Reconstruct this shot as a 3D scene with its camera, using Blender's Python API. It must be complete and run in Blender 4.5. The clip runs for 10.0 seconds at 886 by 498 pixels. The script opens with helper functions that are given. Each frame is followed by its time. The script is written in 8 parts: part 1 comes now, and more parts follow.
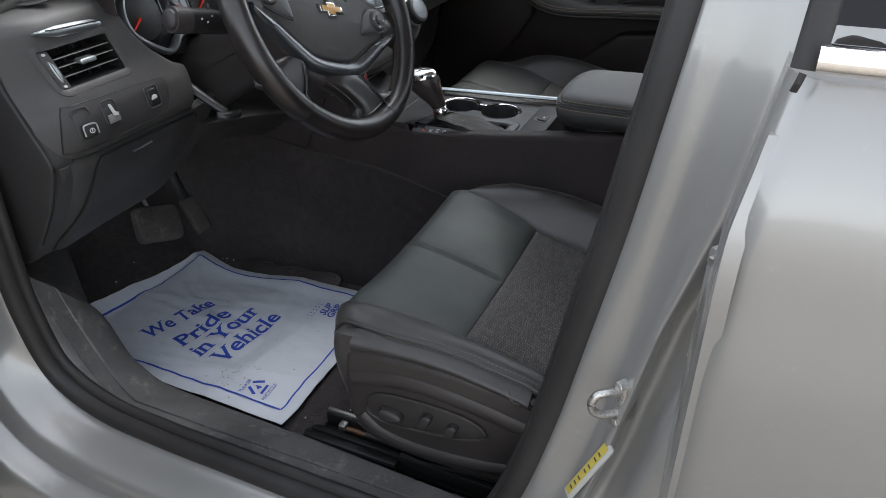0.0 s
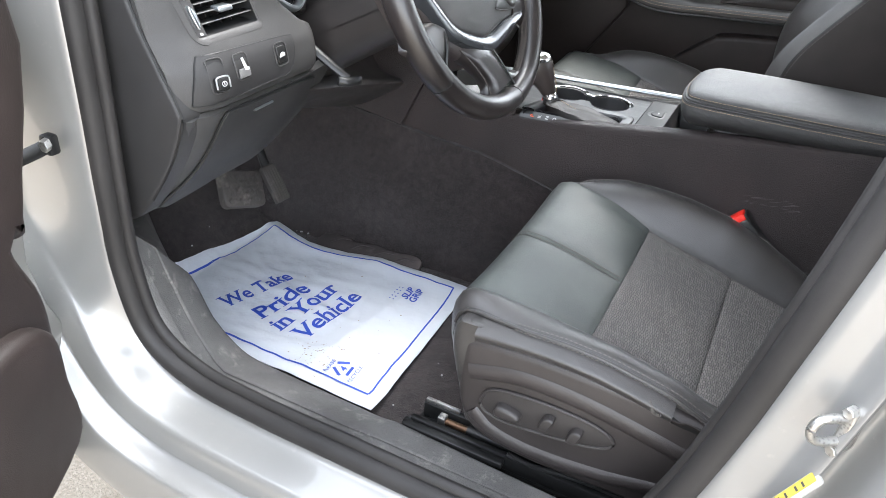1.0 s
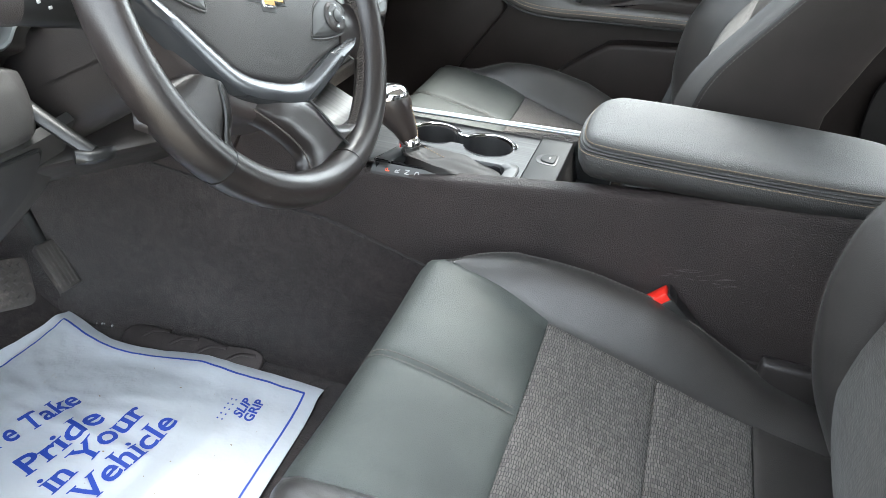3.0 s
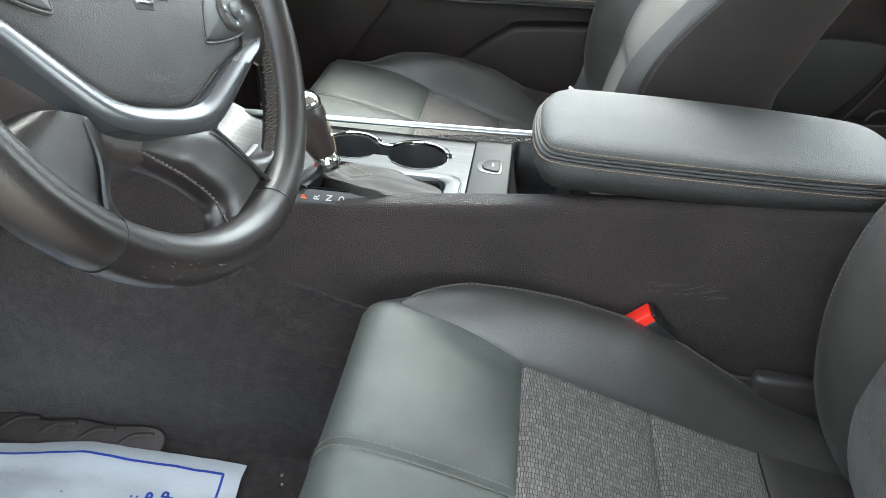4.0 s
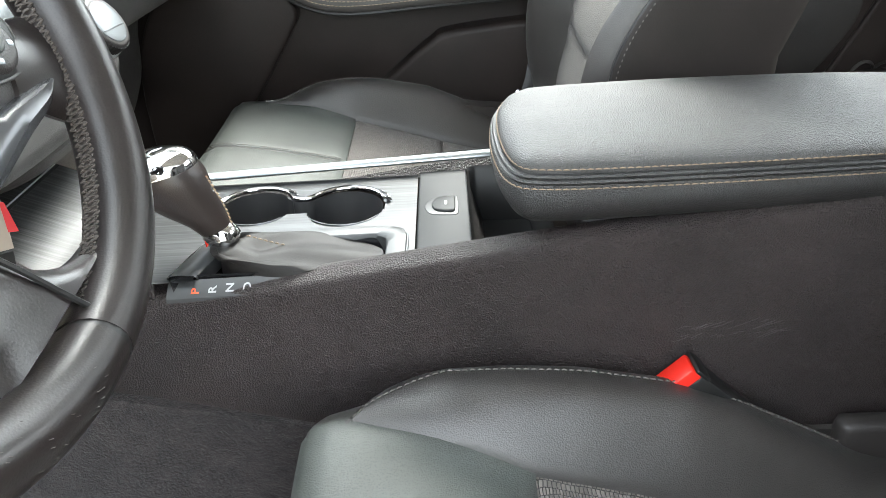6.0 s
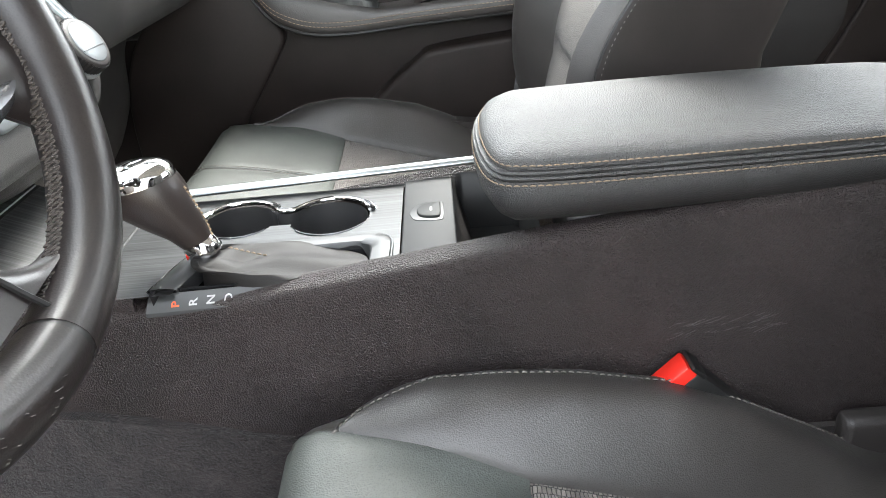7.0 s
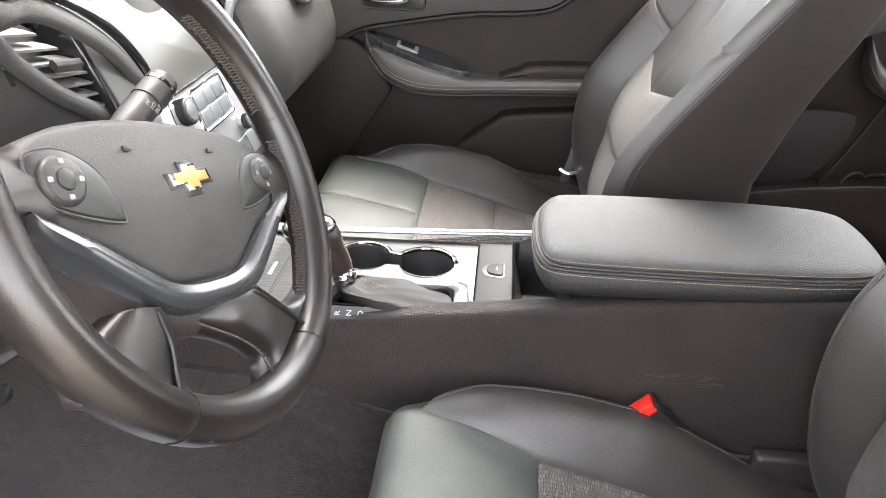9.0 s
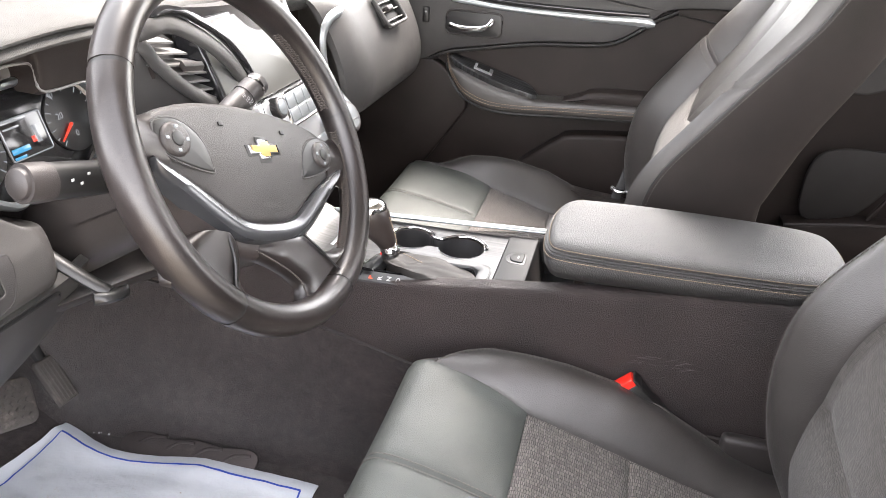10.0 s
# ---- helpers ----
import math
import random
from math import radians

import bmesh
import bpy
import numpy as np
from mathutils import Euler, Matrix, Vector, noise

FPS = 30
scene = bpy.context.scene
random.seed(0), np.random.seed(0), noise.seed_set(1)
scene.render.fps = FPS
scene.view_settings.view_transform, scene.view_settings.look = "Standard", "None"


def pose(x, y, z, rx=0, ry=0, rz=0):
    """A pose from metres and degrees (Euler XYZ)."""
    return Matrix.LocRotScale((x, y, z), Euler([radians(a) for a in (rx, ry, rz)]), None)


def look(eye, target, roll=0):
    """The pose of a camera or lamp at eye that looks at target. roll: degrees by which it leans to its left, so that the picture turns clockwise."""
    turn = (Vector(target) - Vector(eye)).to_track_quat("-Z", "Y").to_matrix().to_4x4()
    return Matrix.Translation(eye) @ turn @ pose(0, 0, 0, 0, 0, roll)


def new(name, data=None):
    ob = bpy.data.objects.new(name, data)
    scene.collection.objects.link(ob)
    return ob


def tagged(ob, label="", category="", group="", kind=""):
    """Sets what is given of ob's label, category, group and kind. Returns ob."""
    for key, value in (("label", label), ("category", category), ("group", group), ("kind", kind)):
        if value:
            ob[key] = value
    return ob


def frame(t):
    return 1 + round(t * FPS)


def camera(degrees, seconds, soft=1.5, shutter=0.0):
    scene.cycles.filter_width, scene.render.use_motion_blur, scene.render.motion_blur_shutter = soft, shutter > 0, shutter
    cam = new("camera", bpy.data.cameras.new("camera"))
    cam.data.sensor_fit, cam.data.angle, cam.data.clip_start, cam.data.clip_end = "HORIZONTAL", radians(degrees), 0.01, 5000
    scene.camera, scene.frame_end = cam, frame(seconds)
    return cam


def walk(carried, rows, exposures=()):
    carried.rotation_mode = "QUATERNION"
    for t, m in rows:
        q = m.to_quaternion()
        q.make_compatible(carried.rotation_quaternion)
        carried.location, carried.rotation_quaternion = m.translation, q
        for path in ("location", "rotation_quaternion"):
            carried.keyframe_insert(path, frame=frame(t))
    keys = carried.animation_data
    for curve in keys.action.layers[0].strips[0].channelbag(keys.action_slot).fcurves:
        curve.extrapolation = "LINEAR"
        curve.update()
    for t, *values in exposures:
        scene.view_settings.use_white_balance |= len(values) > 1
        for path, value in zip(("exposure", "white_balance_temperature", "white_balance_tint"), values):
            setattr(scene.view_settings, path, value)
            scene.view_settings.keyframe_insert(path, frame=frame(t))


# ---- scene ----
cam = camera(62.8, 10.0, 0.6)
PATH = [
    (0, (0.596, -1.282, 1.165), (-0.105, 0.277, 0.127), -0.5),
    (0.5, (0.503, -1.306, 1.151), (-0.25, 0.226, 0.109), 1.9),
    (1, (0.43, -1.308, 1.126), (-0.285, 0.23, 0.066), 4.2),
    (1.5, (0.405, -1.269, 1.112), (-0.218, 0.295, 0.033), 5.3),
    (2, (0.394, -1.192, 1.1), (-0.165, 0.405, 0.034), 5.5),
    (2.5, (0.374, -1.055, 1.097), (-0.163, 0.55, 0.032), 5.5),
    (3, (0.357, -0.953, 1.083), (-0.101, 0.68, 0.024), 5.2),
    (3.2, (0.338, -0.92, 1.078), (-0.054, 0.729, 0.016), 5.4),
    (4.3, (0.223, -0.761, 1.018), (0.161, 0.931, -0.046), 4.7),
    (4.5, (0.22, -0.726, 1.005), (0.182, 0.967, -0.058), 3.9),
    (5, (0.225, -0.639, 0.968), (0.217, 1.056, -0.094), 1.8),
    (5.5, (0.231, -0.601, 0.964), (0.215, 1.102, -0.083), -0.5),
    (7, (0.252, -0.6, 0.933), (0.227, 1.167, -0.004), -4.5),
    (7.5, (0.251, -0.617, 0.927), (0.241, 1.149, -0.011), -3.8),
    (8, (0.235, -0.667, 0.998), (0.219, 1.093, 0.048), -2.1),
    (8.5, (0.208, -0.77, 1.076), (0.18, 0.986, 0.12), 0.7),
    (9, (0.223, -0.832, 1.133), (0.098, 0.921, 0.179), 2.2),
    (9.5, (0.326, -0.901, 1.157), (0.039, 0.841, 0.216), 2.6),
    (10, (0.351, -1.003, 1.177), (-0.059, 0.73, 0.266), 3.2),
]
EXPOSURES = [(0.0, 2.19, 6300, 9), (0.3, 2.60, 6300, 9), (0.6, 3.42, 6300, 9), (1.0, 3.92, 6350, 9), (1.5, 3.84, 6350, 9), (2.0, 3.80, 6350, 8), (2.5, 4.12, 6350, 7), (3.2, 4.13, 6350, 3), (5.0, 4.17, 6350, 1), (5.5, 4.32, 6450, 2), (7.5, 4.30, 6650, 8), (8.5, 4.35, 6800, 10), (10.0, 4.46, 7000, 15)]
walk(cam, [(t, look(eye, target, roll)) for t, eye, target, roll in PATH], EXPOSURES)
SKY, SUN = 0.135, 1.25

# ---------------------------------------------------------------- light
world = bpy.data.worlds.new("overcast_sky")
scene.world = world
world.use_nodes = True
wn = world.node_tree
wn.nodes.clear()
sky = wn.nodes.new("ShaderNodeTexSky")
sky.sky_type = "NISHITA"
sky.sun_disc = False
sky.sun_elevation = radians(55)
sky.sun_rotation = radians(14.8)
soften = wn.nodes.new("ShaderNodeHueSaturation")
soften.inputs["Saturation"].default_value = 0.24
wbg = wn.nodes.new("ShaderNodeBackground")
wbg.inputs["Strength"].default_value = SKY
wout = wn.nodes.new("ShaderNodeOutputWorld")
wn.links.new(sky.outputs[0], soften.inputs["Color"])
wn.links.new(soften.outputs[0], wbg.inputs["Color"])
wn.links.new(wbg.outputs[0], wout.inputs["Surface"])

sun = new("sun", bpy.data.lights.new("sun", "SUN"))
sun.data.energy, sun.data.angle, sun.data.color = SUN, radians(36), (1.0, 0.98, 0.96)
sun.matrix_world = look((0.9, 3.4, 5.0), (0.0, 0.0, 0.0))


# ---------------------------------------------------------------- materials
def mat(name, col, rough=0.5, metal=0.0, spec=0.5, coat=0.0):
    m = bpy.data.materials.new(name)
    m.use_nodes = True
    b = m.node_tree.nodes["Principled BSDF"]
    b.inputs["Base Color"].default_value = (*col, 1)
    b.inputs["Roughness"].default_value = rough
    b.inputs["Metallic"].default_value = metal
    b.inputs["Specular IOR Level"].default_value = spec
    b.inputs["Coat Weight"].default_value = coat
    b.inputs["Coat Roughness"].default_value = 0.08
    return m, m.node_tree, b


def coords(nt, scale=(1, 1, 1), rot=(0, 0, 0)):
    tc = nt.nodes.new("ShaderNodeTexCoord")
    mp = nt.nodes.new("ShaderNodeMapping")
    mp.inputs["Scale"].default_value = scale
    mp.inputs["Rotation"].default_value = rot
    nt.links.new(tc.outputs["Object"], mp.inputs["Vector"])
    return mp.outputs[0]


def noise_tex(nt, vec, scale, detail=3, rough=0.55):
    n = nt.nodes.new("ShaderNodeTexNoise")
    n.inputs["Scale"].default_value = scale
    n.inputs["Detail"].default_value = detail
    n.inputs["Roughness"].default_value = rough
    nt.links.new(vec, n.inputs["Vector"])
    return n.outputs["Fac"]


def ramp(nt, fac, stops):
    r = nt.nodes.new("ShaderNodeValToRGB")
    els = r.color_ramp.elements
    while len(els) < len(stops):
        els.new(0.5)
    for e, (p, c) in zip(els, stops):
        e.position = p
        e.color = (*c, 1) if len(c) == 3 else c
    nt.links.new(fac, r.inputs["Fac"])
    return r.outputs["Color"]


def math_node(nt, op, a, b):
    n = nt.nodes.new("ShaderNodeMath")
    n.operation = op
    for i, v in enumerate((a, b)):
        if isinstance(v, (int, float)):
            n.inputs[i].default_value = v
        else:
            nt.links.new(v, n.inputs[i])
    return n.outputs[0]


def bump(nt, b, height, strength=0.2, dist=0.001):
    n = nt.nodes.new("ShaderNodeBump")
    n.inputs["Strength"].default_value = strength
    n.inputs["Distance"].default_value = dist
    nt.links.new(height, n.inputs["Height"])
    nt.links.new(n.outputs[0], b.inputs["Normal"])
    return n


def grained(name, col, rough, scale=900, strength=0.25, dist=0.0006, spread=0.25, spec=0.5, dirt=None, cells=0.62):
    """Moulded or tanned surface: cell grain, soft patches of tone and gloss."""
    m, nt, b = mat(name, col, rough, spec=spec)
    v = coords(nt)
    vor = nt.nodes.new("ShaderNodeTexVoronoi")
    vor.inputs["Scale"].default_value = scale
    nt.links.new(v, vor.inputs["Vector"])
    fine = noise_tex(nt, v, scale * 1.7, 2)
    h = math_node(nt, "ADD", vor.outputs["Distance"], fine)
    bump(nt, b, h, strength, dist)
    patch = noise_tex(nt, v, 9, 4)
    lo = tuple(c * (1 - spread) for c in col)
    hi = tuple(c * (1 + spread) for c in col)
    base = ramp(nt, patch, [(0.3, lo), (0.7, hi)])
    if dirt:
        spots = noise_tex(nt, v, 34, 6, 0.7)
        k = ramp(nt, spots, [(0.56, (0, 0, 0)), (0.74, (1, 1, 1))])
        mix = nt.nodes.new("ShaderNodeMixRGB")
        mix.inputs["Color2"].default_value = (*dirt, 1)
        nt.links.new(k, mix.inputs["Fac"])
        nt.links.new(base, mix.inputs["Color1"])
        base = mix.outputs[0]
    cell = ramp(nt, vor.outputs["Distance"], [(0.05, (cells, cells, cells)), (0.45, (1.6 - 0.68 * cells,) * 3)])
    mul = nt.nodes.new("ShaderNodeMixRGB")
    mul.blend_type = "MULTIPLY"
    mul.inputs["Fac"].default_value = 1.0
    nt.links.new(base, mul.inputs["Color1"])
    nt.links.new(cell, mul.inputs["Color2"])
    base = mul.outputs[0]
    nt.links.new(base, b.inputs["Base Color"])
    rr = nt.nodes.new("ShaderNodeMapRange")
    rr.inputs["To Min"].default_value = rough - 0.06
    rr.inputs["To Max"].default_value = rough + 0.08
    nt.links.new(noise_tex(nt, v, 22, 3), rr.inputs["Value"])
    nt.links.new(rr.outputs[0], b.inputs["Roughness"])
    return m


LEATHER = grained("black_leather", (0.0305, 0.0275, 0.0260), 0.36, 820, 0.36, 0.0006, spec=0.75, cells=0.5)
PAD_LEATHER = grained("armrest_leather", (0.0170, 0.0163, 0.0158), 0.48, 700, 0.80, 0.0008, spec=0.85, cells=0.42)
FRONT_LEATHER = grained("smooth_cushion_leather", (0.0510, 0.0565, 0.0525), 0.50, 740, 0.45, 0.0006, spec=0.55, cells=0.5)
leather_node = LEATHER.node_tree.nodes["Principled BSDF"]
leather_node.inputs["Sheen Weight"].default_value = 0.06
leather_node.inputs["Sheen Roughness"].default_value = 0.35
leather_node.inputs["Sheen Tint"].default_value = (0.95, 0.95, 0.92, 1)
SIDE_VINYL = grained("seat_side_vinyl", (0.0165, 0.0128, 0.0115), 0.56, 700, 0.12, 0.0006, spec=0.32, cells=0.8)
WHEEL_LEATHER = grained("worn_wheel_leather", (0.0118, 0.0094, 0.0090), 0.32, 700, 0.12, 0.0004, spread=0.5, spec=0.58, dirt=(0.022, 0.018, 0.017))
BOOT = grained("soft_boot_leather", (0.0100, 0.0086, 0.0080), 0.58, 800, 0.2, 0.0005, spec=0.35)
VINYL = grained("console_vinyl", (0.0198, 0.0142, 0.0136), 0.42, 640, 1.0, 0.0012, spread=0.35, spec=0.50, cells=0.32)
DASH = grained("dash_plastic", (0.040, 0.0385, 0.0375), 0.50, 950, 0.26, 0.0006, spec=0.36)
TOPPAD = grained("dash_top_vinyl", (0.043, 0.0425, 0.0410), 0.62, 800, 0.5, 0.0008, spec=0.26)
LOWDASH = grained("dark_lower_dash_plastic", (0.0285, 0.0275, 0.0275), 0.46, 900, 0.22, 0.0006, spec=0.36)
BACK_LEATHER = grained("backrest_leather", (0.0230, 0.0212, 0.0195), 0.50, 900, 0.40, 0.0006, spec=0.45)
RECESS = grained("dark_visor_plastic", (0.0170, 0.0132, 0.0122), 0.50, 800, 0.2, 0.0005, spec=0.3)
COVER = grained("airbag_cover_plastic", (0.029, 0.0270, 0.0262), 0.50, 900, 0.4, 0.0006)
DOORPLASTIC = grained("door_plastic", (0.0165, 0.0122, 0.0110), 0.50, 600, 0.20, 0.0007, spec=0.28)
TRIM = grained("lower_plastic", (0.026, 0.0228, 0.0220), 0.45, 850, 0.25, 0.0006)
SHIELD = grained("seat_shield_plastic", (0.0285, 0.0240, 0.0228), 0.42, 850, 0.25, 0.0006)
GRIP = grained("brown_black_grip_leather", (0.024, 0.0178, 0.0160), 0.36, 800, 0.15, 0.0005)
SCUFF = grained("dusty_sill_plastic", (0.085, 0.082, 0.079), 0.58, 500, 0.45, 0.0008, spread=0.35, dirt=(0.21, 0.198, 0.183))
RUBBER = grained("weather_rubber", (0.019, 0.0175, 0.0170), 0.52, 1400, 0.12, 0.0004, spec=0.36)
HEEL = grained("worn_heel_rubber", (0.046, 0.0380, 0.0370), 0.62, 700, 0.4, 0.0008, spread=0.4, dirt=(0.075, 0.064, 0.060))
GLOSSBLACK = mat("gloss_black", (0.012, 0.012, 0.013), 0.12, spec=0.5)[0]
BLACK = mat("satin_black", (0.012, 0.012, 0.012), 0.4)[0]
DARK = mat("deep_black", (0.006, 0.006, 0.006), 0.7)[0]


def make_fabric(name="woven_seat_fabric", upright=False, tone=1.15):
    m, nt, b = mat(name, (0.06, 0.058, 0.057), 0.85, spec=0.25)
    v = coords(nt)
    if upright:
        # rows follow the height, ribs run across
        sep = nt.nodes.new("ShaderNodeSeparateXYZ")
        com = nt.nodes.new("ShaderNodeCombineXYZ")
        nt.links.new(coords(nt), sep.inputs[0])
        nt.links.new(sep.outputs["Y"], com.inputs["Y"])
        nt.links.new(math_node(nt, "MULTIPLY", sep.outputs["Z"], 1.12), com.inputs["X"])
        v = com.outputs[0]
    br = nt.nodes.new("ShaderNodeTexBrick")
    br.inputs["Scale"].default_value = 1.0
    br.inputs["Brick Width"].default_value = 0.0033
    br.squash, br.squash_frequency = 0.72, 3
    br.offset, br.offset_frequency = 0.37, 2
    br.inputs["Row Height"].default_value = 0.0060
    br.inputs["Mortar Size"].default_value = 0.0006
    br.inputs["Mortar Smooth"].default_value = 0.9
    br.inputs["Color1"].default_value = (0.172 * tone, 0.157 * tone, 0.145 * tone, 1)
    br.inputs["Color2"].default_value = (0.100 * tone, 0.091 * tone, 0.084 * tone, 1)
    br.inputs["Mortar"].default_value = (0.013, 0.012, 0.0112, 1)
    warp = nt.nodes.new("ShaderNodeVectorMath")
    warp.operation = "ADD"
    wob = nt.nodes.new("ShaderNodeTexNoise")
    wob.inputs["Scale"].default_value = 55
    nt.links.new(v, wob.inputs["Vector"])
    sc = nt.nodes.new("ShaderNodeVectorMath")
    sc.operation = "SCALE"
    sc.inputs["Scale"].default_value = 0.0035
    nt.links.new(wob.outputs["Color"], sc.inputs[0])
    nt.links.new(v, warp.inputs[0])
    nt.links.new(sc.outputs[0], warp.inputs[1])
    nt.links.new(warp.outputs[0], br.inputs["Vector"])
    nt.links.new(br.outputs["Color"], b.inputs["Base Color"])
    thread = noise_tex(nt, coords(nt, (1, 4, 1)), 900, 2)
    inv = math_node(nt, "SUBTRACT", 1.0, br.outputs["Fac"])
    h = math_node(nt, "ADD", inv, math_node(nt, "MULTIPLY", thread, 0.5))
    bump(nt, b, h, 0.45 if upright else 0.8, 0.0011)
    b.inputs["Sheen Weight"].default_value = 0.15
    return m


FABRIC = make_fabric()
# same weave as FABRIC; shade on the backrests is put into a darker tone
SHADED_BACK_FABRIC = make_fabric("shaded_back_fabric", True, 0.46)


def make_carpet(name="dark_carpet", dust=0.45, top=0.8):
    m, nt, b = mat(name, (0.022, 0.020, 0.020), 0.95, spec=0.15)
    v = coords(nt)
    fine = noise_tex(nt, v, 420, 4, 0.75)
    worn = noise_tex(nt, v, 7, 5, 0.65)
    dusty = noise_tex(nt, v, 900, 2, 0.8)
    c1 = ramp(nt, fine, [(0.34, (0.0070, 0.0054, 0.0055)), (0.52, (0.026, 0.0200, 0.0203)), (0.74, (0.080, 0.062, 0.063))])
    mix = nt.nodes.new("ShaderNodeMixRGB")
    mix.inputs["Color2"].default_value = (0.078, 0.063, 0.062, 1)
    k = math_node(nt, "MULTIPLY", ramp(nt, worn, [(dust, (0, 0, 0)), (top, (1, 1, 1))]), math_node(nt, "MULTIPLY", dusty, 0.9))
    nt.links.new(k, mix.inputs["Fac"])
    nt.links.new(c1, mix.inputs["Color1"])
    mott = ramp(nt, noise_tex(nt, v, 70, 5, 0.7), [(0.35, (0.45, 0.45, 0.45)), (0.68, (1.15, 1.12, 1.10))])
    mul = nt.nodes.new("ShaderNodeMixRGB")
    mul.blend_type = "MULTIPLY"
    mul.inputs["Fac"].default_value = 1.0
    nt.links.new(mix.outputs[0], mul.inputs["Color1"])
    nt.links.new(mott, mul.inputs["Color2"])
    nt.links.new(mul.outputs[0], b.inputs["Base Color"])
    bump(nt, b, fine, 0.9, 0.003)
    b.inputs["Sheen Weight"].default_value = 0.2
    return m


CARPET = make_carpet()
DUSTY_CARPET = make_carpet("dusty_floor_carpet", 0.25, 0.6)


def make_paint():
    m, nt, b = mat("silver_car_paint", (0.46, 0.455, 0.445), 0.36, metal=0.35, coat=1.0)
    b.inputs["Coat Roughness"].default_value = 0.03
    v = coords(nt)
    flake = noise_tex(nt, v, 2500, 2)
    big = noise_tex(nt, v, 6, 4)
    c = ramp(nt, big, [(0.25, (0.240, 0.236, 0.228)), (0.75, (0.275, 0.270, 0.261))])
    dust = ramp(nt, noise_tex(nt, v, 60, 6, 0.7), [(0.62, (0, 0, 0)), (0.82, (0.5, 0.5, 0.5))])
    mix = nt.nodes.new("ShaderNodeMixRGB")
    mix.inputs["Color2"].default_value = (0.40, 0.37, 0.33, 1)
    nt.links.new(dust, mix.inputs["Fac"])
    nt.links.new(c, mix.inputs["Color1"])
    nt.links.new(mix.outputs[0], b.inputs["Base Color"])
    bump(nt, b, flake, 0.03, 0.0002)
    return m


PAINT = make_paint()
CHROME = mat("chrome", (0.82, 0.82, 0.82), 0.07, metal=1.0)[0]
SATIN = mat("satin_silver", (0.44, 0.475, 0.49), 0.30, metal=0.9)[0]
GATE = mat("satin_grey_gate", (0.060, 0.061, 0.062), 0.40, metal=0.2)[0]
CUP = mat("dark_cup_plastic", (0.035, 0.035, 0.036), 0.3)[0]
PLATE = mat("grey_satin_plate", (0.032, 0.033, 0.033), 0.50, metal=0.0, spec=0.15)[0]
SLAT = mat("satin_vent_slat", (0.15, 0.147, 0.143), 0.38)[0]
DARKSATIN = mat("dark_satin_trim", (0.066, 0.069, 0.074), 0.24, metal=0.55)[0]
SHELL = grained("brown_black_shell_plastic", (0.034, 0.0272, 0.0258), 0.45, 700, 0.2, 0.0005)
PALEKEY = mat("pale_silver_key", (0.19, 0.205, 0.215), 0.25, metal=0.30)[0]
SILVERPLASTIC = mat("silver_painted_plastic", (0.42, 0.43, 0.44), 0.3, metal=0.55)[0]
STEEL = grained("zinc_steel", (0.45, 0.44, 0.42), 0.35, 300, 0.1)
STEEL.node_tree.nodes["Principled BSDF"].inputs["Metallic"].default_value = 0.9
RAILSTEEL = mat("black_rail_steel", (0.02, 0.02, 0.02), 0.35, metal=0.4)[0]
COPPER = mat("greased_screw", (0.13, 0.075, 0.045), 0.45, metal=0.8)[0]


def make_streak(name="streaked_dark_veneer", metal=0.45, bright=1.0):
    m, nt, b = mat(name, (0.1, 0.1, 0.1), 0.34, metal=metal, coat=0.10)
    b.inputs["Coat Roughness"].default_value = 0.06
    v = coords(nt, (6, 400, 9), (0, 0, radians(8)))
    n = noise_tex(nt, v, 1.0, 5, 0.7)
    c = ramp(nt, n, [(0.38, (0.02 * bright, 0.021 * bright, 0.022 * bright)), (0.52, (0.12 * bright, 0.125 * bright, 0.13 * bright)), (0.74, (0.36 * bright, 0.37 * bright, 0.38 * bright))])
    nt.links.new(c, b.inputs["Base Color"])
    return m


STREAK = make_streak("streaked_dark_veneer", 0.10, 0.24)
DOOR_VENEER = make_streak("dark_door_veneer", 0.3, 0.28)


def make_paper():
    m, nt, b = mat("white_paper_mat", (0.70, 0.725, 0.765), 0.6, spec=0.3)
    v = coords(nt)
    crumple = noise_tex(nt, v, 24, 6, 0.6)
    soil = ramp(nt, noise_tex(nt, v, 55, 7, 0.75), [(0.60, (0, 0, 0)), (0.80, (1, 1, 1))])
    zone = ramp(nt, noise_tex(nt, v, 5, 2), [(0.52, (0, 0, 0)), (0.68, (1, 1, 1))])
    k = math_node(nt, "MULTIPLY", math_node(nt, "MULTIPLY", soil, zone), 1.0)
    mix = nt.nodes.new("ShaderNodeMixRGB")
    mix.inputs["Color1"].default_value = (0.58, 0.610, 0.655, 1)
    mix.inputs["Color2"].default_value = (0.42, 0.34, 0.25, 1)
    nt.links.new(k, mix.inputs["Fac"])
    nt.links.new(mix.outputs[0], b.inputs["Base Color"])
    bump(nt, b, crumple, 0.45, 0.006)
    return m


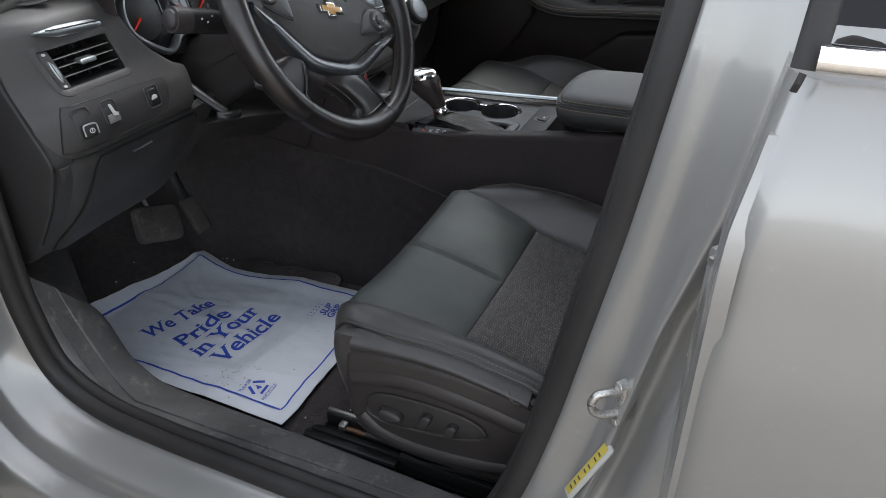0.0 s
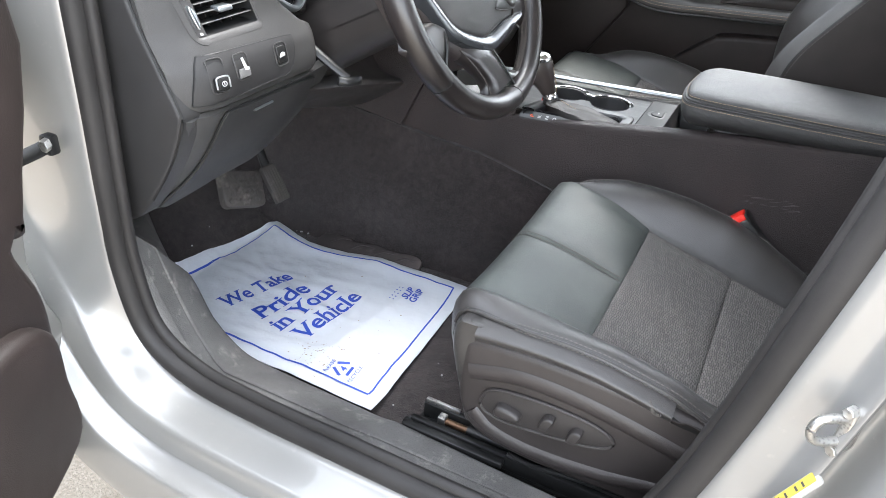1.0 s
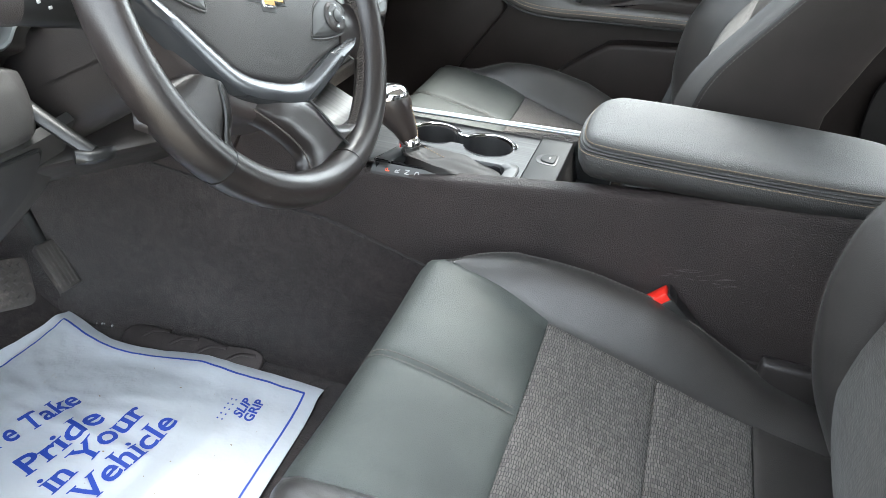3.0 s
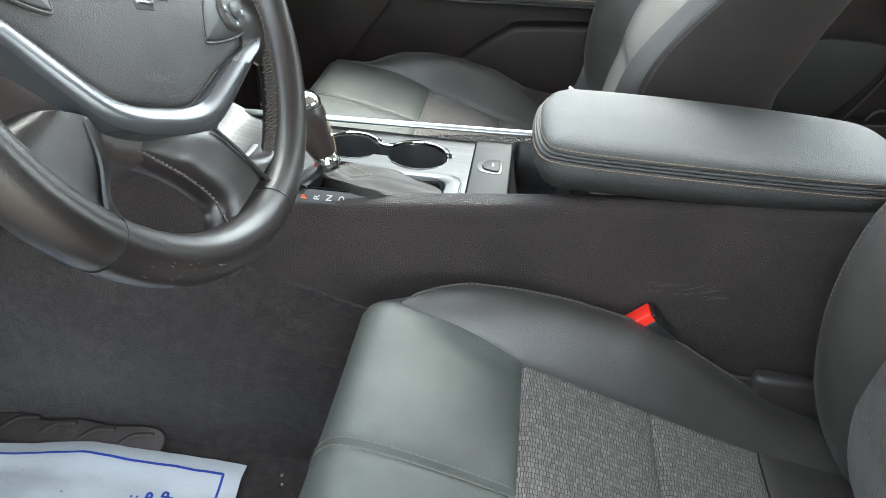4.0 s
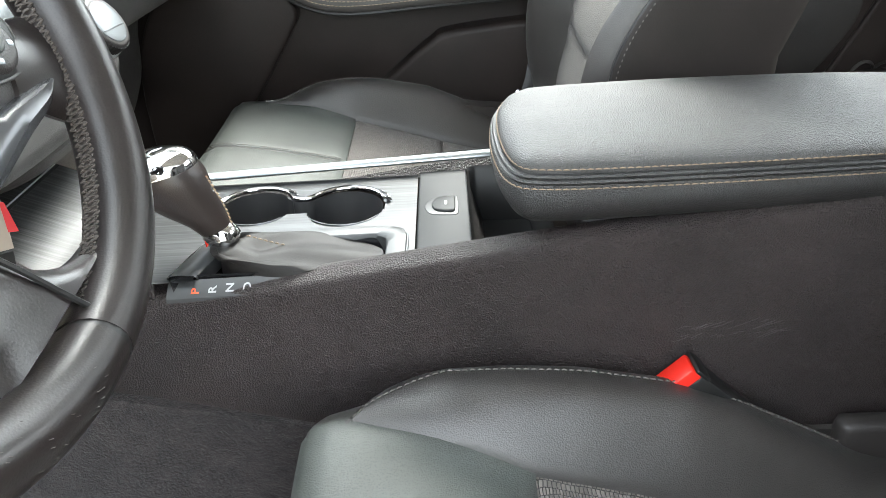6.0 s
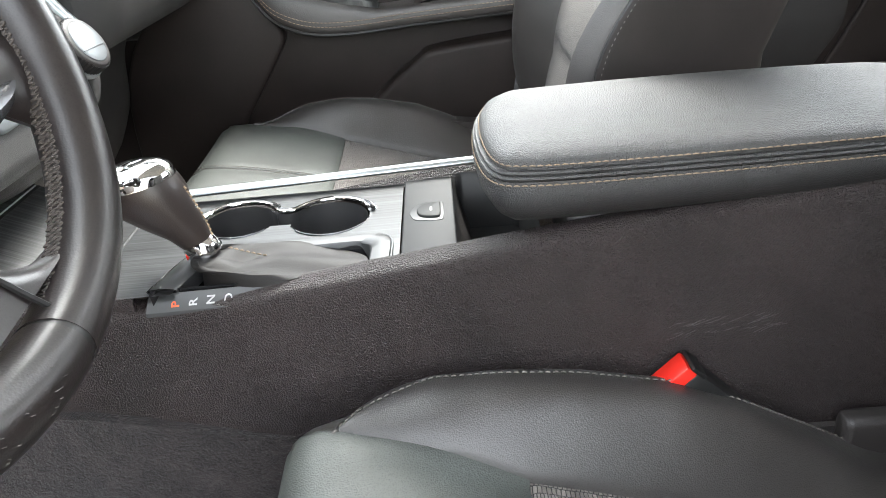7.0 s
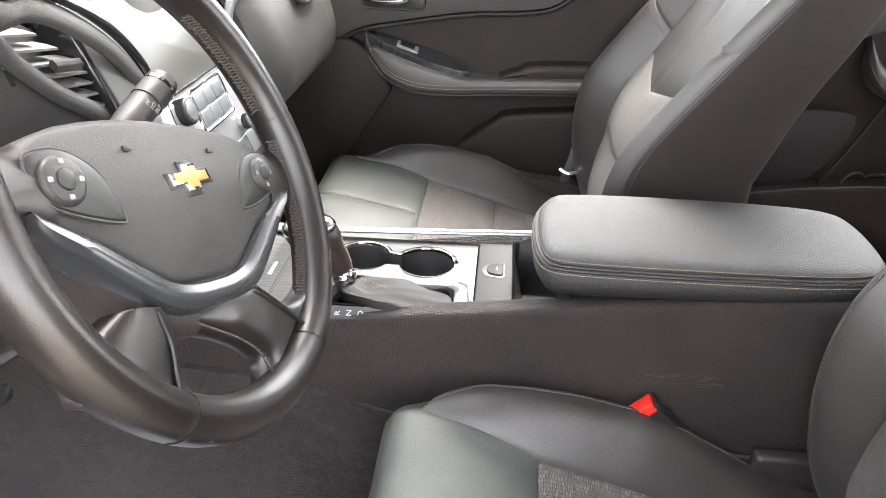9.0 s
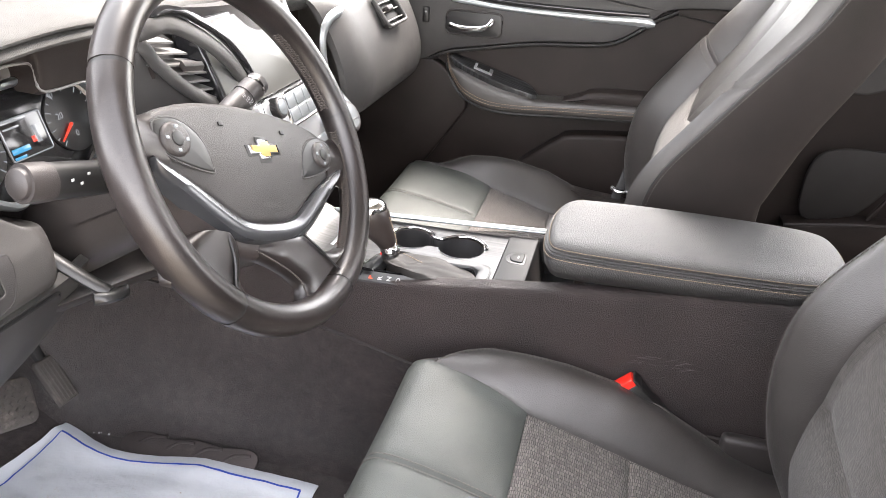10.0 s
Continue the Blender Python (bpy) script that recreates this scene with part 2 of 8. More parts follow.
PAPER = make_paper()
SOIL = mat("dried_soil", (0.26, 0.19, 0.125), 0.9)[0]
INK = mat("blue_ink", (0.022, 0.065, 0.40), 0.6)[0]
THREAD = mat("tan_thread", (0.26, 0.19, 0.125), 0.8)[0]
EMBOSS = mat("embossed_grey_mark", (0.050, 0.047, 0.045), 0.5)[0]
PALETHREAD = mat("pale_grey_thread", (0.120, 0.111, 0.100), 0.8)[0]
GREYTHREAD = mat("grey_thread", (0.090, 0.083, 0.075), 0.8)[0]
REDPLASTIC = mat("red_plastic", (0.75, 0.025, 0.015), 0.35)[0]
GOLD = mat("gold_badge", (0.50, 0.29, 0.10), 0.45, metal=0.3)[0]
WHITEMARK = mat("white_marking", (0.42, 0.42, 0.42), 0.5)[0]
ORANGEMARK = mat("orange_marking", (0.85, 0.12, 0.04), 0.5)[0]
LABELWHITE = mat("white_paper_label", (0.40, 0.40, 0.38), 0.6)[0]
YELLOW = mat("yellow_label", (0.42, 0.34, 0.06), 0.5)[0]
BLUEDOT = mat("blue_cap", (0.03, 0.16, 0.6), 0.4)[0]
GREYBELT = mat("grey_webbing", (0.06, 0.06, 0.062), 0.7)[0]


def glow(name, col, strength):
    m, nt, b = mat(name, (0.01, 0.01, 0.01), 0.2)
    b.inputs["Emission Color"].default_value = (*col, 1)
    b.inputs["Emission Strength"].default_value = strength
    return m


LIT_WHITE = glow("lit_white", (0.70, 0.78, 0.88), 0.022)
LIT_BLUE = glow("lit_blue", (0.05, 0.45, 0.85), 0.045)
LIT_RED = glow("lit_red", (1.0, 0.06, 0.03), 0.06)


def make_glass(name, tint):
    m = bpy.data.materials.new(name)
    m.use_nodes = True
    nt = m.node_tree
    nt.nodes.clear()
    tr = nt.nodes.new("ShaderNodeBsdfTransparent")
    tr.inputs["Color"].default_value = (*tint, 1)
    gl = nt.nodes.new("ShaderNodeBsdfGlossy")
    gl.inputs["Roughness"].default_value = 0.02
    fr = nt.nodes.new("ShaderNodeFresnel")
    fr.inputs["IOR"].default_value = 1.5
    mx = nt.nodes.new("ShaderNodeMixShader")
    o = nt.nodes.new("ShaderNodeOutputMaterial")
    nt.links.new(fr.outputs[0], mx.inputs[0])
    nt.links.new(tr.outputs[0], mx.inputs[1])
    nt.links.new(gl.outputs[0], mx.inputs[2])
    nt.links.new(mx.outputs[0], o.inputs["Surface"])
    return m


GLASS = make_glass("clear_glass", (0.95, 0.96, 0.955))
TINTED = make_glass("tinted_glass", (0.025, 0.025, 0.027))


def make_ground():
    m, nt, b = mat("sandy_gravel", (0.34, 0.29, 0.235), 0.95)
    v = coords(nt)
    fine = noise_tex(nt, v, 160, 6, 0.75)
    big = noise_tex(nt, v, 2.5, 5)
    c = ramp(nt, fine, [(0.25, (0.16, 0.13, 0.10)), (0.55, (0.36, 0.31, 0.25)), (0.8, (0.52, 0.47, 0.40))])
    mix = nt.nodes.new("ShaderNodeMixRGB")
    mix.blend_type = "MULTIPLY"
    mix.inputs["Fac"].default_value = 0.5
    nt.links.new(c, mix.inputs["Color1"])
    nt.links.new(ramp(nt, big, [(0.3, (0.6, 0.58, 0.55)), (0.7, (1, 1, 1))]), mix.inputs["Color2"])
    nt.links.new(mix.outputs[0], b.inputs["Base Color"])
    bump(nt, b, fine, 0.8, 0.01)
    return m


GROUND = make_ground()
HEADLINER = grained("grey_headliner", (0.48, 0.475, 0.46), 0.9, 500, 0.3)


# ---------------------------------------------------------------- mesh helpers
def mesh_of(name, verts, faces, smooth=True, angle=40):
    me = bpy.data.meshes.new(name)
    me.from_pydata([tuple(v) for v in verts], [], faces)
    bm = bmesh.new()
    bm.from_mesh(me)
    bmesh.ops.recalc_face_normals(bm, faces=bm.faces)
    bm.to_mesh(me)
    bm.free()
    if smooth:
        me.polygons.foreach_set("use_smooth", [True] * len(me.polygons))
        me.set_sharp_from_angle(angle=radians(angle))
    me.update()
    return me


class Geo:
    """Vertices and faces gathered for one mesh."""

    def __init__(self):
        self.v, self.f = [], []

    def add(self, verts, faces):
        n = len(self.v)
        self.v += [tuple(p) for p in verts]
        self.f += [tuple(i + n for i in f) for f in faces]
        return self

    def join(self, other):
        return self.add(other.v, other.f)


def cr(pts, per=6, closed=False):
    """Catmull-Rom through points of any dimension."""
    p = np.array(pts, float)
    n = len(p)
    out = []
    for i in range(n if closed else n - 1):
        if closed:
            a, b, c, d = p[i - 1], p[i], p[(i + 1) % n], p[(i + 2) % n]
        else:
            b, c = p[i], p[i + 1]
            a = p[i - 1] if i else 2 * b - c
            d = p[i + 2] if i + 2 < n else 2 * c - b
        for k in range(per):
            t = k / per
            out.append(0.5 * (2 * b + (c - a) * t + (2 * a - 5 * b + 4 * c - d) * t**2 + (3 * b - a - 3 * c + d) * t**3))
    if not closed:
        out.append(p[-1])
    return np.array(out)


def grid(P, close_u=False, close_v=False):
    g = Geo()
    nu, nv = len(P), len(P[0])
    g.v = [tuple(p) for row in P for p in row]
    for i in range(nu if close_u else nu - 1):
        for j in range(nv if close_v else nv - 1):
            a, b = i, (i + 1) % nu
            c, d = j, (j + 1) % nv
            g.f.append((a * nv + c, b * nv + c, b * nv + d, a * nv + d))
    return g


def loft(rings, cap=True):
    """Closed rings joined in order."""
    g = grid(rings, close_v=True)
    n = len(rings[0])
    if cap is True:
        g.f.append(tuple(range(n)))
    if cap:
        g.f.append(tuple(len(g.v) - n + i for i in range(n)))
    return g


def solid(P, depth):
    """An open sheet of points given a thickness along its normals' mean direction (a vector)."""
    d = np.array(depth, float)
    top = [[np.array(p, float) for p in row] for row in P]
    nu, nv = len(top), len(top[0])
    g = grid(top)
    h = grid([[p + d for p in row] for row in top])
    n = len(g.v)
    g.add(h.v, [tuple(reversed(f)) for f in h.f])
    edge = [(i, 0) for i in range(nu)] + [(nu - 1, j) for j in range(1, nv)] + [(i, nv - 1) for i in range(nu - 2, -1, -1)] + [(0, j) for j in range(nv - 2, 0, -1)]
    ids = [i * nv + j for i, j in edge]
    for k in range(len(ids)):
        a, b = ids[k], ids[(k + 1) % len(ids)]
        g.f.append((a, b, b + n, a + n))
    return g


def sweep(path, ra, rb=None, n=12, up=(0, 0, 1), closed=False, cap=True):
    """A tube of elliptic section: ra sideways, rb along up. ra, rb: numbers or one for each point."""
    p = np.array(path, float)
    m = len(p)
    ra = np.broadcast_to(np.array(ra, float), (m,))
    rb = ra if rb is None else np.broadcast_to(np.array(rb, float), (m,))
    up = np.array(up, float)
    rings = []
    for i in range(m):
        a = p[i - 1] if (i or closed) else p[i]
        b = p[(i + 1) % m] if (i < m - 1 or closed) else p[i]
        t = b - a
        t /= np.linalg.norm(t) + 1e-12
        u = up - t * (up @ t)
        if np.linalg.norm(u) < 1e-4:
            u = np.array([1.0, 0, 0]) - t * t[0]
        u /= np.linalg.norm(u)
        s = np.cross(t, u)
        rings.append([p[i] + ra[i] * math.cos(2 * math.pi * k / n) * s + rb[i] * math.sin(2 * math.pi * k / n) * u for k in range(n)])
    g = grid(rings, close_u=closed, close_v=True)
    if cap and not closed:
        g.f.append(tuple(range(n)))
        g.f.append(tuple((m - 1) * n + k for k in range(n)))
    return g


def rbox(size, centre=(0, 0, 0), bevel=0.004, seg=2, m=None):
    """A box with rounded edges, turned by m and set at centre."""
    bm = bmesh.new()
    bmesh.ops.create_cube(bm, size=1)
    for v in bm.verts:
        v.co = Vector((v.co.x * size[0], v.co.y * size[1], v.co.z * size[2]))
    if bevel:
        bmesh.ops.bevel(bm, geom=list(bm.edges), offset=min(bevel, 0.45 * min(size)), segments=seg, profile=0.5, affect="EDGES")
    g = Geo()
    c = Vector(centre)
    bm.verts.ensure_lookup_table()
    g.v = [tuple((m @ v.co if m else v.co) + c) for v in bm.verts]
    g.f = [tuple(v.index for v in f.verts) for f in bm.faces]
    bm.free()
    return g


def offset2(o, d):
    """A closed 2D outline (counter-clockwise) moved inwards by d."""
    o = np.array(o, float)
    a, b = np.roll(o, 1, 0), np.roll(o, -1, 0)
    t = b - a
    t /= np.linalg.norm(t, axis=1, keepdims=True) + 1e-12
    area = 0.5 * np.sum(o[:, 0] * b[:, 1] - b[:, 0] * o[:, 1])
    nrm = np.stack([-t[:, 1], t[:, 0]], 1) * (1 if area > 0 else -1)
    return o + nrm * d


def slab(outline, fn, d0, d1, b=0.003, seg=3, dome=0.0):
    """An outline drawn out from depth d0 to d1 by fn(u, v, d), its far edge rounded by b; dome lifts the middle."""
    o = np.array(outline, float)
    s = 1 if d1 > d0 else -1
    rings = [[fn(u, v, d0) for u, v in o]]
    for k in range(seg + 1):
        a = math.pi / 2 * k / seg
        q = offset2(o, b * (1 - math.cos(a)))
        rings.append([fn(u, v, d1 - s * b * (1 - math.sin(a))) for u, v in q])
    c = o.mean(0)
    if dome:
        q = offset2(o, b)
        for k in (0.75, 0.45, 0.15):
            rings.append([fn(*(c + (p - c) * k), d1 + s * dome * (1 - k * k)) for p in q])
    return loft([[np.array(p, float) for p in r] for r in rings])


def skin_over(outline, fn, d, nu=14, nv=14):
    """A sheet inside an outline that follows a curved surface, turned down at its edge."""
    o = np.array(outline)
    lo, hi = o[:, 1].min(), o[:, 1].max()
    rows = []
    for v in lo + (hi - lo) * (0.5 - 0.5 * np.cos(np.linspace(0.12, math.pi - 0.12, nv))):
        xs = []
        for a, b in zip(o, np.roll(o, -1, 0)):
            if (a[1] - v) * (b[1] - v) < 0:
                xs.append(a[0] + (b[0] - a[0]) * (v - a[1]) / (b[1] - a[1]))
        u0, u1 = min(xs), max(xs)
        rows.append([fn(u0, v, -0.002)] + [fn(u, v, d) for u in np.linspace(u0 + 0.0012, u1 - 0.0012, nu)] + [fn(u1, v, -0.002)])
    return solid(rows, np.array(fn(*o.mean(0), -0.003)) - np.array(fn(*o.mean(0), 0.0)))


def rrect(w, h, r, cx=0, cy=0, n=4):
    out = []
    for (sx, sy, a0) in ((1, 1, 0), (-1, 1, 90), (-1, -1, 180), (1, -1, 270)):
        for k in range(n + 1):
            a = radians(a0 + 90 * k / n)
            out.append((cx + sx * (w / 2 - r) + r * math.cos(a), cy + sy * (h / 2 - r) + r * math.sin(a)))
    return out


def disc(r, n=24, cx=0, cy=0, rx=1.0, ry=1.0):
    return [(cx + rx * r * math.cos(2 * math.pi * k / n), cy + ry * r * math.sin(2 * math.pi * k / n)) for k in range(n)]


def dashes(path, step=0.0062, length=0.0042, r=0.0007, up=(0, 0, 1), lift=0.0006):
    """Stitches along a path, gathered into one mesh."""
    p = np.array(path, float)
    seg = np.linalg.norm(np.diff(p, axis=0), axis=1)
    s = np.r_[0, np.cumsum(seg)]
    g = Geo()
    upv = np.array(up, float)
    at = 0.0
    while at + length < s[-1]:
        a = np.array([np.interp(at, s, p[:, k]) for k in range(3)]) + upv * lift
        b = np.array([np.interp(at + length, s, p[:, k]) for k in range(3)]) + upv * lift
        mid = (a + b) / 2 + upv * r * 0.7
        g.join(sweep([a, mid, b], [r * 0.6, r, r * 0.6], n=5, up=up))
        at += step
    return g


def frame_fn(o, u, v, n):
    """fn(a, b, d) for slab: a along u, b along v, d along n from o."""
    o, u, v, n = (np.array(q, float) for q in (o, u, v, n))
    return lambda a, b, d: o + a * u + b * v + d * n


def unit(v):
    v = np.array(v, float)
    return v / np.linalg.norm(v)


def thing(name, base, label, category, group="", kind=""):
    ob = new(name)
    ob.empty_display_size = 0.05
    ob.location = base
    return tagged(ob, label, category, group, kind)


def part(name, g, material, parent=None, label="", angle=40):
    me = g if isinstance(g, bpy.types.Mesh) else mesh_of(name, g.v, g.f, angle=angle)
    if not me.materials:
        me.materials.append(material)
    ob = new(name, me)
    if parent:
        ob.parent = parent
        top = Vector(parent.location)
        if parent.parent:
            top = top + Vector(parent.parent.location) - Vector(parent.parent.location)
        root = parent
        while root.parent:
            root = root.parent
        ob.matrix_parent_inverse = Matrix.Translation(root.location).inverted() if parent is root else Matrix.Identity(4)
    if label:
        ob["label"] = label
    return ob


def single(name, g, material, label, category, group="", kind="", angle=40):
    return tagged(part(name, g, material, angle=angle), label, category, group, kind)


def words(text, size, fn, depth=0.0006, align="LEFT", bold=0.0, squeeze=1.0, font_shear=0.0, serif=0.0):
    """Lettering laid on a surface by fn(u, v, d)."""
    c = bpy.data.curves.new("lettering", "FONT")
    c.body, c.size, c.align_x, c.offset, c.shear = text, size, align, bold, font_shear
    c.resolution_u = 3
    ob = bpy.data.objects.new("lettering", c)
    scene.collection.objects.link(ob)
    dg = bpy.context.evaluated_depsgraph_get()
    me = bpy.data.meshes.new_from_object(ob.evaluated_get(dg))
    bpy.data.objects.remove(ob)
    bm = bmesh.new()
    bm.from_mesh(me)
    if serif:
        # feet on every stem: a small bar at each flat stroke end
        ends = [e for e in bm.edges if e.is_boundary and abs(e.verts[0].co.y - e.verts[1].co.y) < 1e-4 * size + 1e-6 and 0.035 * size < e.calc_length() < 0.19 * size]
        bars = []
        for e in ends:
            xa, xb = sorted((e.verts[0].co.x, e.verts[1].co.x))
            y = e.verts[0].co.y
            inner = e.link_faces[0].calc_center_median().y
            bars.append((xa - serif, xb + serif, y, y + (0.045 * size if inner > y else -0.045 * size)))
        for xa, xb, ya, yb in bars:
            bm.faces.new([bm.verts.new((x, y, 0.00005)) for x, y in ((xa, ya), (xb, ya), (xb - serif * 0.35, yb), (xa + serif * 0.35, yb))])
    bmesh.ops.triangulate(bm, faces=bm.faces)
    for _ in range(2):
        long = [e for e in bm.edges if e.calc_length() > 0.008]
        if long:
            bmesh.ops.subdivide_edges(bm, edges=long, cuts=1)
            bmesh.ops.triangulate(bm, faces=bm.faces)
    for v in bm.verts:
        v.co = Vector([float(q) for q in fn(v.co.x * squeeze, v.co.y, depth)])
    g = Geo()
    bm.verts.index_update()
    g.v = [tuple(v.co) for v in bm.verts]
    g.f = [tuple(v.index for v in f.verts) for f in bm.faces]
    bm.free()
    bpy.data.meshes.remove(me)
    bpy.data.curves.remove(c)
    return g


# ---------------------------------------------------------------- ground and body shell
single("ground", rbox((400, 400, 0.5), (0, 0, -0.25), 0), GROUND, "sandy tan gravel yard under the car", "ground", kind="structure")


def lerp(x, pts):
    xs = [p[0] for p in pts]
    return np.array([np.interp(x, xs, [p[k] for p in pts]) for k in range(1, len(pts[0]))])


# floor: driver's footwell, toe board, tunnel foot
def floor_sheet(y0, y1, flip):
    P = []
    for x in np.linspace(-0.80, 1.25, 42):
        row = []
        for s in np.linspace(0, 1, 22):
            y = y0 + (y1 - y0) * s
            z = 0.283
            if x < -0.50:
                z += 0.85 * (-0.50 - x)
            if x > 0.20:
                z += min(0.05, 0.3 * (x - 0.20))
            z += 0.0025 * noise.noise(Vector((x * 9, y * 9, 2)))
            row.append((x, y, z))
        P.append(row)
    return P


floor = single("floor", solid(floor_sheet(-0.72, -0.165, 1), (0, 0, -0.03)), DUSTY_CARPET, "dark grey dusty carpet in the driver's footwell", "carpet", kind="structure")
single("floor_far", solid(floor_sheet(0.13, 0.74, 1), (0, 0, -0.03)), CARPET, "dark grey carpet in the passenger footwell", "carpet", kind="structure")

# carpeted tunnel wall below the console
TOP = [(-0.80, -0.20, 0.66), (-0.45, -0.165, 0.605), (-0.30, -0.145, 0.583), (-0.20, -0.139, 0.566), (-0.046, -0.136, 0.553), (0.009, -0.136, 0.540), (0.114, -0.137, 0.514), (0.30, -0.139, 0.47), (0.9, -0.139, 0.40)]
P = []
for x in np.linspace(-0.80, 0.95, 48):
    ty, tz = lerp(x, TOP)
    fz = 0.283 + (0.85 * (-0.50 - x) if x < -0.50 else 0)
    row = []
    for s in np.linspace(0, 1, 14):
        z = tz + (fz - tz) * s
        bulge = 0.018 * math.sin(math.pi * min(1, s * 1.1)) + 0.030 * s**2 + 0.05 * max(0, s - 0.8) ** 1.5
        y = ty - bulge + 0.003 * noise.noise(Vector((x * 8, z * 8, 5)))
        row.append((x, y, z - 0.004 * (s > 0.99)))
    P.append(row)
tunnel_carpet = single("tunnel_carpet", solid(P, (0, 0.012, 0)), CARPET, "dark grey carpet rising up the centre tunnel", "carpet", kind="structure")

# worn heel pad moulded into the carpet edge
pad = [(-0.385, 0.000), (-0.375, 0.022), (-0.340, 0.030), (-0.30, 0.026), (-0.255, 0.034), (-0.21, 0.032), (-0.165, 0.038), (-0.142, 0.032), (-0.138, 0.014), (-0.150, -0.004), (-0.25, -0.012), (-0.36, -0.014)]
heel = part("heel_pad", slab(cr(pad, 5, True), frame_fn((0, -0.208, 0.286), (1, 0, 0), unit((0, 1, 0.55)), unit((0, -0.55, 1))), -0.004, 0.0018, 0.0018), HEEL)
tagged(heel, "worn black rubber heel pad set in the carpet", "heel pad", kind="structure")
for k in range(4):
    x = -0.352 + 0.052 * k
    part("pad_rib", sweep(cr([(x, -0.2015, 0.2925), (x + 0.018, -0.188, 0.2995), (x + 0.044, -0.184, 0.3015)], 4), 0.0035, 0.0018, 8), HEEL, heel)

# firewall, roof, far closing surfaces
single("firewall", rbox((0.03, 1.5, 0.75), (-0.83, 0, 0.62), 0.005), BLACK, "dark firewall behind the pedals", "wall", kind="structure")


def sheet(rows, per_u, per_v, depth):
    a = [cr(r, per_v) for r in rows]
    a = np.array(a)
    b = np.stack([cr(a[:, j], per_u) for j in range(a.shape[1])], 1)
    return solid(b, depth)


roof_rows = [
    [(0.03, -0.60, 1.375), (-0.01, -0.3, 1.42), (-0.02, 0.0, 1.43), (-0.01, 0.3, 1.42), (0.03, 0.60, 1.375)],
    [(0.35, -0.62, 1.42), (0.35, -0.3, 1.46), (0.35, 0.0, 1.47), (0.35, 0.3, 1.46), (0.35, 0.62, 1.42)],
    [(0.9, -0.62, 1.42), (0.9, -0.3, 1.46), (0.9, 0.0, 1.47), (0.9, 0.3, 1.46), (0.9, 0.62, 1.42)],
    [(1.45, -0.56, 1.34), (1.45, -0.3, 1.37), (1.45, 0.0, 1.38), (1.45, 0.3, 1.37), (1.45, 0.56, 1.34)],
]
roof = thing("roof", (0.6, 0, 1.4), "silver car roof with a grey cloth headliner", "roof", kind="structure")
part("roof_panel", sheet([[(x, y, z + 0.03) for x, y, z in r] for r in roof_rows], 5, 4, (0, 0, -0.012)), PAINT, roof)
part("headliner", sheet(roof_rows, 5, 4, (0, 0, 0.012)), HEADLINER, roof, "pale grey cloth headliner")


def pillar(name, path, ra, rb, label, up=(0, 1, 0)):
    return single(name, sweep(cr(path, 5), ra, rb, 14, up), PAINT, label, "pillar", kind="structure")


pillar("windscreen_pillar", [(-0.62, -0.76, 0.97), (-0.30, -0.70, 1.18), (0.03, -0.62, 1.385)], 0.05, 0.035, "silver windscreen pillar on the driver's side")
pillar("windscreen_pillar_far", [(-0.62, 0.76, 0.97), (-0.30, 0.70, 1.18), (0.03, 0.62, 1.385)], 0.05, 0.035, "silver windscreen pillar on the passenger side")
pillar("centre_pillar_far", [(0.62, 0.79, 0.3), (0.62, 0.80, 0.80), (0.66, 0.76, 1.05), (0.70, 0.64, 1.41)], 0.055, 0.035, "dark-lined centre pillar on the passenger side")
pillar("rear_pillar", [(1.30, -0.76, 0.95), (1.40, -0.66, 1.2), (1.45, -0.56, 1.36)], 0.10, 0.04, "silver rear roof pillar on the driver's side")
pillar("rear_pillar_far", [(1.30, 0.76, 0.95), (1.40, 0.66, 1.2), (1.45, 0.56, 1.36)], 0.10, 0.04, "silver rear roof pillar on the passenger side")
single("rear_bulkhead", rbox((0.04, 1.46, 0.68), (1.42, 0, 0.62), 0.01), TRIM, "dark rear seat bulkhead closing the cabin", "wall", kind="structure")
single("parcel_shelf", rbox((0.34, 1.46, 0.02), (1.58, 0, 0.955), 0.005), TRIM, "dark rear parcel shelf", "shelf", kind="structure")

wind = [[(-0.66, -0.72, 1.0), (-0.74, 0, 1.0), (-0.66, 0.72, 1.0)], [(0.01, -0.60, 1.390), (-0.035, 0, 1.445), (0.01, 0.60, 1.390)]]
ws = single("windscreen", sheet(wind, 6, 6, (0.004, 0, 0.004)), GLASS, "clear laminated windscreen", "windscreen", kind="structure")
ws.visible_shadow = False
single("centre_pillar_trim", rbox((0.16, 0.04, 0.78), (0.65, 0.772, 0.66), 0.012), DOORPLASTIC, "dark plastic trim on the far centre pillar", "pillar trim", kind="structure")
# cowl and bonnet stub, front wing on the driver's side
single("cowl", rbox((0.36, 1.5, 0.04), (-0.82, 0, 0.975), 0.01), BLACK, "black cowl below the windscreen", "cowl", kind="structure")

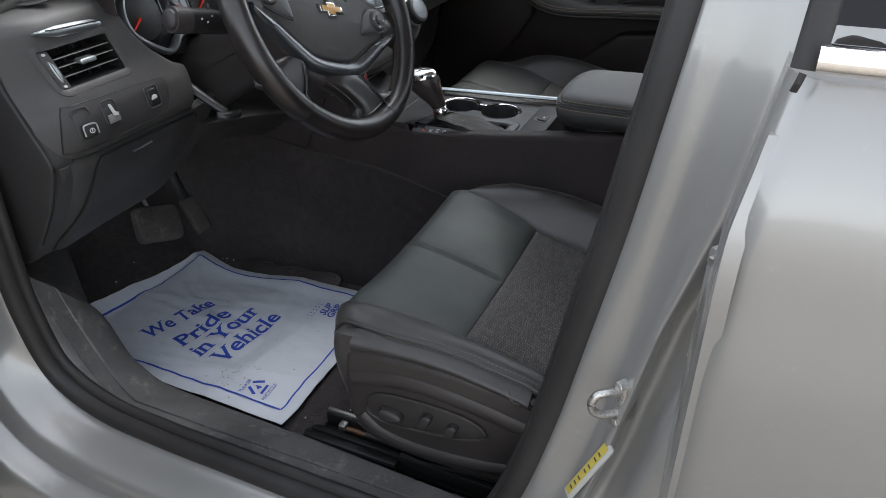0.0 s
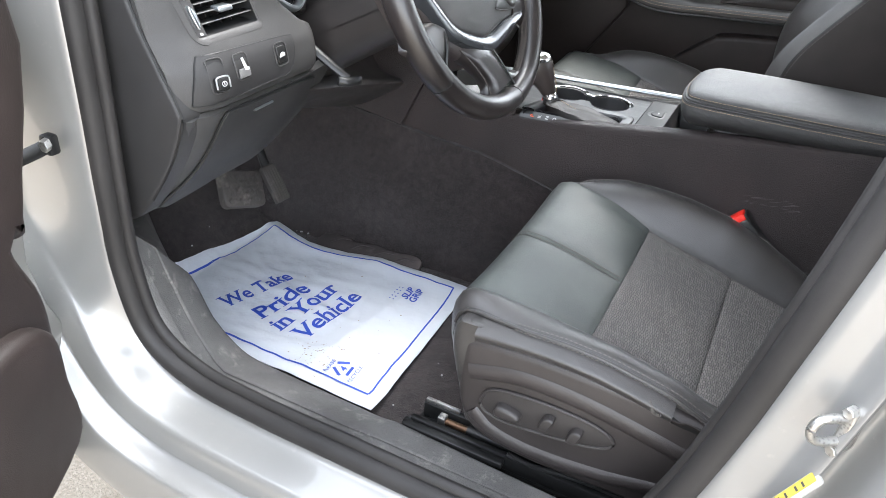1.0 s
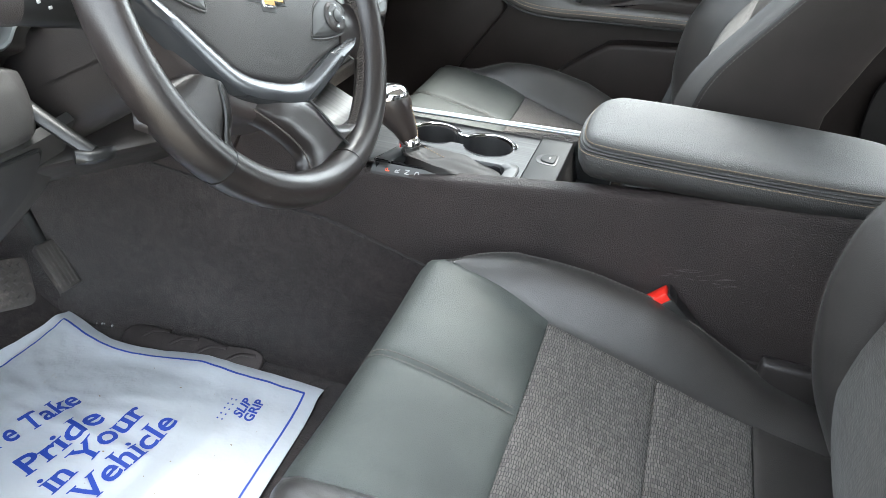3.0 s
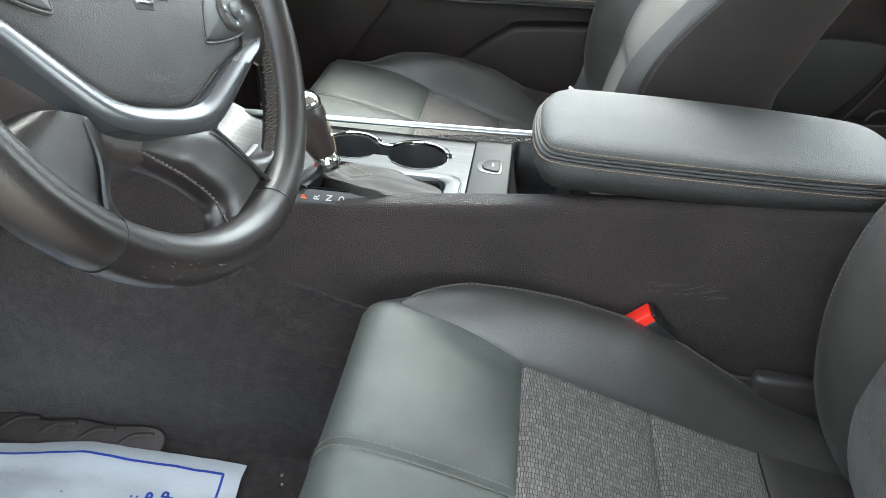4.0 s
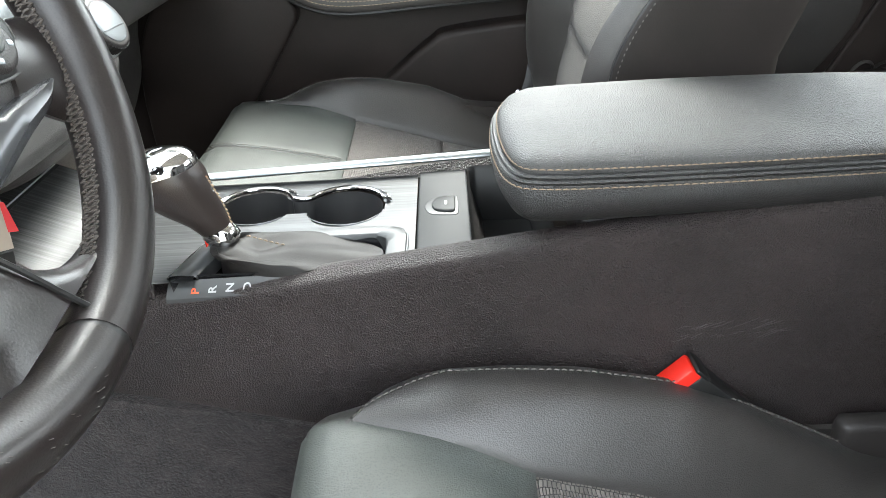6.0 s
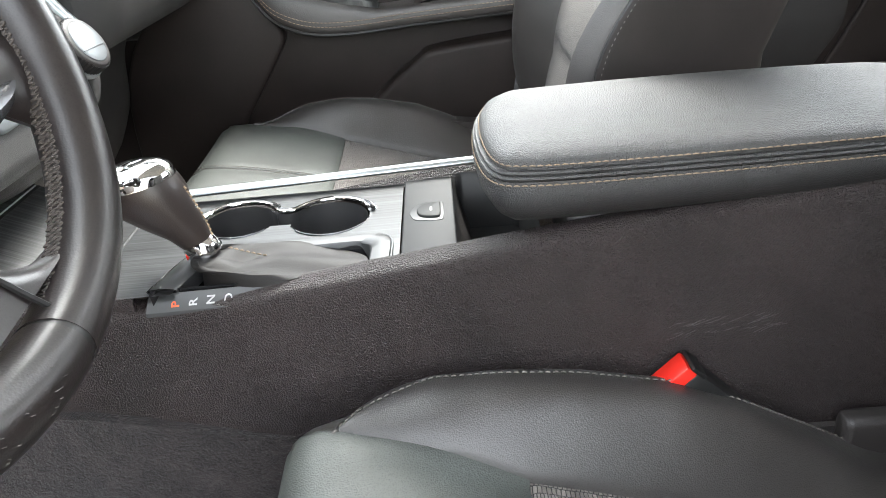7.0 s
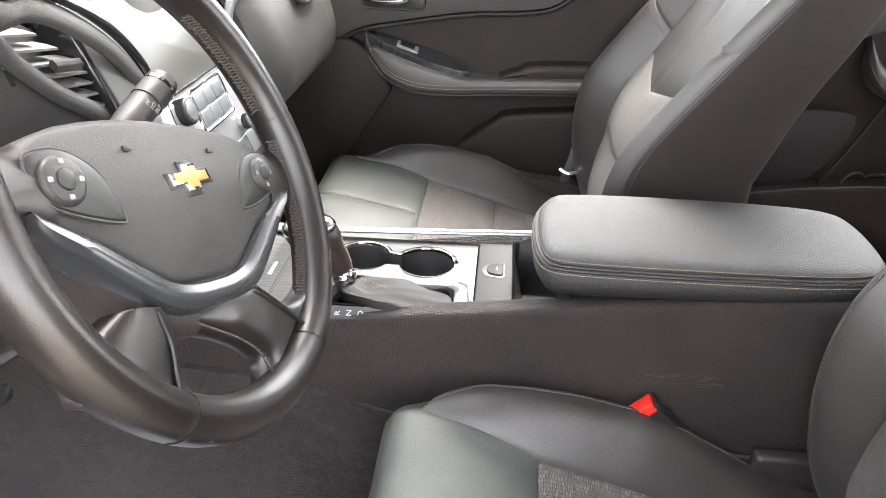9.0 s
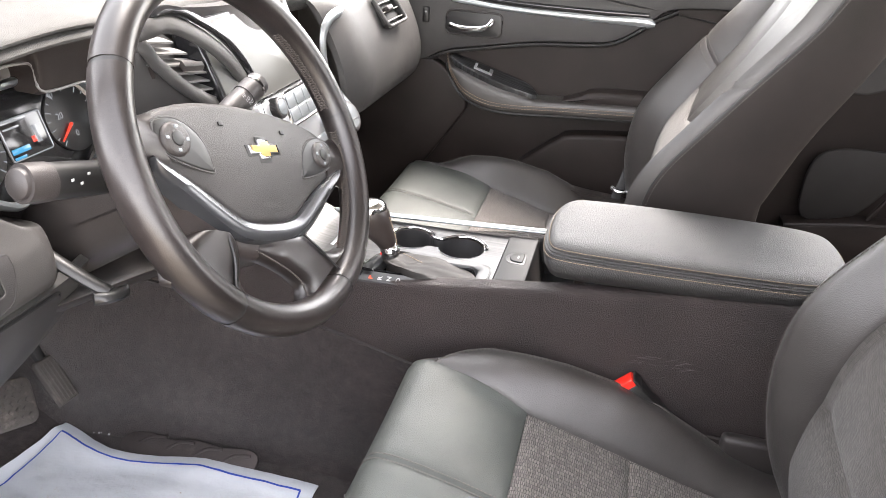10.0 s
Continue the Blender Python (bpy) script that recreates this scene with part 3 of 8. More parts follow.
# ---------------------------------------------------------------- driver's door opening
# curve of the rubber seal round the opening: hinge side, corner, sill, lock pillar
SEAL = [(-0.312, -0.745, 1.02), (-0.309, -0.748, 0.92), (-0.307, -0.752, 0.79), (-0.307, -0.756, 0.66), (-0.303, -0.758, 0.55), (-0.276, -0.758, 0.450), (-0.202, -0.757, 0.401), (-0.09, -0.757, 0.389), (0.03, -0.757, 0.388), (0.20, -0.757, 0.388), (0.33, -0.757, 0.395), (0.405, -0.758, 0.44), (0.447, -0.758, 0.535), (0.477, -0.758, 0.65), (0.500, -0.757, 0.77), (0.520, -0.753, 0.88), (0.536, -0.746, 0.99), (0.551, -0.728, 1.10), (0.58, -0.68, 1.28)]
seal_path = cr(SEAL, 7)
CY = 0.10


def inward(p):
    """From the seal towards the middle of the opening, in the plane of the body side."""
    c = np.array([CY, p[1], 0.85])
    d = c - p
    d[1] = 0
    return d / np.linalg.norm(d)


seal = thing("door_seal", (0.1, -0.757, 0.39), "black rubber weather seal round the driver's door opening", "weather seal", kind="structure")
part("bulb", sweep(seal_path, [0.013 + 0.004 * np.clip((p[0] - 0.40) / 0.06, 0, 1) for p in seal_path], 0.016, 12, (0, -1, 0)), RUBBER, seal)
part("lip", sweep([p + inward(p) * 0.012 + np.array([0, 0.012, 0]) for p in seal_path], 0.010, 0.009, 10, (0, -1, 0)), RUBBER, seal)

# painted aperture: flange, ledge and step outside the seal, drawn along the same curve
n = len(seal_path)


def body_profile(i):
    """Offsets (outwards in the plane, outwards from the car) beyond the seal."""
    p = seal_path[i]
    low = float(np.clip((0.62 - p[2]) / 0.20, 0, 1))  # 1 along the sill
    front = float(np.clip((-0.10 - p[0]) / 0.12, 0, 1)) * (1 - low)
    wide = [(-0.004, 0.006), (0.004, -0.010), (0.012, -0.020)]
    sill = wide + [(0.018, -0.062), (0.024, -0.076), (0.050, -0.082), (0.056, -0.086), (0.060, -0.112), (0.068, -0.122), (0.13, -0.128), (0.17, -0.115)]
    post = wide + [(0.036, -0.024), (0.043, -0.030), (0.051, -0.045), (0.058, -0.048), (0.066, -0.026), (0.077, -0.030), (0.090, -0.078), (0.135, -0.088)]
    smooth = wide + [(0.036, -0.024), (0.048, -0.032), (0.060, -0.042), (0.070, -0.045), (0.080, -0.047), (0.090, -0.051), (0.108, -0.068), (0.135, -0.088)]
    deep = float(np.clip((0.95 - p[2]) / 0.12, 0, 1))
    post = [tuple(np.array(a) * deep + np.array(b) * (1 - deep)) for a, b in zip(post, smooth)]
    hinge = wide + [(0.105, -0.034), (0.125, -0.044), (0.150, -0.060), (0.165, -0.068), (0.180, -0.085), (0.20, -0.10), (0.22, -0.11), (0.24, -0.11)]
    return [np.array(s) * low + (1 - low) * (np.array(h) * front + np.array(q) * (1 - front)) for s, q, h in zip(sill, post, hinge)]


outw = []
for i, p in enumerate(seal_path):
    a = seal_path[max(0, i - 1)]
    b = seal_path[min(n - 1, i + 1)]
    t = unit(b - a)
    nrm = np.cross(t, (0, 1, 0))
    nrm = nrm / np.linalg.norm(nrm)
    if nrm @ inward(p) > 0:
        nrm = -nrm
    outw.append(nrm)
rows = []
for i, p in enumerate(seal_path):
    prof = np.array(body_profile(i))
    fine = cr(prof, 4)
    rows.append([p + outw[i] * a + np.array([0, b, 0]) for a, b in fine])
single("door_aperture", grid(rows), PAINT, "silver painted door aperture with stepped sill and lock pillar", "car body", kind="structure", angle=50)

# plastic sill plate inside the seal, rising from the carpet
EDGE = [(-0.64, -0.42), (-0.53, -0.490), (-0.39, -0.572), (-0.278, -0.604), (-0.15, -0.611), (0.0, -0.614), (0.25, -0.624), (0.7, -0.64)]
P = []
for x in np.linspace(-0.63, 0.60, 64):
    (ye,) = lerp(x, EDGE)
    front = np.clip((-0.20 - x) / 0.12, 0, 1) ** 1.4
    rear = np.clip((x - 0.33) / 0.14, 0, 1) ** 1.4
    zt = 0.386 + 0.215 * front + 0.12 * rear
    kx = np.clip((x - 0.02) / 0.05, 0, 1)
    prof = [(ye + 0.010 - 0.03 * kx, 0.280), (ye - 0.032 * kx, 0.300), (ye - 0.012 - 0.022 * kx, 0.330 + 0.022 * kx), (ye - 0.030 - 0.008 * kx, 0.345 + 0.1 * front + 0.0215 * kx), (-0.675 + 0.02 * front, 0.362 + 0.007 * kx + 0.14 * front + 0.08 * rear), (-0.718, zt - 0.014), (-0.728, zt - 0.004), (-0.738, zt - 0.004), (-0.748, zt - 0.018)]
    P.append([(x, y, z) for y, z in cr(prof, 4)])
single("sill_plate", solid(P, (0, 0.004, -0.012)), SCUFF, "dusty black plastic sill plate beside the footwell", "sill plate", kind="structure")
for j, r in ((18, 0.0030),):
    line = [np.array(P[i][j]) + np.array([0, 0, 0.0008]) for i in range(14, 56)]
    single("sill_ridge", sweep(line, [r * min(1.0, 0.2 + 0.2 * i, 0.2 + 0.2 * (41 - i)) for i in range(42)], 0.0026, 8), SCUFF, "raised ridge along the plastic sill plate", "trim", kind="structure")

# kick panel closing the side of the footwell up to the dash
kick = [[(-0.303, -0.742, 0.56), (-0.303, -0.740, 0.80), (-0.303, -0.735, 1.0)], [(-0.345, -0.726, 0.56), (-0.345, -0.724, 0.80), (-0.345, -0.722, 1.0)], [(-0.42, -0.69, 0.55), (-0.42, -0.69, 0.8), (-0.42, -0.69, 1.0)], [(-0.62, -0.60, 0.5), (-0.62, -0.6, 0.8), (-0.62, -0.6, 1.0)]]
single("kick_panel", sheet(kick, 5, 4, (0, -0.012, 0)), TRIM, "plain dark plastic kick panel beside the dash", "kick panel", kind="structure")

# lock pillar fittings
striker = thing("door_striker", (0.53, -0.79, 0.72), "zinc-plated steel door latch loop on the lock pillar", "door striker")
plate_n = unit((-0.55, -0.80, 0.0))
plate_u = unit(np.cross((0, 0, 1), plate_n))
SO = np.array([0.546, -0.799, 0.731])
part("base_plate", slab(rrect(0.010, 0.046, 0.004), frame_fn(SO, plate_u, (0, 0, 1), plate_n), -0.012, 0.004, 0.002), STEEL, striker)
loop = [SO + 0.86 * np.array(q) for q in ((0, 0, 0.013), (-0.014, -0.009, 0.0145), (-0.024, -0.014, 0.011), (-0.028, -0.016, 0.0), (-0.024, -0.014, -0.011), (-0.014, -0.009, -0.0145), (0, 0, -0.013))]
part("loop", sweep(cr(loop, 6), 0.0038, n=10), STEEL, striker)
for dz in (0.020, -0.020):
    part("bolt", slab(disc(0.005, 6), frame_fn(SO + np.array([0, 0, dz]), plate_u, (0, 0, 1), plate_n), 0.0, 0.009, 0.001), STEEL, striker)
lab_n = unit((-0.76, -0.65, 0.0))
lab_v = unit((0.035, 0.0, 0.084))
lab_n = unit(lab_n - lab_v * (lab_n @ lab_v))
label_fn = frame_fn((0.527, -0.806, 0.645), np.cross(lab_v, lab_n), lab_v, lab_n)
lab = single("paper_label", slab(rrect(0.012, 0.085, 0.003), label_fn, 0.0, 0.0025, 0.0005), LABELWHITE, "white and yellow paper label stuck on the lock pillar", "label")
part("yellow_band", slab(rrect(0.0072, 0.078, 0.001, -0.0016), label_fn, 0.0027, 0.0032, 0.0002), YELLOW, lab)
for v_ in (-0.030, -0.022, -0.014, -0.002, 0.006, 0.018, 0.026):
    part("print_bar", slab(rrect(0.0040, 0.0022, 0.0003, -0.0012, v_), label_fn, 0.0032, 0.0035, 0.0001), EMBOSS, lab)
# ---------------------------------------------------------------- rear door seen from outside
rear = thing("rear_door", (0.9, -0.90, 0.3), "closed silver rear door with bright window moulding", "car door")
skin = []
for x in np.linspace(0, 1, 30) ** 2:
    col = []
    for z in np.linspace(0.26, 1.045, 34):
        x0 = 0.594 + 0.16 * max(0, z - 0.955)
        X = x0 + x * 0.95
        y = -0.912 + 0.13 * max(0, 0.93 - z) ** 1.15
        if z > 0.93:
            y += 0.75 * (z - 0.93) ** 1.4
        y += 0.012 * math.exp(-((z - 0.925) / 0.035) ** 2) * 0.6
        if z < 0.36:
            y += 0.5 * (0.36 - z) ** 1.5
        edge = math.exp(-x * 150)
        col.append((X, y + 0.022 * edge, z))
    skin.append(col)
part("door_skin", solid(skin, (0, 0.03, 0)), PAINT, rear, angle=60)
lower = [(0.620, -0.890, 1.0600), (0.66, -0.891, 1.0605), (0.85, -0.890, 1.063), (1.2, -0.875, 1.066), (1.5, -0.84, 1.066)]
part("window_moulding", sweep(cr(lower, 5), 0.009, 0.0075, 14, (0, 0, 1)), CHROME, rear, "bright chrome window moulding")
glass = solid([[(0.62 + 0.015 * k, -0.862 + 0.0 * k, 1.07), (1.45, -0.84, 1.07)] if k == 0 else [(0.66, -0.79, 1.22), (1.42, -0.77, 1.22)] if k == 1 else [(0.70, -0.68, 1.37), (1.35, -0.66, 1.37)] for k in range(3)], (0, 0.004, 0))
gp = part("window_glass", glass, TINTED, rear, "dark tinted window glass")
gp.visible_shadow = False
part("window_seal", sweep([(0.6165, -0.876, 1.050), (0.6185, -0.868, 1.085), (0.655, -0.80, 1.215), (0.70, -0.69, 1.37)], [0.006, 0.0055, 0.009, 0.010], 0.008, 10, (1, 0, 0)), RUBBER, rear)
part("mirror_corner", sweep([(0.6130, -0.882, 1.040), (0.6142, -0.884, 1.045), (0.6155, -0.883, 1.050)], [0.0008, 0.0014, 0.0008], 0.002, 10, (1, 0, 0)), RUBBER, rear)
# folded front edge of the rear door
rows = []
for z, x_in in ((0.30, 0.588), (0.45, 0.588), (0.60, 0.588), (0.72, 0.589), (0.80, 0.5895), (0.86, 0.590), (0.90, 0.5915), (0.932, 0.594), (0.962, 0.597), (0.992, 0.602), (1.015, 0.608)):
    x_out = 0.597 + 0.16 * max(0, z - 0.955)
    y_out = -0.905 + 0.13 * max(0, 0.93 - z) ** 1.15 + (0.75 * (z - 0.93) ** 1.4 if z > 0.93 else 0)
    y_in = y_out + 0.050
    rows.append([(x_in, y_in, z), (x_in * 0.6 + x_out * 0.4, y_in * 0.5 + y_out * 0.5, z), (x_out, y_out, z)])
part("folded_edge", solid([cr(r, 4) for r in cr(np.array(rows).reshape(len(rows), 9), 4).reshape(-1, 3, 3)], (0.010, 0, 0)), PAINT, rear)
hb_fn = frame_fn((0.5945, -0.838, 0.868), unit((0.8, -0.6, 0)), (0, 0, 1), unit((-0.6, -0.8, 0)))
hinge_ = part("hinge_leaf", slab(rrect(0.012, 0.100, 0.005), hb_fn, -0.010, 0.002, 0.0015), PAINT, rear)
for v_ in (-0.040, 0.0, 0.040):
    part("bolt", slab(disc(0.0042, 6, 0, v_), hb_fn, 0.0, 0.005, 0.001), STEEL, hinge_, "zinc-plated bolt head")
part("inner_panel", rbox((0.90, 0.03, 0.70), (1.08, -0.80, 0.70), 0.01), DOORPLASTIC, rear)


# ---------------------------------------------------------------- dashboard
dash = thing("dashboard", (-0.35, 0, 0.6), "dark grey grained dashboard with silver accents", "dashboard")

# upper pad across the car
pad_rows = []
for y in np.linspace(-0.715, 0.735, 40):
    k = np.clip((abs(y) - 0.5) / 0.22, 0, 1)
    hump = 0.020 * math.exp(-((y + 0.385) / 0.17) ** 2)
    zt = 1.022 - 0.035 * k**2 + hump
    front = -0.255 + 0.055 * np.clip((y - 0.05) / 0.15, 0, 1) - 0.01 * k + 0.058 * math.exp(-((y + 0.40) / 0.15) ** 4)
    vis = math.exp(-((y + 0.40) / 0.16) ** 4)
    prof = [(-0.68, 0.965), (-0.60, 0.985), (-0.42, zt - 0.004), (-0.33, zt), (front - 0.02, zt - 0.008), (front, zt - 0.028 + 0.008 * vis), (front - 0.012 - 0.02 * vis, zt - 0.05 + 0.025 * vis)]
    pad_rows.append([(x, y, z) for x, z in cr(prof, 4)])
part("top_pad", solid(pad_rows, (0, 0, -0.012)), TOPPAD, dash, "soft grained dash top with a stitched seam")
st = [(-0.285, y, 1.0265 + 0.020 * math.exp(-((y + 0.385) / 0.17) ** 2) - 0.035 * np.clip((abs(y) - 0.5) / 0.22, 0, 1) ** 2) for y in np.linspace(-0.69, 0.0, 60)]
part("pad_stitching", dashes(st, 0.008, 0.005, 0.0008), GREYTHREAD, dash)

# driver's lower left block: vent face and switch face, wrapping to the end
BLOCK_TOP = ([-0.72, -0.585, -0.548, -0.532, -0.524, -0.505, -0.477, -0.425], [0.97, 0.965, 0.945, 0.922, 0.900, 0.874, 0.848, 0.825])
SV_Y, SV_Z, SV_W, SV_H, SV_SKEW = -0.6145, 0.8855, 0.106, 0.050, -0.22
blk = []
for y in np.linspace(-0.714, -0.425, 100):
    e = np.clip((-0.645 - y) / 0.067, 0, 1) ** 2
    r = np.clip((y + 0.475) / 0.05, 0, 1) ** 2
    dx = -0.030 * e - 0.055 * r
    prof = [(-0.30, 0.965), (-0.247, 0.952), (-0.228, 0.938), (-0.222, 0.915), (-0.212, 0.872), (-0.199, 0.845), (-0.188, 0.825), (-0.184, 0.800), (-0.187, 0.782), (-0.205, 0.773), (-0.26, 0.772)]
    top = float(np.interp(y, BLOCK_TOP[0], BLOCK_TOP[1]))
    blk.append([(x + dx * (0.4 if i in (0,) else 1) - 0.7 * max(0.0, z - top), y, min(z, top)) for i, (x, z) in enumerate(cr(prof, 9))])
face_line = cr(prof, 9)


def block_point(a, b, d):
    """A point beside the side vent: a across, b up, d out of the curved face of the block."""
    y, z = SV_Y + a + SV_SKEW * b, SV_Z + 0.975 * b
    x = float(np.interp(-z, -face_line[:, 1], face_line[:, 0])) - 0.030 * np.clip((-0.645 - y) / 0.067, 0, 1) ** 2
    return np.array([x + d, y, z])


def in_vent(p):
    b = (p[2] - SV_Z) / 0.975
    return abs(b) < SV_H / 2 + 0.003 and abs(p[1] - SV_Y - SV_SKEW * b) < SV_W / 2 + 0.003


shell_ = solid(blk, (-0.006, 0, 0))
shell_.f = [f for f in shell_.f if not all(in_vent(shell_.v[i]) for i in f)]
part("switch_block", shell_, DASH, dash)

# plain end cap facing the door
cap_o = [(-0.278, 0.970), (-0.262, 0.915), (-0.246, 0.873), (-0.227, 0.834), (-0.205, 0.790), (-0.203, 0.768), (-0.228, 0.712), (-0.272, 0.648), (-0.314, 0.606), (-0.345, 0.62), (-0.37, 0.75), (-0.36, 0.97)]
part("end_cap", slab(cr(cap_o, 4, True), lambda u, v, d: np.array([u, -0.700 - d, v]), -0.015, 0.018, 0.006), LOWDASH, dash, "plain dark plastic dash end cap")
seam = [(x, -0.714, z) for x, z in cr(cap_o[:8], 5)]
part("cap_seam", sweep(seam, 0.0022, n=6), BLACK, dash)

# lower knee panel with its storage door

def knee(u, v, d):
    """u across the car, v up the slope, d out of the panel."""
    x = -0.312 + 0.118 * v - 0.05 * np.clip((u + 0.50) / 0.12, 0, 1) ** 2 * (1 - 0.5 * v) * 0.6
    z = 0.604 + 0.166 * v
    x += 0.012 * math.sin(math.pi * np.clip(v, 0, 1)) - 0.022 * np.clip((-0.66 - u) / 0.05, 0, 1) ** 2
    return np.array([x + 0.80 * d, u, z - 0.58 * d])


P = [[knee(u, v, 0) for v in np.linspace(0, 1, 12)] for u in np.linspace(-0.708, -0.395, 26)]
part("knee_panel", solid(P, (-0.010, 0, 0.006)), DASH, dash)
low = [knee(u, 0.0, -0.004) for u in np.linspace(-0.70, -0.40, 16)]
part("knee_underside", solid([[p, p + np.array([-0.05, 0, 0.012]), p + np.array([-0.20, 0, 0.03])] for p in low], (0, 0, 0.008)), TRIM, dash)
part("knee_bead", sweep([knee(-0.699, v, -0.003) for v in np.linspace(0.02, 1.02, 14)], 0.013, 0.010, 12), DASH, dash, "rounded outer edge of the knee panel")
door_o = [(-0.680, 0.06), (-0.660, 0.45), (-0.650, 0.93), (-0.632, 0.985), (-0.56, 0.985), (-0.472, 0.965), (-0.450, 0.90), (-0.455, 0.60), (-0.492, 0.34), (-0.555, 0.12), (-0.625, 0.03)]
kd = part("storage_door", skin_over(cr(door_o, 4, True), knee, 0.0040, 16, 20), LOWDASH, dash, "smooth dark storage door under the switches")
gap = [knee(u, v, 0.0012) for u, v in cr(door_o, 4, True)]
part("door_gap", sweep(gap + [gap[0]], 0.0028, 0.0014, 6), DARK, dash)
part("finger_slot", sweep([knee(-0.590, 0.905, 0.0052), knee(-0.572, 0.910, 0.0055), knee(-0.553, 0.915, 0.0052)], 0.0022, 0.0016, 8), SATIN, kd, "small bright release slot")

# switch panel with three switches
FS = np.array([-0.1925, -0.602, 0.8165])


def sw_fn(u, v, d):
    """On the curved face of the block: u across, v up, d out of it."""
    z = FS[2] + 0.94 * v
    y = FS[1] + u
    x = np.interp(-z, -face_line[:, 1], face_line[:, 0]) - 0.030 * np.clip((-0.645 - y) / 0.067, 0, 1) ** 2
    return np.array([x + 0.0006 + 0.95 * d, y, z + 0.30 * d])


sp_o = [(-0.094, -0.024), (-0.088, 0.006), (-0.078, 0.027), (-0.068, 0.030), (0.0, 0.027), (0.080, 0.023), (0.090, 0.017), (0.083, -0.012), (0.070, -0.029), (0.03, -0.030), (-0.03, -0.031), (-0.088, -0.032)]
swp = part("switch_panel", skin_over(cr(sp_o, 3, True), sw_fn, 0.0020, 16, 18), LOWDASH, dash, "dark switch panel with three rocker switches")
edge = [sw_fn(u, v, 0.0008) for u, v in offset2(cr(sp_o, 3, True), 0.001)]
part("panel_gap", sweep(edge + [edge[0]], 0.0016, 0.001, 6), DARK, swp)
for cx, cy, w, h, lit in ((-0.060, 0.003, 0.023, 0.042, 1), (-0.0185, 0.005, 0.024, 0.032, 2), (0.0575, 0.002, 0.024, 0.030, 3)):
    s = part("switch", slab(rrect(w, h, 0.005, cx, cy), sw_fn, 0.0015, 0.0030, 0.001), DARK, swp)
    ring_ = [sw_fn(u, v, 0.0028) for u, v in rrect(w, h, 0.005, cx, cy)]
    part("switch_rim", sweep(ring_ + [ring_[0]], 0.0011, n=6), DASH, swp)
    if lit == 1:
        part("rocker", slab(rrect(w * 0.80, h * 0.48, 0.004, cx, cy - 0.010), sw_fn, 0.0030, 0.0080, 0.002), BLACK, swp, "silver-edged black rocker")
        hoop = [sw_fn(cx + a, cy - 0.010 + b, 0.0078) for a, b in cr([(-0.0090, -0.006), (-0.0090, 0.004), (-0.0075, 0.0085), (0.0, 0.0095), (0.0075, 0.0085), (0.0090, 0.004), (0.0090, -0.006)], 3)]
        part("bright_edge", sweep(hoop, 0.0011, n=6), SILVERPLASTIC, swp, "silver edge of the rocker")
        part("rocker_face", slab(rrect(w * 0.60, h * 0.36, 0.003, cx, cy - 0.010), sw_fn, 0.0083, 0.0091, 0.0004), BLACK, swp)
        ring_ = [sw_fn(u, v, 0.0093) for u, v in disc(0.0032, 14, cx, cy - 0.010)]
        part("symbol", sweep(ring_ + [ring_[0]], 0.0006, n=5), WHITEMARK, swp)
        part("symbol", slab(rrect(0.0012, 0.004, 0.0004, cx, cy - 0.0095), sw_fn, 0.0091, 0.0096, 0.0001), WHITEMARK, swp)
    elif lit == 2:
        part("rocker", slab([(cx - 0.009, cy - 0.002), (cx + 0.009, cy - 0.002), (cx + 0.009, cy - 0.014), (cx - 0.009, cy - 0.014)], sw_fn, 0.0030, 0.0060, 0.0015), SLAT, swp, "pale grey rocker")
        part("symbol", slab([(cx - 0.003, cy + 0.011), (cx + 0.001, cy + 0.011), (cx + 0.003, cy + 0.000), (cx + 0.007, cy - 0.003), (cx + 0.006, cy - 0.006), (cx - 0.001, cy - 0.005)], sw_fn, 0.0062, 0.0070, 0.0002), WHITEMARK, swp)
    else:
        part("rocker", slab(rrect(w * 0.72, h * 0.74, 0.003, cx, cy), sw_fn, 0.0030, 0.0042, 0.001), BLACK, swp)
        part("symbol", slab([(cx - 0.006, cy - 0.002), (cx - 0.003, cy + 0.002), (cx + 0.001, cy + 0.003), (cx + 0.005, cy + 0.001), (cx + 0.005, cy - 0.003), (cx - 0.006, cy - 0.004)], sw_fn, 0.0042, 0.0048, 0.0002), WHITEMARK, swp)


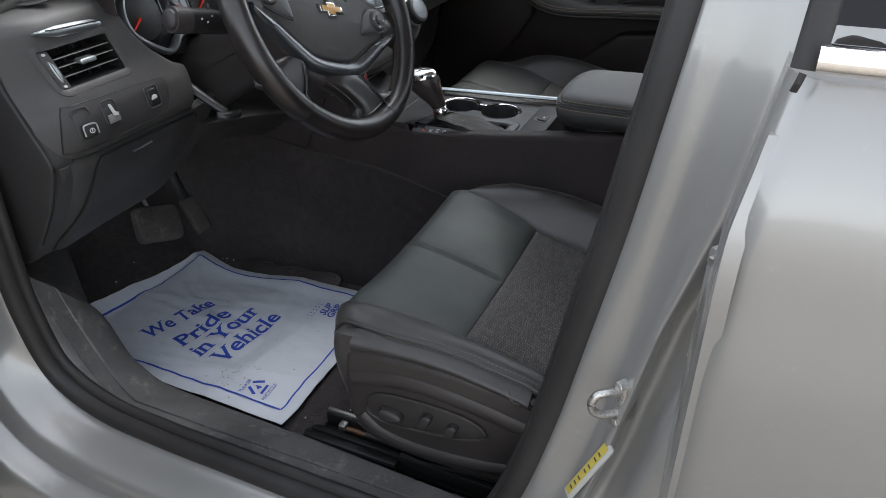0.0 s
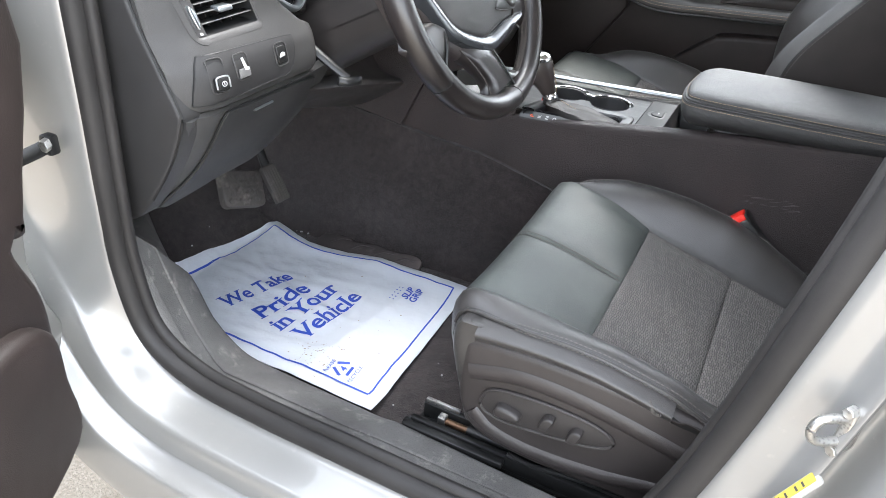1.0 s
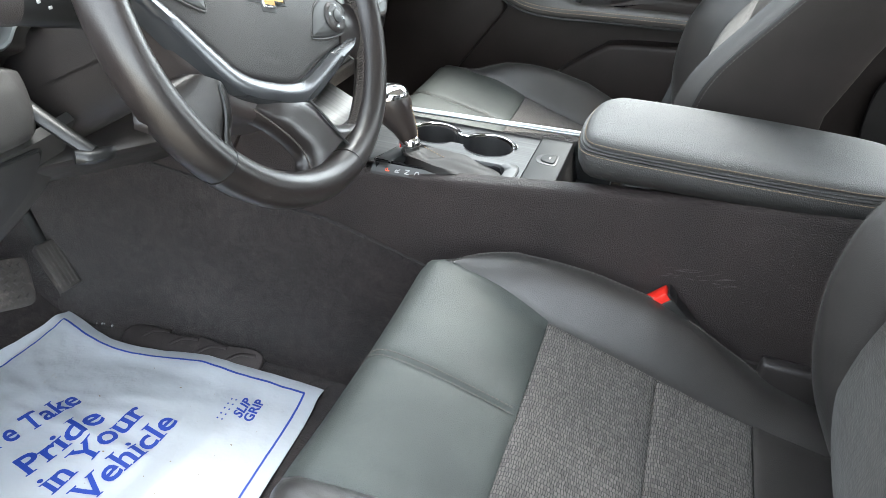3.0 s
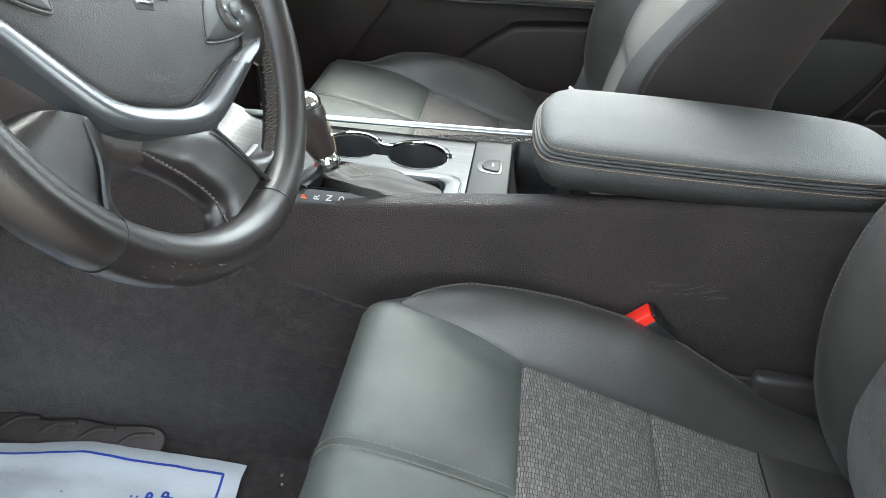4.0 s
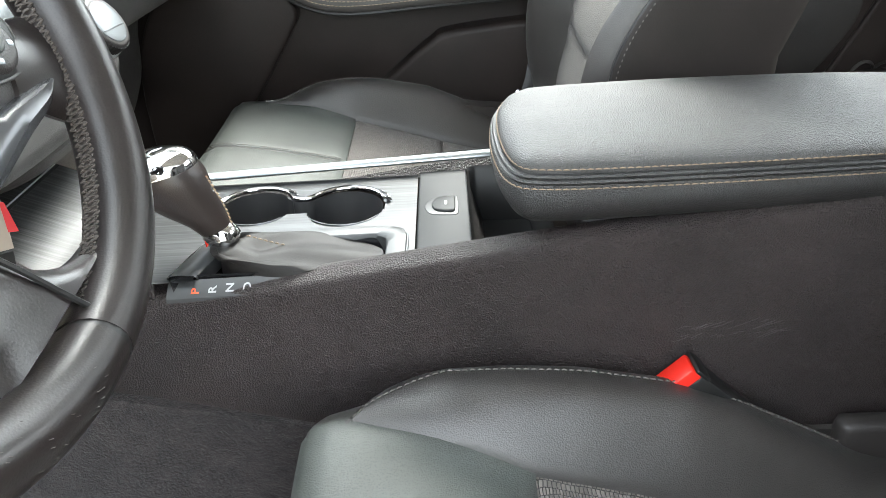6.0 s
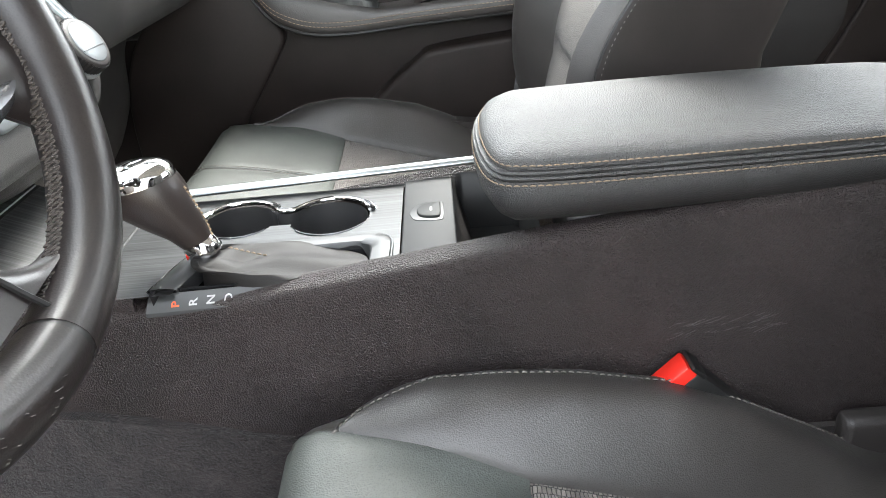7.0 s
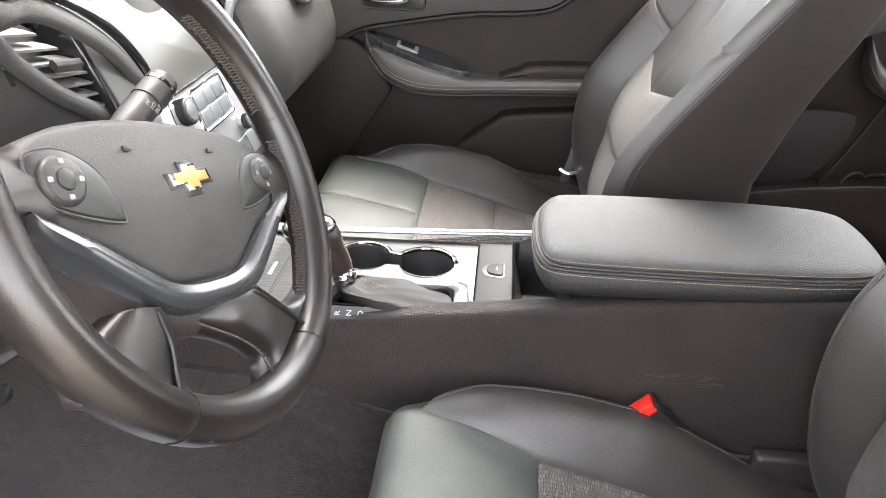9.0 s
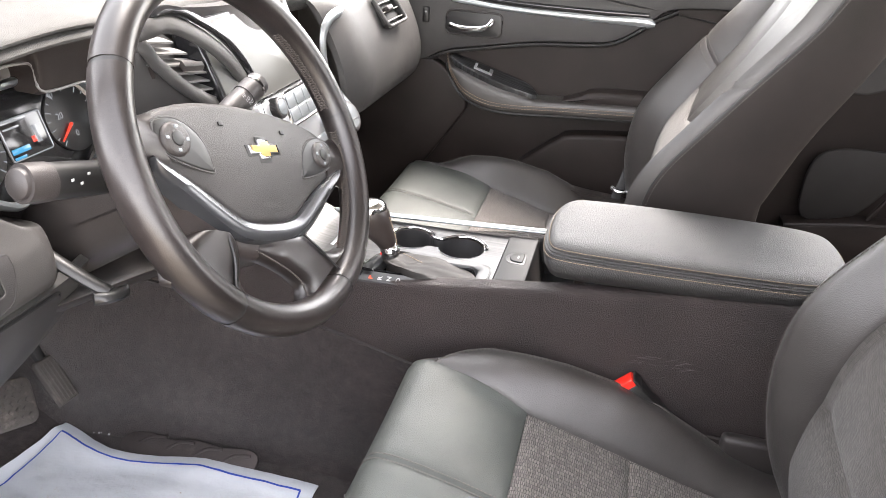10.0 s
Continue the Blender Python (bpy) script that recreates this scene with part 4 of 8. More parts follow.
def vent(name, o, u, v, w, h, slats, parent, tilt=0.35, skew=0.0, tab=True, wheel=False, deep=0.035):
    """An air vent: frame, dark box, slats, vertical vane and tab."""
    u, v = unit(u), unit(v)
    nn = unit(np.cross(u, v))
    if nn[0] < 0:
        nn = -nn
    fn = lambda a, b, d: np.array(o) + (a + skew * b) * u + b * v + d * nn
    body = part(name, slab(rrect(w, h, 0.006), fn, -deep, -deep + 0.005, 0.001), DARK, parent, "dark air vent with slats and a bright tab")
    ring = [fn(a, b, 0.002) for a, b in rrect(w + 0.008, h + 0.008, 0.008)]
    part("vent_frame", sweep(ring + [ring[0]], 0.0032, 0.0040, 8, tuple(nn)), DASH, body)
    wall = grid([[fn(a, b, 0.0) for a, b in rrect(w, h, 0.006)], [fn(a, b, -deep + 0.002) for a, b in rrect(w, h, 0.006)]], close_v=True)
    part("vent_box", wall, BLACK, body)
    for k in range(slats):
        b = -h / 2 + h * (k + 0.5) / slats
        s = solid([[fn(a, b - 0.006 * tilt * 2, 0.001), fn(a, b + 0.010 * tilt, -0.022)] for a in np.linspace(-w / 2 + 0.002, w / 2 - 0.002, 4)], tuple(v * 0.0020))
        part("slat", s, SLAT, body)
    for a in (-w * 0.22, w * 0.12, w * 0.32):
        part("vane", solid([[fn(a, b, -0.012), fn(a + 0.006, b, -0.030)] for b in (-h / 2 + 0.003, h / 2 - 0.003)], tuple(u * 0.0018)), BLACK, body)
    if tab:
        part("tab", slab(rrect(0.032, 0.010, 0.0035, -0.01, 0.001), fn, -0.004, 0.009, 0.003), SATIN if wheel else TRIM, body)
    if wheel:
        part("thumb_wheel", slab(rrect(0.008, h * 0.66, 0.004, -w / 2 - 0.011, -0.002), fn, -0.006, 0.003, 0.003), SATIN, body, "satin silver thumbwheel")
    return body


# side vent let into the block, with its thumbwheel in a strip beside the slats
sv = part("side_vent", slab(rrect(SV_W + 0.004, SV_H + 0.004, 0.004), lambda a, b, d: block_point(a, b, d), -0.050, -0.046, 0.001), DARK, dash, "dark air vent with slats and a bright tab")
rings = [[block_point(a, b, d) for a, b in rrect(SV_W + g, SV_H + g, 0.004 + 0.5 * g)] for g, d in ((0.018, -0.0002), (0.016, 0.0008), (0.004, 0.0008), (0.0, -0.0015), (0.0, -0.048))]
part("vent_frame", grid(rings[:4], close_v=True), DASH, sv)
part("vent_box", grid(rings[3:], close_v=True), DARK, sv)
x_strip = -SV_W / 2 + 0.014
part("wheel_strip", slab(rrect(0.0135, SV_H - 0.001, 0.002, -SV_W / 2 + 0.0068), block_point, -0.012, -0.0015, 0.001), DASH, sv)
part("thumb_wheel", slab(cr([(-0.0015, -0.014), (0.0030, -0.009), (0.0045, 0.0), (0.0030, 0.009), (-0.0015, 0.014), (-0.0030, 0.0)], 3, True), lambda a, b, d: block_point(a - SV_W / 2 + 0.0058, b - 0.001, d), -0.004, 0.0035, 0.0015), SATIN, sv, "satin silver thumbwheel")
for b in (-0.021, 0.021):
    part("symbol", slab(rrect(0.0045, 0.0030, 0.001, -SV_W / 2 + 0.0066, b), block_point, -0.0015, -0.0008, 0.0002), WHITEMARK, sv)
for b in (0.0115, 0.0005, -0.0120):
    ends = np.linspace(x_strip + 0.001, SV_W / 2 - 0.001, 8)
    sl = part("slat", solid([[block_point(a, b, -0.004), block_point(a, b - 0.001, -0.020)] for a in ends], (0, 0, 0.0016)), BLACK, sv)
    part("slat_edge", sweep([block_point(a, b + 0.0006, -0.0035) for a in ends], 0.0008, n=6), SLAT, sl, "pale front edge of the slat")
for a in (-0.010, 0.012, 0.030):
    part("vane", solid([[block_point(a, b, -0.024), block_point(a + 0.006, b, -0.042)] for b in (-SV_H / 2 + 0.002, SV_H / 2 - 0.002)], (0, 0.0018, 0)), TRIM, sv)
part("tab", slab(rrect(0.025, 0.0070, 0.003, 0.004, 0.0015), block_point, -0.008, 0.005, 0.0025), SATIN, sv, "satin silver vent tab")
# silver accent above the side vent, parted by a groove
acc = cr([(-0.2235, -0.672, 0.9335), (-0.2225, -0.645, 0.9300), (-0.2235, -0.610, 0.9275), (-0.2265, -0.575, 0.9245), (-0.232, -0.545, 0.9215)], 5)
fat = [0.0015 + 0.0055 * min(1.0, i / 6) for i in range(len(acc))]
part("silver_accent", sweep(acc, fat, 0.0040, 10, (1, 0, 0.3)), SATIN, dash, "satin silver accent strip")
part("accent_groove", sweep([p + np.array([0.0028, 0, 0.0030]) for p in acc[3:]], 0.0009, n=6), BLACK, dash)
# demister outlet in the end of the dash top
dm_n = unit((0.60, -0.35, 0.72))
dm_u = unit(np.cross((0, 0, 1), dm_n))
dm = frame_fn((-0.263, -0.6345, 0.9665), dm_u, np.cross(dm_n, dm_u), dm_n)
dmo = part("demister", slab(disc(1.0, 28, 0, 0, 0.028, 0.010), dm, -0.002, 0.0012, 0.001), DARK, dash, "small oval demister outlet")
rim_ = [dm(a, b, 0.001) for a, b in disc(1.0, 28, 0, 0, 0.029, 0.011)]
part("demister_rim", sweep(rim_ + [rim_[0]], 0.0014, n=6), TOPPAD, dmo)
for b in (-0.005, 0.0, 0.005):
    h_ = 0.026 * math.sqrt(1 - (b / 0.010) ** 2)
    part("slat", sweep([dm(-h_, b, 0.0016), dm(h_, b, 0.0016)], 0.0009, n=6), TRIM, dmo)

# instrument cluster and its hood
cl = thing("instrument_cluster", (-0.28, -0.39, 0.88), "instrument cluster with round dials and a small lit display", "instrument cluster")
cn = unit((1, 0, 0.30))
cv = unit((-0.30, 0, 1))
CK = 0.74
cf_ = frame_fn((-0.268, -0.385, 0.902), (0, 1, 0), cv, cn)
cf = lambda u, v, d: cf_(u * CK, v * CK, d)
face_o = [(-0.135, -0.036), (-0.149, 0.0), (-0.136, 0.038), (-0.100, 0.068), (-0.05, 0.076), (0.05, 0.076), (0.105, 0.068), (0.143, 0.038), (0.154, 0.0), (0.140, -0.036), (0.085, -0.074), (0.057, -0.0725), (0.0285, -0.053), (-0.0285, -0.053), (-0.057, -0.0725), (-0.083, -0.073)]
part("face", slab(cr(face_o, 4, True), cf, -0.01, 0.0, 0.001), GLOSSBLACK, cl)
rim_o = [cf(u, v, 0.012) for u, v in cr([(a * 1.03, b * 1.04) for a, b in face_o], 5, True)]
part("bezel", sweep(rim_o + [rim_o[0]], 0.0050, 0.009, 10, tuple(cn)), SATIN, cl, "satin silver cluster bezel")
for cx in (-0.094, 0.098):
    dial = part("dial", slab(disc(0.052, 32, cx, 0.004), cf, 0.0, 0.003, 0.001), BLACK, cl)
    for k in range(17):
        a = radians(225 - 270 * k / 16)
        r0 = 0.046 if k % 2 else 0.042
        p0, p1 = (cx + r0 * math.cos(a), 0.004 + r0 * math.sin(a)), (cx + 0.051 * math.cos(a), 0.004 + 0.051 * math.sin(a))
        part("tick", sweep([cf(*p0, 0.0036), cf(*p1, 0.0036)], 0.0006, n=4), LIT_WHITE, dial)
    a = radians(215)
    part("needle", sweep([cf(cx + 0.012 * math.cos(a), 0.004 + 0.012 * math.sin(a), 0.006), cf(cx + 0.048 * math.cos(a), 0.004 + 0.048 * math.sin(a), 0.006)], [0.0022, 0.0010], n=6), LIT_RED, dial, "red dial needle")
for s, y, z in (("0", 0.068, -0.018), ("20", 0.050, 0.006), ("40", 0.048, 0.031)):
    part("dial_number", words(s, 0.0105, lambda u, v, d, y=y, z=z: cf_(y + u, z + v, 0.0036), 0, "LEFT"), LIT_WHITE, cl)
disp = part("display", slab(rrect(0.082, 0.062, 0.004, 0.0, 0.004), cf, 0.0, 0.004, 0.001), GLOSSBLACK, cl, "small lit information display")
for w, h, x, y, m in ((0.050, 0.004, -0.012, 0.030, LIT_WHITE), (0.030, 0.003, -0.020, 0.021, LIT_WHITE), (0.034, 0.008, -0.018, -0.012, LIT_BLUE), (0.022, 0.004, -0.024, -0.022, LIT_BLUE), (0.010, 0.026, 0.020, 0.002, LIT_WHITE), (0.008, 0.009, 0.012, -0.004, LIT_RED)):
    part("display_mark", slab(rrect(w, h, 0.001, x, y), cf, 0.004, 0.0045, 0.0001), m, disp)
frame_ring = [cf(a, b, 0.0046) for a, b in rrect(0.078, 0.058, 0.003, 0.0, 0.004)]
part("display_frame", sweep(frame_ring + [frame_ring[0]], 0.0008, n=4), LIT_WHITE, disp)
lip_in = cr([(-0.535, 0.925), (-0.520, 0.950), (-0.460, 0.956), (-0.447, 0.976), (-0.430, 0.9865), (-0.390, 0.9865), (-0.377, 0.980), (-0.380, 0.957), (-0.345, 0.953), (-0.314, 0.952), (-0.262, 0.942), (-0.245, 0.920)], 4)
lip_out = cr([(-0.555, 0.930), (-0.548, 0.978), (-0.505, 1.004), (-0.470, 1.0146), (-0.440, 1.020), (-0.420, 1.022), (-0.400, 1.023), (-0.360, 1.0245), (-0.330, 1.020), (-0.300, 1.012), (-0.250, 0.990), (-0.232, 0.940)], 4)
rows = []
for (ya, za), (yb, zb) in zip(lip_out, lip_in):
    a, b = np.array([-0.205, ya, za]), np.array([-0.232 - 0.3 * (zb - 0.93), yb, zb])
    rows.append([a + np.array([-0.03, 0, 0.006]), a, a * 0.6 + b * 0.4 + np.array([-0.01, 0, 0.004]), b, b + np.array([-0.030, 0, -0.004])])
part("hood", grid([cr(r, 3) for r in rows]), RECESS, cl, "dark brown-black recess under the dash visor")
part("hood_lip", sweep([r[3] + np.array([0.0015, 0, 0]) for r in rows], 0.0016, n=8), SLAT, cl, "thin pale lip over the dials")

# steering column shroud, lower dash behind it
under = []
for y in np.linspace(-0.470, -0.150, 22):
    k = np.clip((y + 0.47) / 0.32, 0, 1)
    prof = [(-0.30, 0.90), (-0.262, 0.860), (-0.258, 0.846), (-0.282, 0.832), (-0.288, 0.795), (-0.262, 0.757), (-0.222, 0.738 + 0.012 * k), (-0.219, 0.727 + 0.012 * k), (-0.255, 0.703 + 0.01 * k), (-0.34, 0.67), (-0.5, 0.65)]
    under.append([(x, y, z - 0.28 * (y + 0.444)) for x, z in cr(prof, 4)])
part("column_surround", solid(under, (-0.012, 0, 0.0)), TRIM, dash)
# tilt lever below the column
lev = thing("column_lever", (-0.20, -0.45, 0.80), "dark plastic steering column adjustment lever", "lever")
part("shaft", sweep(cr([(-0.225, -0.452, 0.815), (-0.198, -0.452, 0.800), (-0.168, -0.447, 0.780), (-0.145, -0.442, 0.765)], 5), 0.0085, 0.0065, 10), BLACK, lev)
part("paddle", sweep(cr([(-0.152, -0.458, 0.764), (-0.142, -0.444, 0.762), (-0.136, -0.424, 0.760)], 5), [0.005, 0.007, 0.009, 0.010, 0.010, 0.010, 0.010, 0.010, 0.009, 0.007, 0.004], 0.007, 10), BLACK, lev)

# centre stack
stack_w = []
for v in np.linspace(0, 0.77, 18):
    z = 1.000 - 0.37 * v
    half = 0.130 - 0.030 * v
    x = -0.205 + 0.125 * v**1.2
    cyk = 0.035
    row = []
    for u in np.linspace(-1, 1, 18):
        yl, yr = cyk - half, 0.198
        row.append((x - 0.06 * abs(u) ** 4, (yl + yr) / 2 + (yr - yl) / 2 * u, z))
    stack_w.append(row)
# rounded lower lip, turning forward over the console
for dx_, dz_ in ((-0.004, -0.010), (-0.014, -0.016), (-0.035, -0.014), (-0.10, 0.004)):
    stack_w.append([(p[0] + dx_, p[1], p[2] + dz_) for p in stack_w[17]])
part("stack_body", solid(stack_w, (-0.03, 0, 0)), TRIM, dash)
sn = unit((1, 0, 0.42))
sv = unit((-0.42, 0, 1))
sf = frame_fn((-0.190, 0.004, 0.928), (0, 1, 0), sv, sn)
part("screen_bezel", slab(rrect(0.282, 0.140, 0.010), sf, -0.03, 0.004, 0.004), GLOSSBLACK, dash)
SCREEN = mat("screen_glass", (0.075, 0.075, 0.070), 0.25, spec=0.28)[0]
part("screen", slab(rrect(0.268, 0.124, 0.004), sf, 0.003, 0.006, 0.001), SCREEN, dash, "pale glossy touch screen reflecting the sky")
cfn = frame_fn((-0.136, 0.030, 0.828), (0, 1, 0), unit((-0.36, 0, 1)), unit((1, 0, 0.36)))
ctl = part("control_panel", slab(rrect(0.232, 0.090, 0.010), cfn, -0.03, 0.003, 0.003), SILVERPLASTIC, dash, "silver control panel with buttons and knobs")
key_ring = [cfn(a, b, 0.0034) for a, b in rrect(0.098, 0.052, 0.006, 0.007, 0.0195)]
part("key_frame", sweep(key_ring + [key_ring[0]], 0.0022, n=8), CHROME, ctl, "bright frame round the keys")
for i in range(3):
    for j in range(2):
        part("button", slab(rrect(0.0275, 0.0205, 0.003, -0.022 + 0.029 * i, 0.030 - 0.0215 * j), cfn, 0.002, 0.0052, 0.0015), PALEKEY, ctl, "pale silver key")
hs_o = [(-0.128, 0.050), (-0.135, 0.0), (-0.130, -0.036), (-0.105, -0.056), (-0.06, -0.062), (0.035, -0.064), (0.115, -0.060), (0.165, -0.050), (0.194, -0.028), (0.204, 0.006), (0.200, 0.045), (0.10, 0.050), (0.0, 0.050)]
hs_n, hs_v = unit((1, 0, 0.40)), unit((-0.40, 0, 1))
hs_fn = frame_fn((-0.121, 0.0, 0.786), (0, 1, 0), hs_v, hs_n)
part("stack_housing", slab(cr(hs_o, 4, True), hs_fn, -0.075, 0.0, 0.014, 5), DASH, dash, "grained rounded housing of the climate controls")
for y0, w0 in ((0.075, 0.070), (0.0, 0.066)):
    pad_k = part("climate_key", slab(rrect(w0, 0.032, 0.009, y0 + 0.008, -0.012), hs_fn, -0.004, 0.004, 0.003, dome=0.001), PALEKEY, dash, "pale silver climate key pad")
    part("key_gap", sweep([hs_fn(y0 + 0.008, -0.026, 0.0048), hs_fn(y0 + 0.008, 0.002, 0.0048)], 0.0008, n=5), BLACK, pad_k)


def knob(o, nrm, r, h, parent, label):
    nrm = unit(nrm)
    u = unit(np.cross((0, 0, 1), nrm))
    v = np.cross(nrm, u)
    fn = frame_fn(o, u, v, nrm)
    k = part("knob", slab(disc(r, 28), fn, 0, h * 0.8, r * 0.12), TRIM, parent, label)
    ridges = Geo()
    for a in range(44):
        q = 2 * math.pi * a / 44
        c, s = math.cos(q), math.sin(q)
        ridges.join(sweep([fn(r * c, r * s, h * 0.1), fn(r * c, r * s, h * 0.68)], r * 0.045, n=4))
    part("ridges", ridges, BLACK, k)
    part("collar", slab(disc(r * 1.10, 28), fn, -0.004, h * 0.10, 0.002), SATIN, k)
    part("cap", slab(disc(r * 0.80, 28), fn, h * 0.78, h * 0.84, 0.0012, dome=h * 0.03), PALEKEY, k, "pale silver knob cap")
    part("cap_line", sweep([fn(-r * 0.70, -r * 0.25, h * 0.87), fn(r * 0.70, -r * 0.25, h * 0.87)], r * 0.02, n=5), BLACK, k)
    return k


knob((-0.150, -0.042, 0.856), (1, 0, 0.36), 0.0155, 0.024, dash, "small ribbed audio knob")
knob((-0.120, 0.088, 0.806), (1, 0, 0.30), 0.010, 0.012, dash, "small silver button knob")
knob((-0.116, 0.158, 0.790), (1.0, -0.10, 0.55), 0.028, 0.022, dash, "ribbed climate knob with a silver cap")
knob((-0.116, -0.078, 0.786), (1.0, -0.05, 0.50), 0.028, 0.022, dash, "ribbed climate knob with a silver cap")
# curved silver trim sweeping down the passenger side of the stack
tr = [(-0.190, 0.52, 0.962), (-0.162, 0.366, 0.960), (-0.156, 0.26, 0.958), (-0.158, 0.204, 0.950), (-0.160, 0.178, 0.925), (-0.156, 0.178, 0.870), (-0.138, 0.192, 0.825), (-0.118, 0.203, 0.795)]
part("curved_trim", sweep(cr(tr, 6), 0.009, 0.005, 10, (1, 0, 0.3)), SATIN, dash, "curved satin silver trim")

# centre vents beside the screen
cvent = part("centre_vent", solid([[(-0.228 - 0.36 * (z - 0.936), y, z) for y, z in ((ya, za), (yb, zb))] for ya, za, yb, zb in ((-0.262, 0.992, -0.190, 1.000), (-0.256, 0.960, -0.130, 0.960), (-0.200, 0.905, -0.085, 0.900), (-0.170, 0.870, -0.085, 0.880))], (-0.006, 0, 0)), DARK, dash, "dark slanting air vent with seven slats")
for k in range(7):
    ya = float(np.interp(k, [0, 2, 3, 4, 5, 6], [-0.240, -0.240, -0.224, -0.206, -0.190, -0.176]))
    yb = float(np.interp(k, [0, 1, 2, 3, 4, 5, 6], [-0.180, -0.161, -0.140, -0.124, -0.114, -0.106, -0.100]))
    za = 0.9845 - 0.0136 * k
    row = []
    for q in np.linspace(0, 1, 5):
        y, z = ya + (yb - ya) * q, za - 0.17 * (yb - ya) * q
        f = np.array([-0.196 - 0.36 * (z - 0.936), y, z])
        row.append([f, f + np.array([-0.012, 0, 0.0030]), f + np.array([-0.024, 0, 0.0045])])
    part("slat", solid(row, (0, 0, -0.0022)), SLAT, cvent)
part("tab", slab([(-0.022, -0.006), (0.018, -0.006), (0.024, 0.004), (-0.016, 0.006)], frame_fn((-0.194, -0.172, 0.941), (0.05, 1, -0.17), (-0.9, 0, 0.45), (0.45, 0, 0.9)), 0.0, 0.008, 0.002), TRIM, cvent, "vent tab")
hv = [(-0.30, -0.270, 0.985), (-0.21, -0.255, 1.000), (-0.195, -0.215, 1.004), (-0.185, -0.17, 0.985), (-0.18, -0.11, 0.945), (-0.175, -0.07, 0.900), (-0.172, -0.06, 0.865)]
part("vent_surround", sweep(cr(hv, 6), 0.013, 0.006, 12, (1, -0.1, 0.45)), DASH, dash)
part("vent_accent", sweep([p + np.array([0.001, 0.013, 0.014]) for p in cr(hv, 6)], 0.006, 0.005, 8, (1, -0.1, 0.45)), GLOSSBLACK, dash)
hl = [(-0.30, -0.262, 0.985), (-0.215, -0.250, 0.985), (-0.203, -0.230, 0.958), (-0.193, -0.196, 0.924), (-0.185, -0.152, 0.893), (-0.180, -0.108, 0.865)]
part("vent_lower_surround", sweep(cr(hl, 6), 0.010, 0.006, 12, (1, -0.2, 0.4)), DASH, dash)

part("vent_lower_panel", solid([[p + np.array([-0.004, 0.0, -0.004]), p + np.array([-0.012, -0.018, -0.030]), p + np.array([-0.030, -0.034, -0.065])] for p in cr(hl, 6)[6:]], (-0.006, 0, 0)), DASH, dash)

# passenger side pad and lower panel
pp = []
for y in np.linspace(0.206, 0.725, 26):
    e = np.clip((y - 0.56) / 0.165, 0, 1) ** 2
    s = np.clip((0.262 - y) / 0.056, 0, 1) ** 2
    dx = -0.085 * e - 0.03 * s
    prof = [(-0.32, 1.000), (-0.22, 0.995), (-0.165, 0.975), (-0.135, 0.935), (-0.112, 0.885), (-0.100, 0.835), (-0.108, 0.790), (-0.140, 0.765), (-0.21, 0.760), (-0.25, 0.70), (-0.27, 0.60), (-0.34, 0.50), (-0.5, 0.45)]
    pp.append([(x + dx, y, z - 0.012 * e) for x, z in cr(prof, 4)])
part("passenger_pad", solid(pp, (-0.012, 0, 0)), DASH, dash, "smooth grained passenger dash pad")
vent("passenger_vent", (-0.126, 0.430, 0.938), (0, 1, 0), (-0.58, 0, 0.8), 0.100, 0.056, 3, dash, 0.3, 0.0, True, False, 0.012)

# stalks
TO = np.array([-0.012, -0.004, -0.002])
ts = thing("turn_signal_stalk", (-0.10, -0.46, 0.92), "black turn signal stalk with a round grey end", "stalk")
part("arm", sweep(cr([np.array(q) + TO for q in ((-0.083, -0.395, 0.897), (-0.095, -0.460, 0.913), (-0.106, -0.518, 0.928))], 4), [0.012, 0.013, 0.014, 0.015, 0.016, 0.0165, 0.017, 0.017, 0.017], n=16), BLACK, ts)
part("ring", sweep([np.array(q) + TO for q in ((-0.106, -0.518, 0.928), (-0.108, -0.530, 0.931), (-0.110, -0.541, 0.934))], [0.0175, 0.0180, 0.0172], n=22), TRIM, ts, "grey ribbed stalk collar")
part("end_button", sweep([np.array(q) + TO for q in ((-0.110, -0.541, 0.934), (-0.1105, -0.545, 0.935), (-0.1108, -0.547, 0.9355))], [0.0140, 0.0130, 0.010], n=22), TRIM, ts)
for k in range(3):
    part("marking", rbox((0.001, 0.0032, 0.0024), (-0.0945 + 0.001 * k, -0.505 + 0.009 * k - 0.012, 0.929 - 0.006 * (k % 2)), 0.0003), WHITEMARK, ts)
ws_ = thing("wiper_stalk", (-0.10, -0.30, 0.93), "black wiper stalk with white symbols", "stalk")
WO = np.array([-0.0125, 0.0245, -0.0165])
part("arm", sweep(cr([np.array(q) + WO for q in ((-0.105, -0.330, 0.900), (-0.094, -0.275, 0.925), (-0.088, -0.232, 0.940))], 4), [0.009, 0.010, 0.011, 0.012, 0.013, 0.0140, 0.0145, 0.0145, 0.0145], n=16), TRIM, ws_)
part("ring", sweep([np.array(q) + WO for q in ((-0.088, -0.232, 0.940), (-0.086, -0.222, 0.944), (-0.0845, -0.214, 0.9475))], [0.0156, 0.0158, 0.0154], n=22), TRIM, ws_)
part("bright_ring", sweep([np.array(q) + WO for q in ((-0.0845, -0.214, 0.9475), (-0.084, -0.211, 0.9485))], [0.0156, 0.0156], n=22), CHROME, ws_, "thin chrome ring")
part("end_cap", sweep([np.array(q) + WO for q in ((-0.084, -0.211, 0.9485), (-0.083, -0.203, 0.952), (-0.0828, -0.201, 0.953))], [0.0152, 0.0145, 0.011], n=22), TRIM, ws_)
